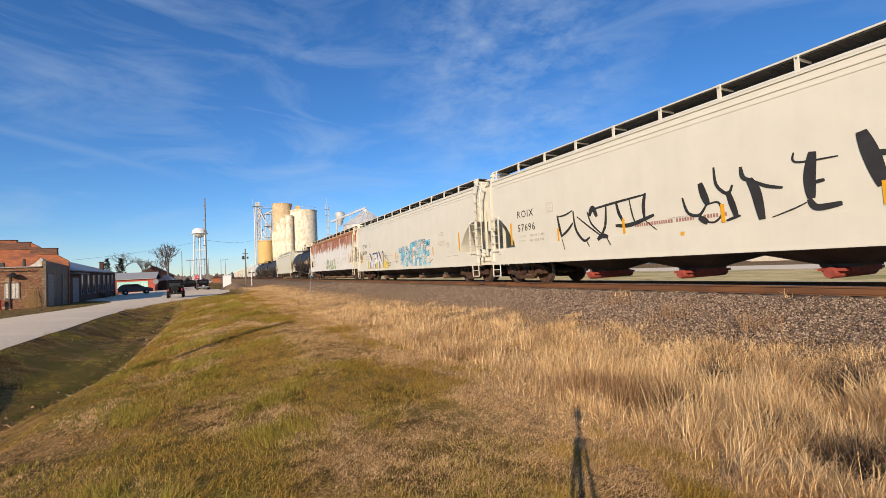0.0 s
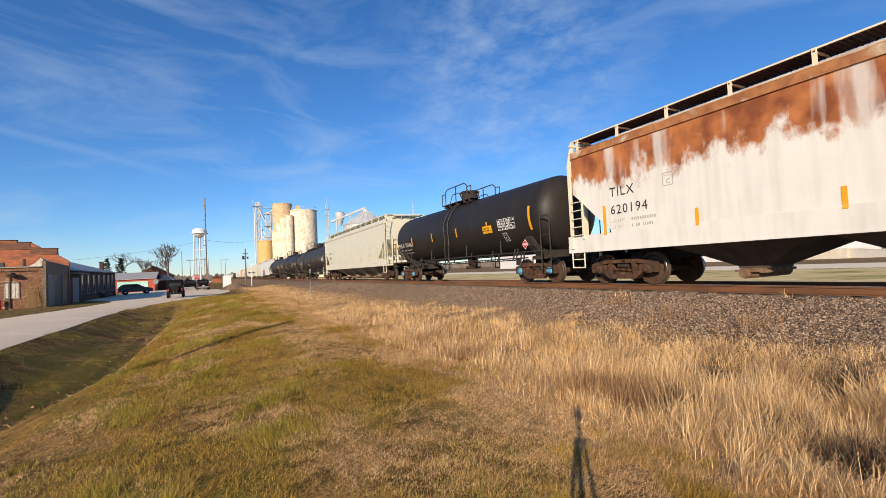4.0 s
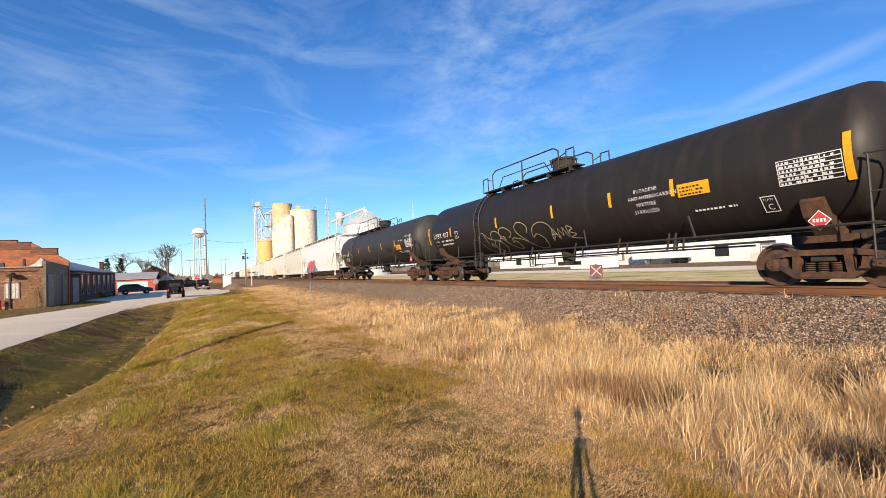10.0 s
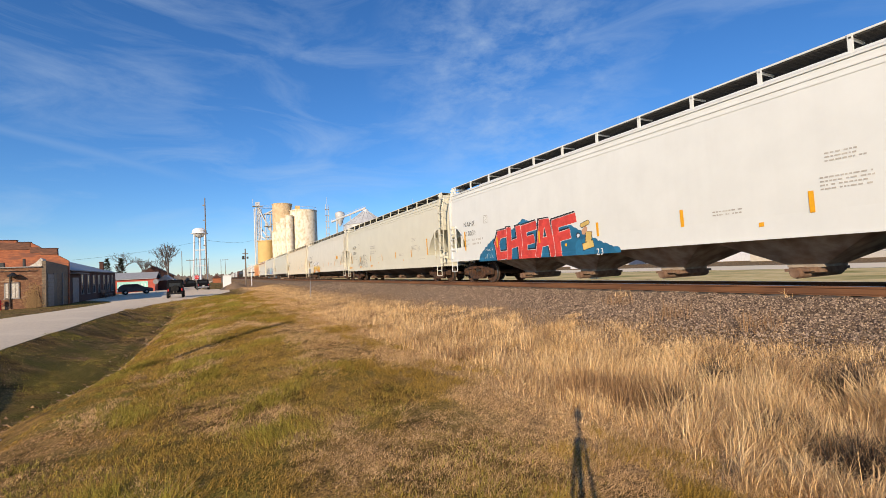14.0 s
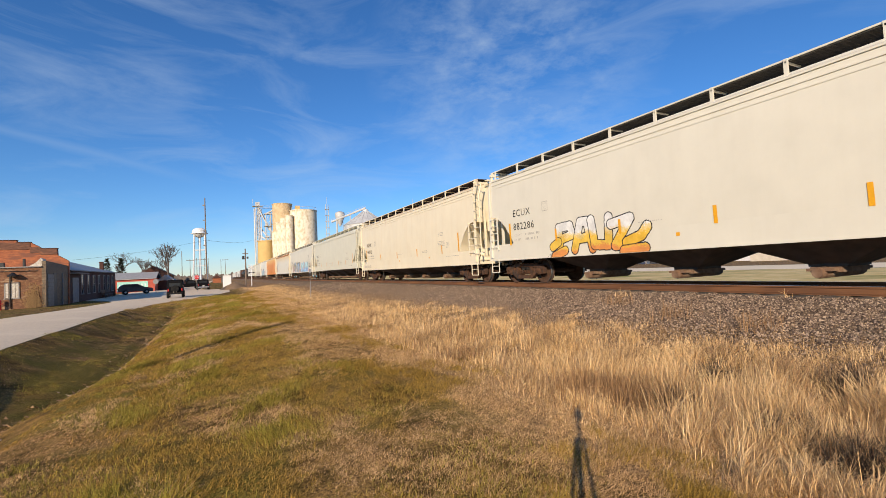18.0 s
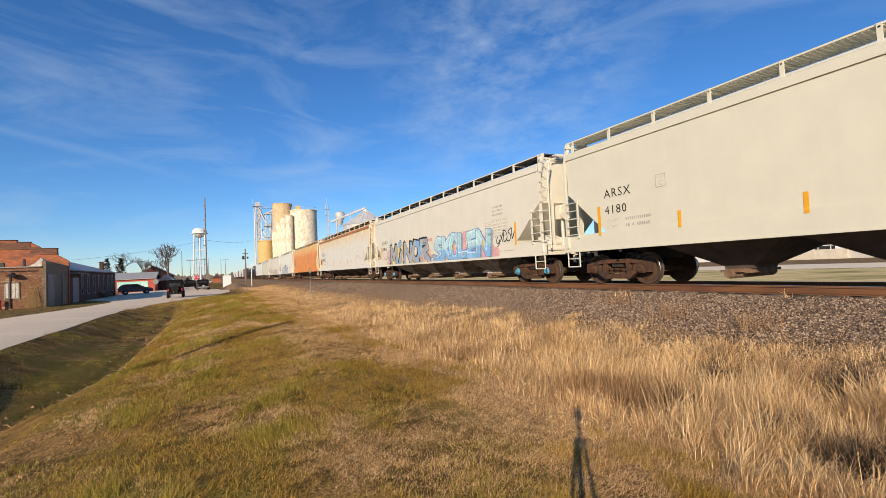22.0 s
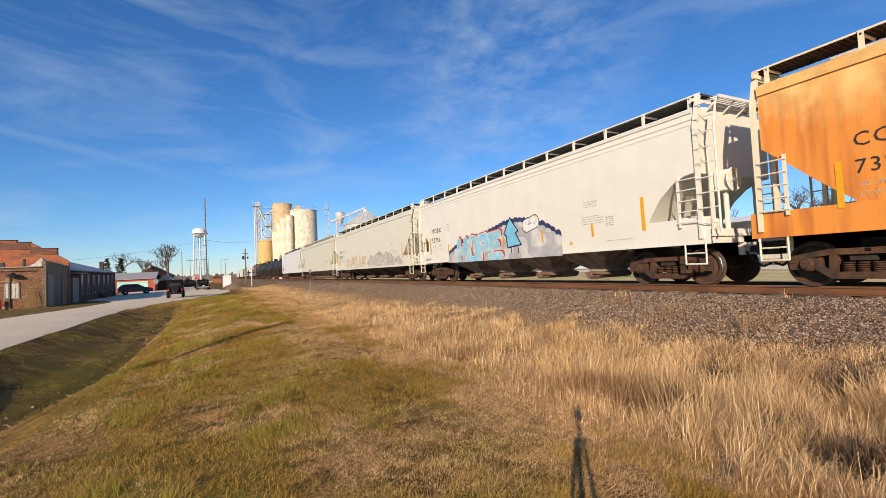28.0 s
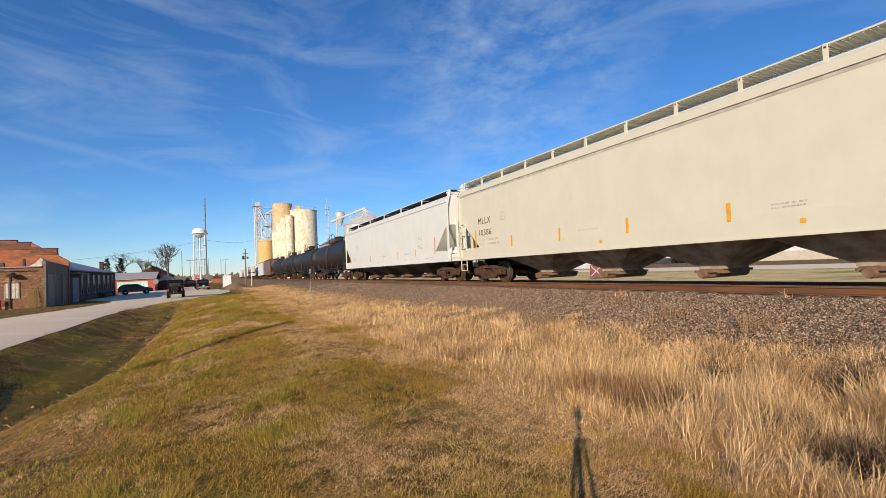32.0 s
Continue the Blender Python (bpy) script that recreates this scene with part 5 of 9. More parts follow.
def hopper_marks(i, mark, number, seed, size=0.38, lines=True, dark=M_BLACK, zt=2.58, strips=True, text_in=2.25, weights=(), mids=None):
    """Owner's mark and number at the rear end, weights, yellow reflectors and stencilled notes."""
    car = CARS[i]
    L = JOINTS[i + 1] - JOINTS[i]
    y = L / 2 - text_in
    if mark:
        writing(car, mark, size, y, zt, dark, 0.004)
    if number:
        writing(car, number, size, y, zt - size * 1.35, dark, 0.004)
    writing(car, "LD LMT", 0.12, y - 0.05, zt - size * 1.35 - 0.24, M_GRIME)
    writing(car, "LT WT", 0.12, y - 0.05, zt - size * 1.35 - 0.42, M_GRIME)
    for k, w in enumerate(weights):
        writing(car, w, 0.12, y - 0.8, zt - size * 1.35 - 0.24 - 0.18 * k, M_GRIME)
    if not weights:
        bars(car, y - 0.72, zt - size * 1.35 - 0.24, 2, 0.9, 0.08, 0.10, M_GRIME, seed=seed)
    rng = random.Random(seed)
    if strips:
        strip(car, L / 2 - 2.02, 1.50, 0.86, 0.11)
        strip(car, -L / 2 + 2.25, 1.50, 0.90, 0.11)
        for q in mids or [v * L / 20.2 for v in (5.45, 2.75, 0.0, -2.75, -5.45)]:
            strip(car, q, 1.48, 0.42, 0.09)
        panel(car, rng.uniform(0.5, 1.5), 1.27, 0.1, 0.09, M_YELLOW, "test_dot", 0.03)
        panel(car, rng.uniform(-4.5, -3.5), 1.3, 0.1, 0.09, M_YELLOW, "test_dot", 0.03)
    if lines:
        bars(car, -L / 2 + 4.5, 2.10, 4, 0.9, 0.028, 0.045, M_GRIME, seed=seed + 1)
        bars(car, -L / 2 + 4.4, 2.55, 3, 0.6, 0.028, 0.045, M_GRIME, seed=seed + 6)
        bars(car, -L / 2 + 6.6, 1.72, 2, 0.8, 0.03, 0.045, M_GRIME, seed=seed + 3)
        bars(car, 1.2 + rng.uniform(-1, 1), 1.72, 1, 0.9, 0.028, 0.05, M_GRIME, seed=seed + 4)
        bars(car, -L / 2 + 3.6, 1.30, 1, 1.3, 0.028, 0.05, M_GRIME, lift=0.03, seed=seed + 5)
        if rng.random() < 0.55:
            bars(car, -L / 2 + 3.55, 2.0, 5, 0.3, 0.03, 0.03, M_GRIME, seed=seed + 8)
    # jacking socket near each end of the sill
    for e in (-1, 1):
        panel(car, e * (L / 2 - 2.75) + 0.05, car["sill"] - 0.11, 0.1, 0.07, M_BLACK, "jack_socket", 0.05)
    frame_c(car, y - 1.75, zt + 0.0, M_GRIME, 0.022)


def frame_c(car, y, z, material, lift):
    """Small square frame round a clearance letter."""
    co, fa = [], []
    for a, b, c, d in ((0, 0, 0.30, 0.02), (0, 0.32, 0.30, 0.34), (0, 0.02, 0.02, 0.32), (0.28, 0.02, 0.30, 0.32)):
        k = len(co)
        co += [(a, b), (c, b), (c, d), (a, d)]
        fa.append((k, k + 1, k + 2, k + 3))
    laid(car, co, fa, "stencil_frame", material, y, z, lift)
    writing(car, "C", 0.18, y - 0.09, z + 0.05, material, 0, lift)
    writing(car, "PLATE", 0.065, y - 0.05, z + 0.24, material, 0, lift)


def ruled_table(car, y, z, w, h, rows, seed):
    """White ruled table of the test dates, filled with small print."""
    co, fa = [], []
    step = h / rows
    for r in range(rows + 1):
        k = len(co)
        co += [(0, -r * step), (w, -r * step), (w, -r * step + 0.016), (0, -r * step + 0.016)]
        fa.append((k, k + 1, k + 2, k + 3))
    for q in (0, 0.42 * w, 0.68 * w, w - 0.016):
        k = len(co)
        co += [(q, -h), (q + 0.016, -h), (q + 0.016, 0.016), (q, 0.016)]
        fa.append((k, k + 1, k + 2, k + 3))
    laid(car, co, fa, "stencil_frame", M_LWHITE, y, z, 0.03)
    bars(car, y - 0.04, z - step * 0.78, rows, w * 0.92, step * 0.5, step * 0.5, M_LWHITE, 0.03, seed)


def placard(car, y, z, seed):
    """Red diamond hazard placard in its holder."""
    d = 0.2
    for x, k, m in ((-1.37, 1.0, M_LWHITE), (-1.374, 0.88, spray((0.62, 0.06, 0.05)))):
        me = bpy.data.meshes.new("hazard_placard")
        me.from_pydata([(x, y, z - d * k), (x, y - d * k, z), (x, y, z + d * k), (x, y + d * k, z)], [], [(0, 1, 2, 3)])
        me.materials.append(m)
        piece("hazard_placard", me, m, car)
    me = bpy.data.meshes.new("placard_number")
    me.from_pydata([(-1.378, y - q, z + h) for u in (-0.09, -0.03, 0.03, 0.09) for q, h in ((u - 0.02, -0.035), (u + 0.02, -0.035), (u + 0.02, 0.035), (u - 0.02, 0.035))], [], [(4 * i, 4 * i + 1, 4 * i + 2, 4 * i + 3) for i in range(4)])
    me.materials.append(M_LWHITE)
    piece("placard_number", me, M_LWHITE, car)["kind"] = "stuff"


def tank_marks(i, mark, number, seed, size=0.36, weights=(), plain=True, low=2.2, mids=(), tall=(), start=None, z=2.12):
    car = CARS[i]
    L = JOINTS[i + 1] - JOINTS[i]
    y = L / 2 - (2.1 if L > 18 else 1.5) if start is None else start
    writing(car, mark + " " + number, size, y, z, M_LWHITE, 0.008, 0.03)
    writing(car, "LD LMT", 0.12, y - 0.05, z - 0.22, M_LWHITE, 0, 0.03)
    writing(car, "LT WT", 0.12, y - 0.05, z - 0.40, M_LWHITE, 0, 0.03)
    for k, w in enumerate(weights):
        writing(car, w, 0.12, y - 0.80, z - 0.22 - 0.18 * k, M_LWHITE, 0, 0.03)
    if not weights:
        bars(car, y - 0.80, z - 0.22, 2, 1.3, 0.08, 0.10, M_LWHITE, 0.03, seed)
    for q in tall or (L / 2 - 1.2, -L / 2 + 1.75):
        strip(car, q, 2.02, 0.90, 0.13, lift=0.03)
    for q in mids or [L / 2 - 1.2 - (L - 2.95) * k / 5 + 0.15 for k in range(1, 5)]:
        strip(car, q, low, 0.44, 0.11, lift=0.03)
    panel(car, L / 2 - 1.9, 1.62, 0.25, 0.08, spray((0.5, 0.05, 0.03)), "red_tag", 0.05)
    if plain:
        yr = -L / 2 + 3.9
        panel(car, yr + 1.2, 2.15, 0.75, 0.32, M_YELLOW, "warning_panel", 0.03)
        bars(car, yr + 1.15, 2.34, 2, 0.6, 0.05, 0.05, M_BLACK, 0.034, seed + 1)
        ruled_table(car, yr, 2.62, 1.2, 0.44, 4, seed + 2)
        frame_c(car, yr - 0.2, 1.72, M_LWHITE, 0.03)
        placard(car, -L / 2 + 2.2, 1.5, seed + 3)


hopper_marks(0, "ROIX", "57696", 10, zt=2.5, text_in=2.45)
brush(CARS[0], 5.5, 1.38, 3.8, 1.0, [
    (1.0, [(0.0, 0.95), (0.02, 0.55), (0.04, 0.2)]), (0.6, [(0.0, 0.9), (0.1, 0.92), (0.19, 1.02)]), (0.9, [(0.03, 0.22), (0.12, 0.4), (0.19, 0.62)]),
    (0.9, [(0.2, 1.0), (0.22, 0.4), (0.3, 0.02), (0.37, 0.1)]), (0.5, [(0.24, 0.8), (0.38, 0.4), (0.52, 0.02)]), (1.5, [(0.45, 0.0), (0.50, 0.1), (0.56, 0.05)]),
    (0.6, [(0.5, 0.15), (0.4, 0.5), (0.36, 0.9)]), (1.6, [(0.38, 0.75), (0.42, 0.98), (0.46, 0.7)]), (0.7, [(0.38, 0.92), (0.6, 1.0), (0.92, 1.08)]), (0.9, [(0.56, 0.98), (0.54, 0.4), (0.48, 0.08)]),
    (1.0, [(0.66, 1.02), (0.68, 0.7), (0.72, 0.4)]), (0.5, [(0.78, 1.05), (0.80, 0.6), (0.82, 0.35)]), (1.2, [(0.64, 0.35), (0.78, 0.32), (0.98, 0.5)]), (1.1, [(0.92, 1.12), (0.90, 0.8), (0.90, 0.45)]),
    (0.4, [(0.04, 0.15), (0.07, -0.25)]), (0.4, [(0.33, 0.0), (0.36, -0.2)]), (0.4, [(0.55, 0.0), (0.58, -0.2)]), (0.3, [(0.9, 0.4), (0.99, 0.1)])], M_BLACK, 0.05)
brush(CARS[0], 0.95, 1.45, 3.9, 1.2, [
    (0.7, [(0.0, 0.62), (0.03, 0.3), (0.1, 0.22), (0.15, 0.4)]), (1.6, [(0.12, 0.85), (0.14, 0.6), (0.16, 0.4)]), (0.5, [(0.15, 0.4), (0.22, 0.42), (0.24, 0.2), (0.19, 0.05), (0.12, 0.1)]), (1.4, [(0.1, 0.18), (0.15, 0.05)]),
    (0.7, [(0.21, 1.1), (0.22, 0.75), (0.28, 0.55), (0.31, 0.7)]), (1.3, [(0.28, 0.6), (0.30, 0.35), (0.32, 0.08)]), (0.6, [(0.26, 0.05), (0.34, 0.12)]),
    (0.9, [(0.36, 1.0), (0.37, 0.8), (0.41, 0.72)]), (1.9, [(0.40, 0.75), (0.43, 0.5), (0.45, 0.0)]), (0.7, [(0.40, 0.74), (0.48, 0.58), (0.56, 0.5)]), (0.3, [(0.5, 0.02), (0.6, 0.12), (0.66, 0.2)]),
    (0.4, [(0.62, 1.05), (0.63, 0.88), (0.80, 0.85)]), (1.9, [(0.70, 1.0), (0.68, 0.6), (0.68, 0.25)]), (1.2, [(0.67, 0.25), (0.70, 0.1), (0.80, 0.12)]), (0.7, [(0.69, 0.5), (0.74, 0.52)]),
    (2.3, [(0.89, 1.15), (0.92, 0.75), (0.95, 0.3)]), (1.0, [(0.92, 0.8), (1.0, 0.75)]), (1.0, [(0.95, 0.3), (1.03, 0.28)])], M_BLACK, 0.055)
bars(CARS[0], 2.4, 1.62, 1, 2.6, 0.09, 0.1, spray((0.42, 0.20, 0.16)), seed=77)
hopper_marks(1, "CUBX", "68384", 11, mids=(5.4, 3.0, 0.70, -2.2, -5.0))
hopper_marks(2, "TILX", "620194", 12)
tank_marks(3, "MULX", "700467", 20, weights=("208300 LB  94450 KG", "77700 LB  35250 KG"))
hopper_marks(4, "MLLX", "97921", 14, mids=(5.9, 3.46, 1.12, -1.14, -3.5, -5.8))
M_REPAINT = mat("fresh_black_repaint", (0.014, 0.013, 0.013), (0.022, 0.02, 0.019), 0.5, 0, 2)
tank_marks(5, "GATX", "210864", 21, 0.33, plain=False, low=2.18, mids=(6.0, 2.7, 0.2, -3.15, -5.75), tall=(9.1, -8.86), start=8.28, z=2.10)
frame_c(CARS[5], 5.75, 2.0, M_LWHITE, 0.03)
for _y, _z, _w, _h in ((1.65, 1.30, 1.15, 0.98), (5.2, 1.30, 4.0, 0.34), (-3.3, 1.58, 2.4, 0.34), (-4.1, 2.08, 0.95, 0.30), (-5.85, 1.92, 2.7, 0.36), (-6.3, 1.62, 2.5, 0.30), (-1.9, 1.9, 0.35, 0.3), (6.2, 1.5, 0.45, 0.25)):
    panel(CARS[5], _y, _z, _w, _h, M_REPAINT, "repainted_patch", 0.026)
panel(CARS[5], 1.36, 1.80, 0.80, 0.28, M_YWHITE, "phone_panel", 0.034)
bars(CARS[5], 1.30, 1.95, 2, 0.68, 0.065, 0.05, M_BLACK, 0.038, 5)
writing(CARS[5], "SR 13450", 0.15, -8.02, 2.60, M_LWHITE, 0.003, 0.03)
ruled_table(CARS[5], -7.55, 2.54, 1.15, 0.40, 5, 31)
panel(CARS[5], -6.55, 2.34, 0.92, 0.30, M_REPAINT, "repainted_patch", 0.028)
writing(CARS[5], "PETROLEUM", 0.12, -6.60, 2.50, M_LWHITE, 0.003, 0.032)
writing(CARS[5], "DISTILLATES", 0.12, -6.60, 2.36, M_LWHITE, 0.003, 0.032)
frame_c(CARS[5], -7.40, 1.62, M_LWHITE, 0.03)
placard(CARS[5], -8.30, 1.34, 33)
panel(CARS[5], -8.18, 1.72, 0.16, 0.09, spray((0.60, 0.05, 0.04)), "red_tag", 0.04)
tank_marks(6, "LYBX", "407", 22, plain=False, low=2.30, mids=(6.78, 2.66, -0.85, -3.44, -5.48), tall=(9.3, -9.06), start=8.72, z=2.30)
frame_c(CARS[6], 6.35, 2.16, M_LWHITE, 0.03)
for _k, _w in enumerate(("BUTADENE", "AND HYDROCARBON", "MIXTURE", "STABILIZED")):
    writing(CARS[6], _w, 0.135, -4.22 - (0.08, -0.12, 0.12, 0.0)[_k], 2.56 - 0.19 * _k, M_LWHITE, 0.003, 0.03)
panel(CARS[6], -5.62, 2.24, 0.82, 0.32, M_YELLOW, "warning_panel", 0.03)
bars(CARS[6], -5.68, 2.44, 3, 0.68, 0.04, 0.045, M_BLACK, 0.034, 41)
ruled_table(CARS[6], -7.87, 2.60, 1.10, 0.50, 6, 42)
frame_c(CARS[6], -7.43, 1.62, M_LWHITE, 0.03)
bars(CARS[6], -5.93, 1.84, 1, 1.3, 0.045, 0.05, M_LWHITE, 0.03, 43)
placard(CARS[6], -8.50, 1.33, 44)
tank_marks(7, "GATX", "210878", 23, 0.33, plain=False, low=2.26, mids=(6.0, 2.8, -0.13, -3.05, -5.78), tall=(9.0, -8.5), start=8.2, z=2.14)
frame_c(CARS[7], 5.45, 2.14, M_LWHITE, 0.03)
for _y, _z, _w, _h in ((-3.95, 2.02, 0.95, 0.36), (-5.3, 1.66, 2.2, 0.34), (-1.1, 1.9, 0.5, 0.3), (-6.6, 2.2, 1.6, 0.3), (1.5, 1.7, 0.6, 0.25), (4.0, 1.35, 2.4, 0.35)):
    panel(CARS[7], _y, _z, _w, _h, M_REPAINT, "repainted_patch", 0.026)
panel(CARS[7], -5.93, 2.04, 0.84, 0.34, M_YELLOW, "warning_panel", 0.03)
bars(CARS[7], -5.98, 2.25, 3, 0.7, 0.045, 0.05, M_BLACK, 0.034, 51)
writing(CARS[7], "PETROLEUM DISTILLATES", 0.13, -6.25, 1.86, M_LWHITE, 0.003, 0.03)
writing(CARS[7], "SR 13450", 0.15, -6.55, 2.58, M_LWHITE, 0.003, 0.03)
writing(CARS[7], "DOT-SP 21134", 0.16, -7.55, 2.78, M_LWHITE, 0.003, 0.03)
ruled_table(CARS[7], -7.60, 2.62, 1.15, 0.46, 5, 52)
frame_c(CARS[7], -7.48, 1.60, M_LWHITE, 0.03)
placard(CARS[7], -8.30, 1.36, 53)
hopper_marks(8, "NAHX", "610031", 15, 0.32, text_in=1.95)
hopper_marks(9, "SHQX", "42292", 16, 0.36, zt=2.66, text_in=2.35, weights=("220200", "65800"))
panel(CARS[9], 5.56, 1.08, 0.42, 0.10, M_YELLOW, "sill_marking", 0.03)
panel(CARS[9], 2.75, 1.10, 0.46, 0.10, M_YELLOW, "sill_marking", 0.03)
for _k in (2.56, 2.17):
    bars(CARS[9], 2.72, _k, 2, 1.4, 0.07, 0.07, M_GRIME, seed=int(_k * 100))
panel(CARS[9], 8.81, 1.06, 0.86, 0.10, M_YELLOW, "sill_marking", 0.03)
hopper_marks(10, "ECUX", "882286", 17)
panel(CARS[10], -6.15, 2.10, 0.74, 0.28, M_YELLOW, "warning_panel")
hopper_marks(11, "KLRX", "48012", 18, mids=(4.25, 0.98, -2.25, -5.5))
writing(CARS[11], "KM2", 0.24, 8.15, 1.32, M_GRIME, 0, 0.035)
writing(CARS[11], "VENT VALVE", 0.24, 8.15, 1.02, M_GRIME, 0, 0.035)
hopper_marks(12, "ARSX", "4180", 19, 0.36)
hopper_marks(13, "DOWX", "60816", 24, 0.32, zt=2.52)
writing(CARS[13], "EXTERIOR PAINT", 0.13, -6.3, 2.55, M_GRIME)
bars(CARS[13], -6.3, 2.40, 5, 1.1, 0.06, 0.06, M_GRIME, seed=46)
bars(CARS[13], -6.3, 3.12, 3, 1.0, 0.08, 0.08, M_GRIME, seed=47)
hopper_marks(14, "ECUX", "881487", 25)
for _a, _b, _w, _h in ((8.0, 1.98, 1.5, 0.022), (8.0, 2.96, 1.5, 0.022), (8.0, 2.0, 0.022, 0.96), (6.52, 2.0, 0.022, 0.96)):
    panel(CARS[14], _a, _b, _w, _h, M_BLACK, "stencil_frame")
hopper_marks(15, "CCBX", "73222", 26, 0.36)
hopper_marks(16, "MOBX", "52756", 27, 0.36, weights=("197900", "65100"))
hopper_marks(17, "DOWX", "69219", 28, 0.34, zt=2.52, weights=("221200 lbs  100300 kg", "64800 lbs  29450 kg"))
hopper_marks(18, "MLLX", "10586", 29)
hopper_marks(19, "", "", 30)


# ---- the painted sides ----
def graffiti():
    K, DEEP, WHITE = (0.018, 0.018, 0.022), (0.02, 0.04, 0.12), (0.80, 0.79, 0.75)
    # cream wagon: white letters on yellow, and a long light blue piece
    c = canvas(5.2, 1.25, 3)
    dab(c, puffs(c, 0.12, 4.5, 0.0, [0.6, 1.0, 1.15, 1.1, 0.75, 0.35], 0.16) & (clouding(c, 0.12) > 0.2), "graffiti_cloud", (0.78, 0.58, 0.12))
    lettered(c, word(c, "NPN", 0.35, 3.5, 0.08, 0.95), 0.15, [WHITE, (0.72, 0.72, 0.70), WHITE], K, 0.012, block=(0.05, 0.07, 0.14), drop=(0.13, 0.10), square=False)
    spread(CARS[1], c, 6.8, 0.93)
    for w, x, z in (("THE", 3.12, 1.86), ("ENDING", 3.08, 1.72), ("IN MY", 2.92, 1.57), ("HEAD", 2.55, 1.44), ("IS GETTING", 2.60, 1.20), ("WORSE", 2.45, 1.02)):
        writing(CARS[1], w, 0.145, x - 0.2, z, M_BLACK, 0, 0.034)
    c = canvas(6.4, 1.5, 4)
    handwriting(c, 0.3, 0.75, 0.55, 0.22, 96, K, 0.012)
    handwriting(c, 0.15, 0.6, 0.30, 0.14, 97, K, 0.010)
    lettered(c, word(c, "TNKFARE", 0.9, 5.4, 0.05, 1.08, 0.2, 0.20, -0.15), 0.13, [(0.10, 0.40, 0.60), (0.22, 0.60, 0.74), (0.12, 0.46, 0.66), (0.62, 0.60, 0.50), (0.40, 0.68, 0.74)], K, 0.016, rim=WHITE, rim_w=0.03, spots=0.5)
    scratch(c, 150, 0.4, K, 0.009, c["ink"] > 2)
    scratch(c, 50, 0.4, WHITE, 0.012, c["ink"] > 2)
    loops(c, [[(4.55, 1.0), (4.9, 1.25), (5.05, 1.05), (4.8, 1.02)], [(4.5, 1.38), (4.75, 1.46), (5.0, 1.4), (4.7, 1.33), (4.5, 1.38)], [(5.05, 1.0), (5.15, 1.3), (5.35, 1.2), (5.15, 1.15), (5.4, 1.02)], [(5.4, 1.2), (5.55, 1.28), (5.45, 1.1), (5.6, 1.02)]], 0.009, "scrawl", K)
    loops(c, [[(5.3, 0.2), (5.5, 0.35), (5.6, 0.2), (5.4, 0.15), (5.8, 0.3)]], 0.009, "scrawl", K)
    spread(CARS[1], c, 0.9, 0.93)
    # rusty wagon: olive green letters with white edges
    GREEN = [(0.22, 0.31, 0.14), (0.27, 0.37, 0.17), (0.24, 0.33, 0.15), (0.33, 0.42, 0.22)]
    c = canvas(6.8, 1.2, 5)
    lettered(c, word(c, "SHER", 1.0, 5.3, 0.1, 0.86, 0.04, 0.1), 0.14, GREEN + [(0.66, 0.66, 0.58), (0.60, 0.61, 0.52)], (0.74, 0.74, 0.66), 0.045, rim=(0.42, 0.41, 0.36), rim_w=0.012, shine=(0.74, 0.75, 0.66), square=False)
    dab(c, puffs(c, 0.95, 5.2, 0.0, [0.2, 0.25, 0.22, 0.3, 0.25], 0.1) & (clouding(c, 0.3) > 0.3), "graffiti_fill", GREEN[1])
    for x in (1.25, 2.15, 3.1, 4.5):
        dab(c, along(c, [(x, 0.0), (x, 0.03)], 0.09, False), "graffiti_rim", (0.72, 0.73, 0.62))
    PK = (0.72, 0.28, 0.32)
    loops(c, [[(3.7, 0.95), (3.55, 0.8), (3.75, 0.62)], [(4.55, 0.95), (4.75, 0.8)], [(4.75, 0.98), (4.55, 0.75)], [(2.7, 0.35), (2.8, 0.5)], [(1.05, 0.4), (1.2, 0.32)]], 0.03, "graffiti_line", PK)
    loops(c, [[(5.3, 0.8), (5.45, 0.55), (5.35, 0.3)], [(5.9, 0.75), (6.1, 0.95), (6.4, 1.0)], [(6.0, 0.6), (6.15, 0.7), (6.35, 0.66)], [(6.4, 0.9), (6.6, 1.05), (6.55, 0.85)], [(0.2, 0.5), (0.3, 0.7), (0.42, 0.55)], [(0.1, 0.8), (0.25, 0.85)]], 0.012, "scrawl", (0.40, 0.39, 0.36))
    spread(CARS[2], c, 2.0, 1.12)
    # long black tank: one looping gold line
    c = canvas(6.6, 1.2, 6)
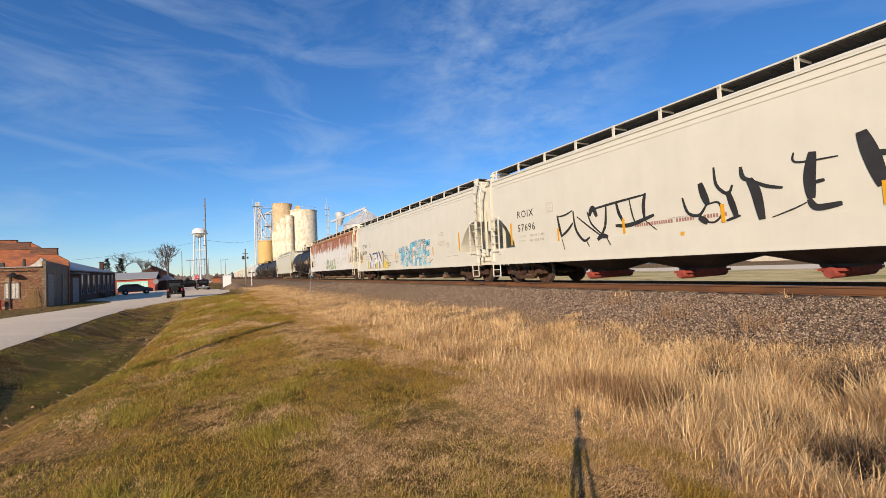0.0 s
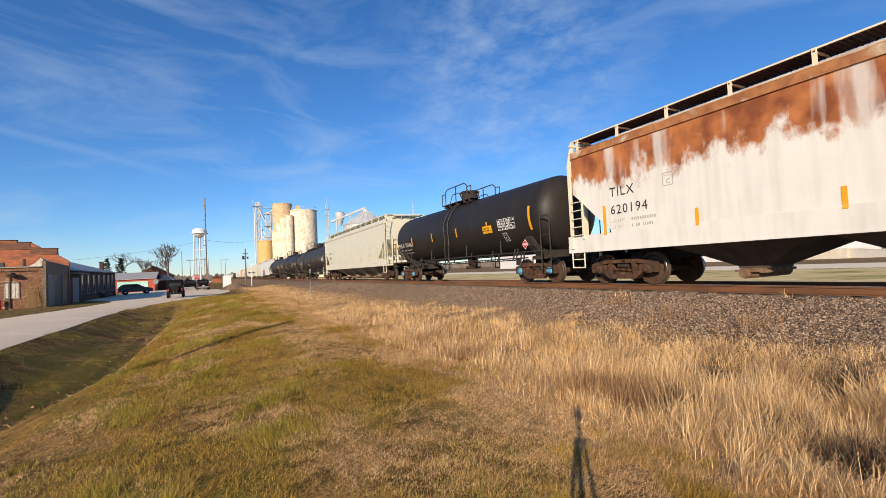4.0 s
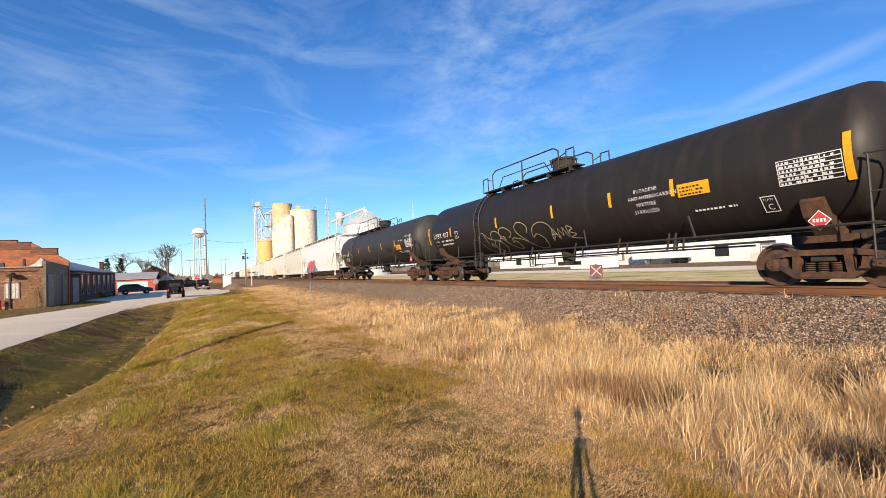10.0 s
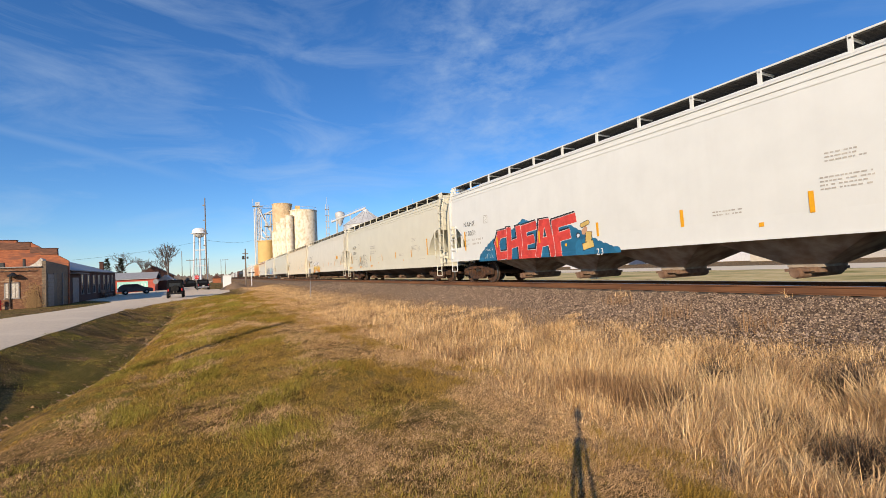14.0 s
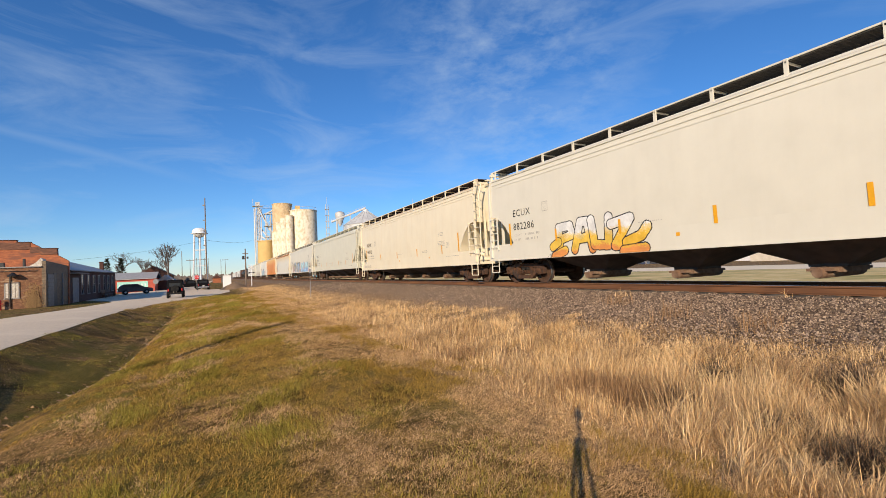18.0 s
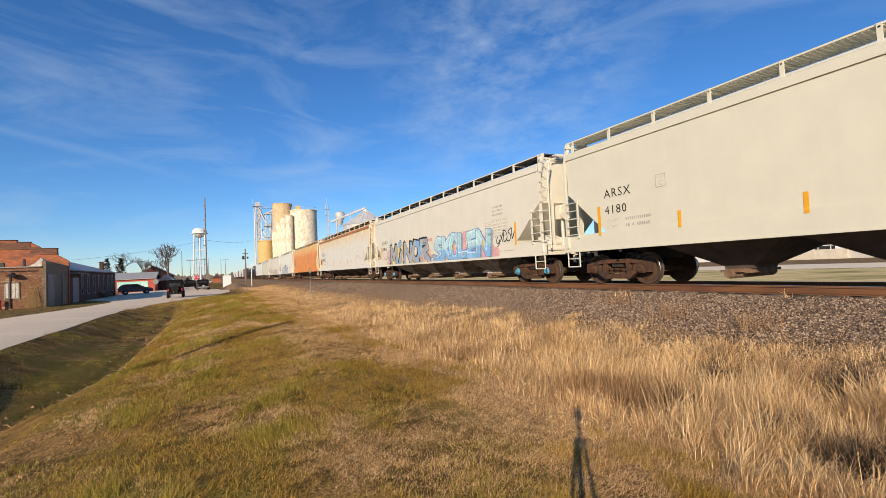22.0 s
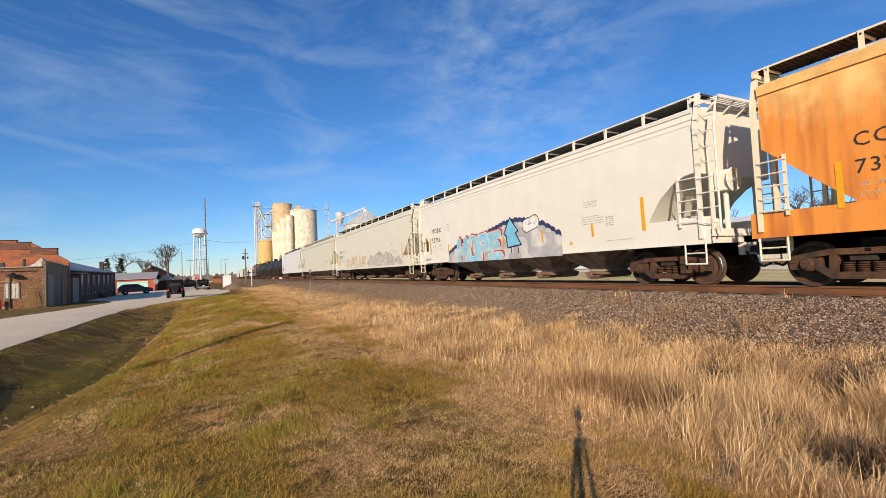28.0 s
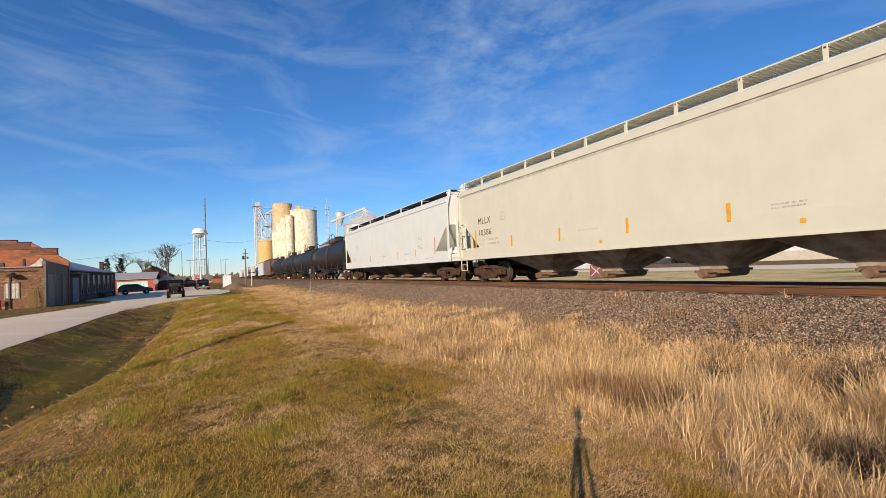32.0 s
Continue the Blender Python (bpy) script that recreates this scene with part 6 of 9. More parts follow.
    gold = [
        [(0.53, 0.47), (0.42, 0.93), (0.25, 0.9), (0.06, 0.8), (0.02, 0.62), (0.1, 0.4), (0.3, 0.18), (0.62, 0.04), (0.9, 0.08), (1.0, 0.16), (0.8, 0.25), (0.66, 0.36), (0.72, 0.46), (0.8, 0.4), (0.75, 0.33)],
        [(0.45, 0.93), (0.62, 0.75), (0.85, 0.62), (1.05, 0.58), (1.3, 0.55), (1.5, 0.35), (1.45, 0.18), (1.2, 0.06), (0.95, 0.2), (0.9, 0.4), (1.05, 0.52)],
        [(0.9, 0.6), (0.95, 0.85), (1.18, 0.95), (1.45, 0.85), (1.5, 0.65), (1.35, 0.5), (1.2, 0.5)], [(1.6, 0.65), (1.5, 0.8), (1.6, 1.0), (1.9, 1.02), (2.2, 0.85), (2.2, 0.7), (2.0, 0.6)],
        [(1.45, 0.62), (1.6, 0.6), (1.8, 0.4), (2.1, 0.17), (2.35, 0.15), (2.4, 0.3), (2.25, 0.45), (2.1, 0.4), (2.2, 0.55), (2.4, 0.55), (2.76, 0.45), (3.0, 0.3)],
        [(2.95, 0.4), (2.6, 0.7), (2.52, 0.95), (2.7, 1.12), (3.0, 1.08), (3.2, 0.9), (3.1, 0.7)], [(3.0, 0.3), (3.3, 0.1), (3.7, 0.12), (3.85, 0.4), (3.6, 0.6), (3.35, 0.5), (3.5, 0.85), (3.9, 1.0), (4.3, 0.85), (4.4, 0.5), (4.2, 0.3)]]
    gold = [[(x * 1.12, z) for x, z in l] for l in gold]
    gold += [[(x, z + 0.25) for x, z in l] for l in ([(4.75, 0.12), (4.95, 0.45), (5.08, 0.10)], [(4.78, 0.24), (5.06, 0.26)], [(5.12, 0.10), (5.22, 0.42), (5.34, 0.18), (5.46, 0.44), (5.54, 0.12)], [(5.62, 0.10), (5.66, 0.46), (5.88, 0.38), (5.68, 0.28), (5.95, 0.18), (5.64, 0.08), (6.2, 0.02)])]
    loops(c, gold, 0.021, "scrawl", (0.17, 0.145, 0.09))
    loops(c, gold, 0.010, "scrawl", (0.46, 0.39, 0.24))
    dab(c, along(c, [(1.9, 0.68), (1.98, 0.55)], 0.03, False), "scrawl", (0.62, 0.42, 0.22))
    spread(CARS[6], c, 4.3, 1.25, 0.034)
    # white wagon: red letters on a teal cloud, and a plain patch where a figure is painted
    TEAL = (0.015, 0.14, 0.26)
    c = canvas(9.0, 1.6, 7)
    dab(c, puffs(c, 0.3, 7.65, 0.0, [0.35, 0.75, 1.0, 1.15, 1.2, 1.5, 1.25, 1.3, 1.1, 1.0, 0.7, 0.4, 0.15], 0.2), "graffiti_cloud", TEAL)
    dab(c, (c["ink"] > 0) & (clouding(c, 0.5) > 0.62), "graffiti_cloud", (0.02, 0.18, 0.33))
    lettered(c, word(c, "CHEAF", 1.4, 5.9, 0.1, 1.12, 0.1, 0.04, 0.12), 0.155, [(0.60, 0.055, 0.04), (0.70, 0.07, 0.05), (0.66, 0.06, 0.045)], (0.82, 0.74, 0.70), 0.014, block=K, drop=(-0.07, 0.05), square=True)
    for grow_by, rgb in ((0.018, K), (0.0, (0.72, 0.50, 0.15))):
        dab(c, along(c, [(6.42, 0.26), (6.72, 0.32)], 0.10 + grow_by, True), "figure_patch", rgb)
        dab(c, along(c, [(6.60, 0.48), (6.62, 0.62)], 0.12 + grow_by, True), "figure_patch", rgb)
        dab(c, along(c, [(6.36, 0.93), (6.62, 1.0)], 0.06 + grow_by, False), "figure_patch", rgb)
    dab(c, along(c, [(6.42, 0.72), (6.50, 0.80)], 0.09, False), "figure_patch", (0.60, 0.34, 0.20))
    dab(c, along(c, [(6.16, 0.62), (6.17, 0.63)], 0.09, False), "figure_patch", K)
    dab(c, along(c, [(6.16, 0.62), (6.17, 0.63)], 0.06, False), "figure_patch", (0.7, 0.75, 0.8))
    handwriting(c, 0.6, 1.1, 0.42, 0.14, 62, WHITE, 0.010)
    handwriting(c, 0.55, 1.15, 0.12, 0.18, 63, WHITE, 0.012)
    spread(CARS[8], c, 7.0, 0.95)
    writing(CARS[8], "23", 0.28, 0.09999999999999999, 0.92, M_LWHITE, 0, 0.034)
    # cream wagon with a grey pencil-like tag
    c = canvas(3.2, 1.2, 8)
    loops(c, [[(u * 0.68, v * 1.05) for u, v in l] for l in [[(0.05, 0.15), (0.3, 0.7), (0.5, 0.1), (0.75, 0.8), (0.95, 0.2)], [(0.6, 0.75), (1.1, 0.95), (1.5, 0.8), (1.3, 0.2)], [(1.2, 0.1), (1.5, 0.9), (1.8, 0.3), (2.2, 0.95), (2.4, 0.3)], [(1.9, 0.85), (2.7, 1.02), (2.6, 0.5), (2.3, 0.4), (2.9, 0.1)], [(2.5, 0.9), (3.2, 0.95), (3.7, 0.75), (4.3, 0.62)], [(3.0, 0.1), (3.2, 0.7), (3.6, 0.2), (3.4, 0.05)], [(0.2, 0.3), (1.0, 0.4), (1.9, 0.3)], [(1.6, 0.05), (1.7, 0.6), (2.0, 0.1)], [(2.1, 0.0), (2.3, 0.75), (2.7, 0.2)], [(2.8, 0.7), (3.3, 0.6), (3.2, 0.0)]]], 0.009, "scrawl", (0.10, 0.10, 0.10))
    spread(CARS[9], c, 6.05, 1.0)
    # pale wagon: bubble letters from white to orange
    c = canvas(4.7, 1.4, 9)
    g = word(c, "PAUZ", 0.55, 3.7, 0.16, 1.05, -0.08, 0.08, 0.02)
    for l in [[[(0.3, 0.35), (0.6, 0.5)]], [[(0.35, 0.02), (0.9, 0.2)]], [[(3.4, 0.3), (3.9, 0.45), (4.1, 0.68)]], [[(3.3, 0.06), (4.0, 0.1)]]]:
        g.append(l)
    lettered(c, g, 0.14, [(0.82, 0.48, 0.05), (0.84, 0.54, 0.08)], K, 0.03, square=False, spots=0.6)
    fillings = [k for k, q in enumerate(c["tins"]) if q and q[0] == "graffiti_fill"]
    body = np.isin(c["ink"], fillings)
    z = c["Z"] + (clouding(c, 0.3) - 0.5) * 0.2 + (c["rng"].random(c["X"].shape) - 0.5) * 0.12
    dab(c, body & (z > 0.74), "graffiti_fill", WHITE)
    dab(c, body & (z > 0.62) & (z <= 0.74), "graffiti_fill", (0.82, 0.64, 0.30))
    dab(c, body & (z < 0.26), "graffiti_fill", (0.78, 0.30, 0.08))
    handwriting(c, 0.02, 0.3, 0.02, 0.1, 71, K)
    spread(CARS[10], c, 5.95, 0.93)
    # cream wagon: grey and blue letters, then large light blue ones over pink
    BLUE = (0.24, 0.46, 0.72)
    c = canvas(7.9, 1.75, 10)
    dab(c, puffs(c, 1.2, 7.2, 0.0, [1.0, 1.15, 1.3, 1.45, 1.4, 1.35, 0.9], 0.22) & (clouding(c, 0.25) > 0.42) & (c["X"] > 1.0), "graffiti_cloud", (0.78, 0.60, 0.22))
    dab(c, puffs(c, 6.6, 8.2, 0.0, [0.9, 1.2, 1.3, 1.2], 0.25) & (clouding(c, 0.4) > 0.25), "graffiti_cloud", (0.76, 0.42, 0.38))
    dab(c, along(c, [(0.8, 0.2), (0.9, 0.7)], 0.3, False) & (clouding(c, 0.2) > 0.3), "graffiti_cloud", (0.76, 0.50, 0.45))
    g = word(c, "MINOR", 1.35, 7.45, 0.08, 1.05, 0.12, 0.05, 0.1)
    lettered(c, g, 0.17, [(0.38, 0.40, 0.41), (0.42, 0.44, 0.44), (0.40, 0.42, 0.43), (0.42, 0.44, 0.44), BLUE], K, 0.03, block=K, drop=(-0.10, 0.08))
    dab(c, along(c, [(3.0, 1.2), (3.2, 1.3)], 0.2, False), "graffiti_outline", K)
    dab(c, along(c, [(3.0, 1.2), (3.2, 1.3)], 0.17, False), "graffiti_fill", BLUE)
    for x, q in ((2.0, 0.15), (3.4, 0.25), (4.4, 0.2), (6.4, 0.35)):
        dab(c, within(c, [(x, q), (x + 0.35, q - 0.1), (x + 0.2, q + 0.15)]), "graffiti_fill", (0.76, 0.36, 0.26))
    for k, (x, q, h) in enumerate(((0.05, 0.35, 0.2), (7.5, 0.1, 0.10), (7.6, 0.1, 0.10))):
        handwriting(c, x, x + (1.2, 0.2, 0.1)[k], q, h, 73 + k, K, 0.012)
    handwriting(c, 1.0, 1.5, 0.05, 0.14, 79, K, 0.012)
    spread(CARS[13], c, 7.55, 1.12)
    writing(CARS[13], "213..", 0.26, 0.9, 2.05, M_BLACK, 0, 0.034)
    writing(CARS[13], "20", 0.28, -0.12, 1.3, M_BLACK, 0, 0.034)
    c = canvas(7.6, 1.85, 11)
    dab(c, puffs(c, 0.2, 6.1, 0.0, [0.9, 1.2, 1.3, 1.3, 1.3, 0.9, 0.4], 0.2) & (clouding(c, 0.5) > 0.35), "graffiti_cloud", (0.76, 0.40, 0.38))
    g = word(c, "SKOLEN", 0.25, 5.55, 0.05, 1.12, 0.02, 0.09, -0.05)
    lettered(c, g, 0.19, [(0.42, 0.68, 0.72), (0.46, 0.70, 0.74)], (0.04, 0.12, 0.34), 0.025, rim=(0.34, 0.42, 0.48), rim_w=0.0, block=(0.30, 0.36, 0.42), drop=(0.12, -0.07), shine=(0.74, 0.86, 0.9), low=(0.26, 0.50, 0.76), low_z=0.45)
    handwriting(c, 0.15, 0.75, 0.08, 0.18, 81, K, 0.012)
    writing(CARS[13], "2020", 0.17, -5.80, 2.02, M_BLACK, 0, 0.034)
    writing(CARS[13], "SB", 0.2, -2.3, 1.3, M_BLACK, 0, 0.034)
    spread(CARS[13], c, -0.4, 1.12)
    c = canvas(1.4, 0.8, 12)
    loops(c, [[(0.12, 0.42), (0.02, 0.25), (0.15, 0.15), (0.26, 0.30), (0.22, 0.12), (0.10, 0.02)], [(0.30, 0.22), (0.52, 0.55)], [(0.32, 0.50), (0.50, 0.20)], [(0.55, 0.65), (0.58, 0.22), (0.80, 0.35), (0.72, 0.62), (0.52, 0.66)], [(1.10, 0.72), (0.88, 0.58), (1.05, 0.42), (0.95, 0.22), (0.78, 0.24)], [(1.12, 0.70), (1.15, 0.30), (1.30, 0.55)]], 0.022, "scrawl", K)
    spread(CARS[13], c, -6.5, 1.48)
    # white wagon: light blue letters with red shadow on a grey cloud, and a plain arrow
    c = canvas(8.6, 1.8, 13)
    bank = puffs(c, 0.35, 8.2, 0.0, [0.55, 0.85, 1.05, 1.1, 1.15, 1.3, 1.45, 1.5, 1.4, 1.2, 0.8], 0.2)
    tall = np.zeros(bank.shape, bool)
    tall[7:, :] = bank[:-7, :]
    dab(c, (bank | tall) & (clouding(c, 0.3) > 0.12), "graffiti_outline", (0.035, 0.045, 0.13))
    small = bank.copy()
    small[:-5, :] &= bank[5:, :]
    dab(c, small, "graffiti_cloud", (0.46, 0.46, 0.45))
    dab(c, small & (clouding(c, 0.4) > 0.5), "graffiti_cloud", (0.62, 0.61, 0.58))
    g = word(c, "HOPE", 1.15, 4.75, 0.06, 0.98, 0.1, 0.05, 0.1)
    lettered(c, g, 0.165, [(0.24, 0.55, 0.70), (0.30, 0.62, 0.76), (0.46, 0.62, 0.66)], (0.70, 0.72, 0.74), 0.016, rim=(0.75, 0.74, 0.72), rim_w=0.015, block=(0.55, 0.08, 0.07), drop=(0.13, 0.07), square=False)
    arrow = [(5.22, 0.45), (5.18, 0.9), (5.02, 1.02), (5.48, 1.62), (5.98, 1.05), (5.8, 1.0), (6.12, 0.52)]
    edge = np.zeros(bank.shape, bool)
    for a, b in zip(arrow, arrow[1:] + arrow[:1]):
        edge |= along(c, [a, b], 0.03, False)
    dab(c, edge, "graffiti_outline", K)
    dab(c, within(c, arrow) & ~edge, "figure_patch", (0.20, 0.58, 0.80))
    for x in (5.45, 5.9):
        dab(c, along(c, [(x, 0.42), (x + 0.03, 0.18)], 0.03, False), "graffiti_outline", K)
        dab(c, along(c, [(x - 0.1, 0.1), (x + 0.12, 0.12)], 0.11, False), "figure_patch", (0.42, 0.42, 0.42))
    dab(c, along(c, [(6.5, 1.2), (7.0, 1.3)], 0.26, False), "graffiti_outline", K)
    dab(c, along(c, [(6.5, 1.2), (7.0, 1.3)], 0.23, False), "figure_patch", WHITE)
    handwriting(c, 6.45, 7.05, 1.22, 0.12, 85, K)
    spread(CARS[16], c, 4.95, 0.97)
    writing(CARS[16], "REZNOK", 0.16, 7.65, 1.18, M_BLACK, 0, 0.034)
    # cream wagon: tan and white sketched letters, then grey pencil-like folds
    c = canvas(6.6, 1.1, 14)
    g = word(c, "SNACUSE", 0.35, 6.1, 0.08, 0.76, 0.02, 0.12, -0.1)
    lettered(c, g, 0.125, [(0.72, 0.65, 0.52), (0.70, 0.55, 0.30), (0.74, 0.69, 0.60), (0.66, 0.46, 0.20), (0.74, 0.70, 0.62)], (0.30, 0.27, 0.23), 0.012, square=False, spots=0.4)
    scratch(c, 50, 0.35, (0.36, 0.35, 0.33), 0.006, c["ink"] > 0)
    handwriting(c, 3.1, 3.6, 0.88, 0.12, 86, (0.2, 0.2, 0.2))
    spread(CARS[17], c, 6.0, 1.1)
    c = canvas(8.2, 1.25, 15)
    folds = puffs(c, 0.3, 7.6, 0.0, [0.4, 0.9, 0.75, 0.95, 1.05, 0.8, 1.0, 0.85, 0.5, 0.6, 0.3], 0.16)
    dab(c, folds & (clouding(c, 0.2) > 0.42), "graffiti_cloud", (0.60, 0.55, 0.46))
    dab(c, folds & (clouding(c, 0.25) > 0.66), "graffiti_cloud", (0.46, 0.43, 0.37))
    for rgb, n, size, r in (((0.34, 0.33, 0.29), 260, 0.7, 0.008), ((0.22, 0.22, 0.20), 130, 0.5, 0.006), ((0.78, 0.75, 0.68), 160, 0.6, 0.010), ((0.48, 0.46, 0.40), 160, 0.6, 0.008), ((0.74, 0.76, 0.80), 40, 0.6, 0.010)):
        scratch(c, n, size, rgb, r, folds)
    spread(CARS[17], c, -0.4, 1.1)


graffiti()
# ---- the town side ----
M_BRICK_R = mat("red_brick", (0.46, 0.15, 0.06), (0.25, 0.08, 0.04), 0.9, 0, 2.5, 0.4, 14, (1, 1, 4), c=(0.22, 0.085, 0.05), cscale=0.45, clo=0.52, chi=0.62)
M_BRICK_B = mat("brown_brick", (0.27, 0.125, 0.062), (0.10, 0.045, 0.026), 0.9, 0, 3, 0.4, 14, (1, 1, 4), c=(0.40, 0.27, 0.16), cscale=0.9, clo=0.55, chi=0.68)
M_BRICK_C = mat("weathered_corbel_brick", (0.20, 0.085, 0.05), (0.10, 0.05, 0.032), 0.9, 0, 3, 0.4, 14, (1, 1, 4), c=(0.30, 0.13, 0.07), cscale=0.8)
M_BRICK_G = mat("grey_painted_brick", (0.24, 0.18, 0.12), (0.11, 0.08, 0.055), 0.9, 0, 3, 0.4, 14, (1, 1, 4), c=(0.16, 0.11, 0.07), cscale=0.7)
# dark red brick, deepened further to carry the long wall's shade
M_BRICK_D = mat("dark_brick_with_shade", (0.10, 0.040, 0.026), (0.06, 0.026, 0.018), 0.9, 0, 6, 0.3, 14, (1, 1, 3))
M_TIN = mat("grey_metal_roof", (0.44, 0.43, 0.41), (0.30, 0.29, 0.28), 0.6, 0.1, 2, 0.1, 8, (1, 6, 1))
M_DOORG = mat("grey_door", (0.24, 0.23, 0.21), (0.17, 0.165, 0.155), 0.7, 0, 4)
M_WOODW = mat("flaking_white_boards", (0.66, 0.62, 0.54), (0.40, 0.34, 0.27), 0.85, 0, 8)
M_DARK = mat("dark_opening", (0.015, 0.014, 0.014), (0.025, 0.022, 0.02), 0.5)
M_TRIM = mat("grey_trim", (0.30, 0.28, 0.26), (0.22, 0.2, 0.19), 0.8)
M_SHEDR = mat("red_shed_wall", (0.50, 0.10, 0.06), (0.38, 0.075, 0.05), 0.8, 0, 2)
M_TEAL = mat("teal_panel", (0.28, 0.60, 0.50), (0.40, 0.70, 0.60), 0.7, 0, 1.2)
M_VINE = mat("dry_vine", (0.36, 0.22, 0.10), (0.24, 0.14, 0.06), 0.95, 0, 12)
M_GLASS = mat("dark_glass", (0.02, 0.024, 0.028), (0.03, 0.034, 0.04), 0.08, 0, 2)


def brick_building():
    b = thing("brick_workshop", "old red brick workshop with stepped parapet and metal roof", "building", (-15.25, 56.5, -1.25), "")
    # all parts stand from a metre below the ground line
    made("front_wing", lambda bm: box(bm, -14.0, -0.3, 0.0, 7.0, -0.3, 3.95), M_BRICK_B, b, "brown brick front with patched mortar")
    made("side_wall", lambda bm: prism(bm, [(0.0, -0.3), (7.0, -0.3), (7.0, 4.25), (0.3, 4.55), (0.0, 4.55)], -0.3, 0.02, "yz"), M_BRICK_G, b, "grey painted brick side")
    made("flat_roof", lambda bm: box(bm, -14.1, -0.3, -0.15, 6.95, 3.95, 4.05), M_TRIM, b, "flat roof with a pale edge")
    made("stepped_parapet", lambda bm: prism(bm, [(0.1, -0.3), (0.1, 4.8), (-0.85, 5.45), (-0.9, 6.2), (-2.3, 6.2), (-2.35, 6.4), (-3.15, 6.9), (-4.3, 6.92), (-4.3, 7.15), (-7.0, 7.15), (-7.0, 6.9), (-8.3, 6.9), (-9.0, 6.4), (-9.1, 6.2), (-10.6, 6.2), (-10.6, 5.4), (-11.6, 4.8), (-11.6, -0.3)], 7.0, 7.4), M_BRICK_R, b, "bright red brick gable stepped at the top")
    made("coping", lambda bm: (box(bm, -2.3, -0.88, 6.9, 7.5, 6.2, 6.27), box(bm, -4.3, -3.15, 6.9, 7.5, 6.92, 6.99), box(bm, -7.0, -4.3, 6.9, 7.5, 7.15, 7.22)), M_BRICK_D, b)
    made("corbel_band", lambda bm: (box(bm, -2.3, -0.9, 6.93, 7.0, 5.55, 6.2), box(bm, -3.2, -2.3, 6.93, 7.0, 5.75, 6.40), box(bm, -7.0, -3.2, 6.93, 7.0, 6.15, 6.9)), M_BRICK_C, b, "weathered brown corbel courses under the coping")
    made("roof_clutter", lambda bm: (box(bm, -13.0, -3.0, -0.1, 0.1, 4.05, 4.22), box(bm, -3.6, -3.2, 0.3, 0.7, 4.05, 4.5), box(bm, -5.2, -4.6, 0.5, 1.1, 4.05, 4.35)), M_DARK, b, "dark tar edge and vents on the roof")
    made("conduit", lambda bm: (rod(bm, (-2.62, -0.1, 0.1), (-2.62, -0.1, 3.2), 0.05), rod(bm, (-0.55, -0.08, 3.6), (-13.0, -0.08, 3.72), 0.03)), M_DARK, b)
    made("long_wall", lambda bm: box(bm, -11.5, 0.0, 7.4, 32.5, -0.3, 3.78), M_BRICK_D, b, "red brick wall with its shade put into the dark colour")
    made("roof", lambda bm: (lambda v: [bm.faces.new([v[i] for i in q]) for q in ((0, 1, 4, 3), (2, 5, 4, 1), (3, 4, 5), (0, 3, 5, 2), (0, 2, 1))])([bm.verts.new(q) for q in ((0.25, 7.4, 3.75), (-5.75, 7.4, 6.3), (-11.75, 7.4, 3.75), (0.25, 32.8, 3.75), (-5.75, 27.0, 5.9), (-11.75, 32.8, 3.75))]), M_TIN, b, "grey metal roof")
    made("fascia", lambda bm: box(bm, 0.2, 0.28, 7.4, 32.8, 3.66, 3.78), M_TRIM, b)
    made("chimney", lambda bm: (box(bm, -1.6, -1.1, 30.0, 30.5, 3.7, 5.4), box(bm, -1.65, -1.05, 29.95, 30.55, 5.4, 5.5)), M_BRICK_D, b, "narrow dark brick chimney")
    made("dark_doorway", lambda bm: box(bm, 0.02, 0.06, 2.1, 3.2, 0.0, 3.35), M_DARK, b, "dark gap beside the door")
    made("garage_door", lambda bm: [box(bm, 0.02, 0.09, 0.35, 2.08, 0.05 + i * 0.4, 0.42 + i * 0.4) for i in range(8)], M_DOORG, b, "grey panelled garage door")
    made("side_opening", lambda bm: box(bm, 0.015, 0.05, 5.2, 6.4, 0.9, 2.7), M_DARK, b)
    made("drain_pipe", lambda bm: rod(bm, (0.08, 4.9, 0), (0.08, 4.9, 3.4), 0.06), M_TRIM, b)
    w = made("front_window", lambda bm: [box(bm, -2.95 + i * 0.24, -2.75 + i * 0.24, -0.06, 0.0, 1.1, 2.45) for i in range(4)], M_WOODW, b, "window boarded with flaking white boards")
    made("window_frame", lambda bm: (box(bm, -3.05, -2.97, -0.08, 0.02, 1.02, 2.53), box(bm, -2.02, -1.94, -0.08, 0.02, 1.02, 2.53), box(bm, -3.05, -1.94, -0.08, 0.02, 2.47, 2.55), box(bm, -3.1, -1.9, -0.1, 0.02, 0.98, 1.06)), M_TRIM, w)
    made("lamp_bracket", lambda bm: (lathe(bm, [(0.05, 3.5), (0.42, 3.2), (0.40, 3.12), (0.05, 3.05)], (-2.3, -0.45, 0), "z", 12), rod(bm, (-2.3, -0.45, 3.1), (-2.3, -0.02, 3.0), 0.04)), M_DARK, b)
    made("vent_pipe", lambda bm: (rod(bm, (-2.2, 2.0, 4.0), (-2.2, 2.0, 4.9), 0.12), rod(bm, (-1.1, 3.0, 4.0), (-1.1, 3.0, 4.5), 0.1)), M_DARK, b)
    made("roof_tarp", lambda bm: prism(bm, [(-1.5, 4.05), (-1.0, 4.35), (-0.55, 4.85), (-0.40, 4.75), (-0.35, 4.05)], 0.6, 1.6), M_WOODW, b, "crumpled white roofing sheet")
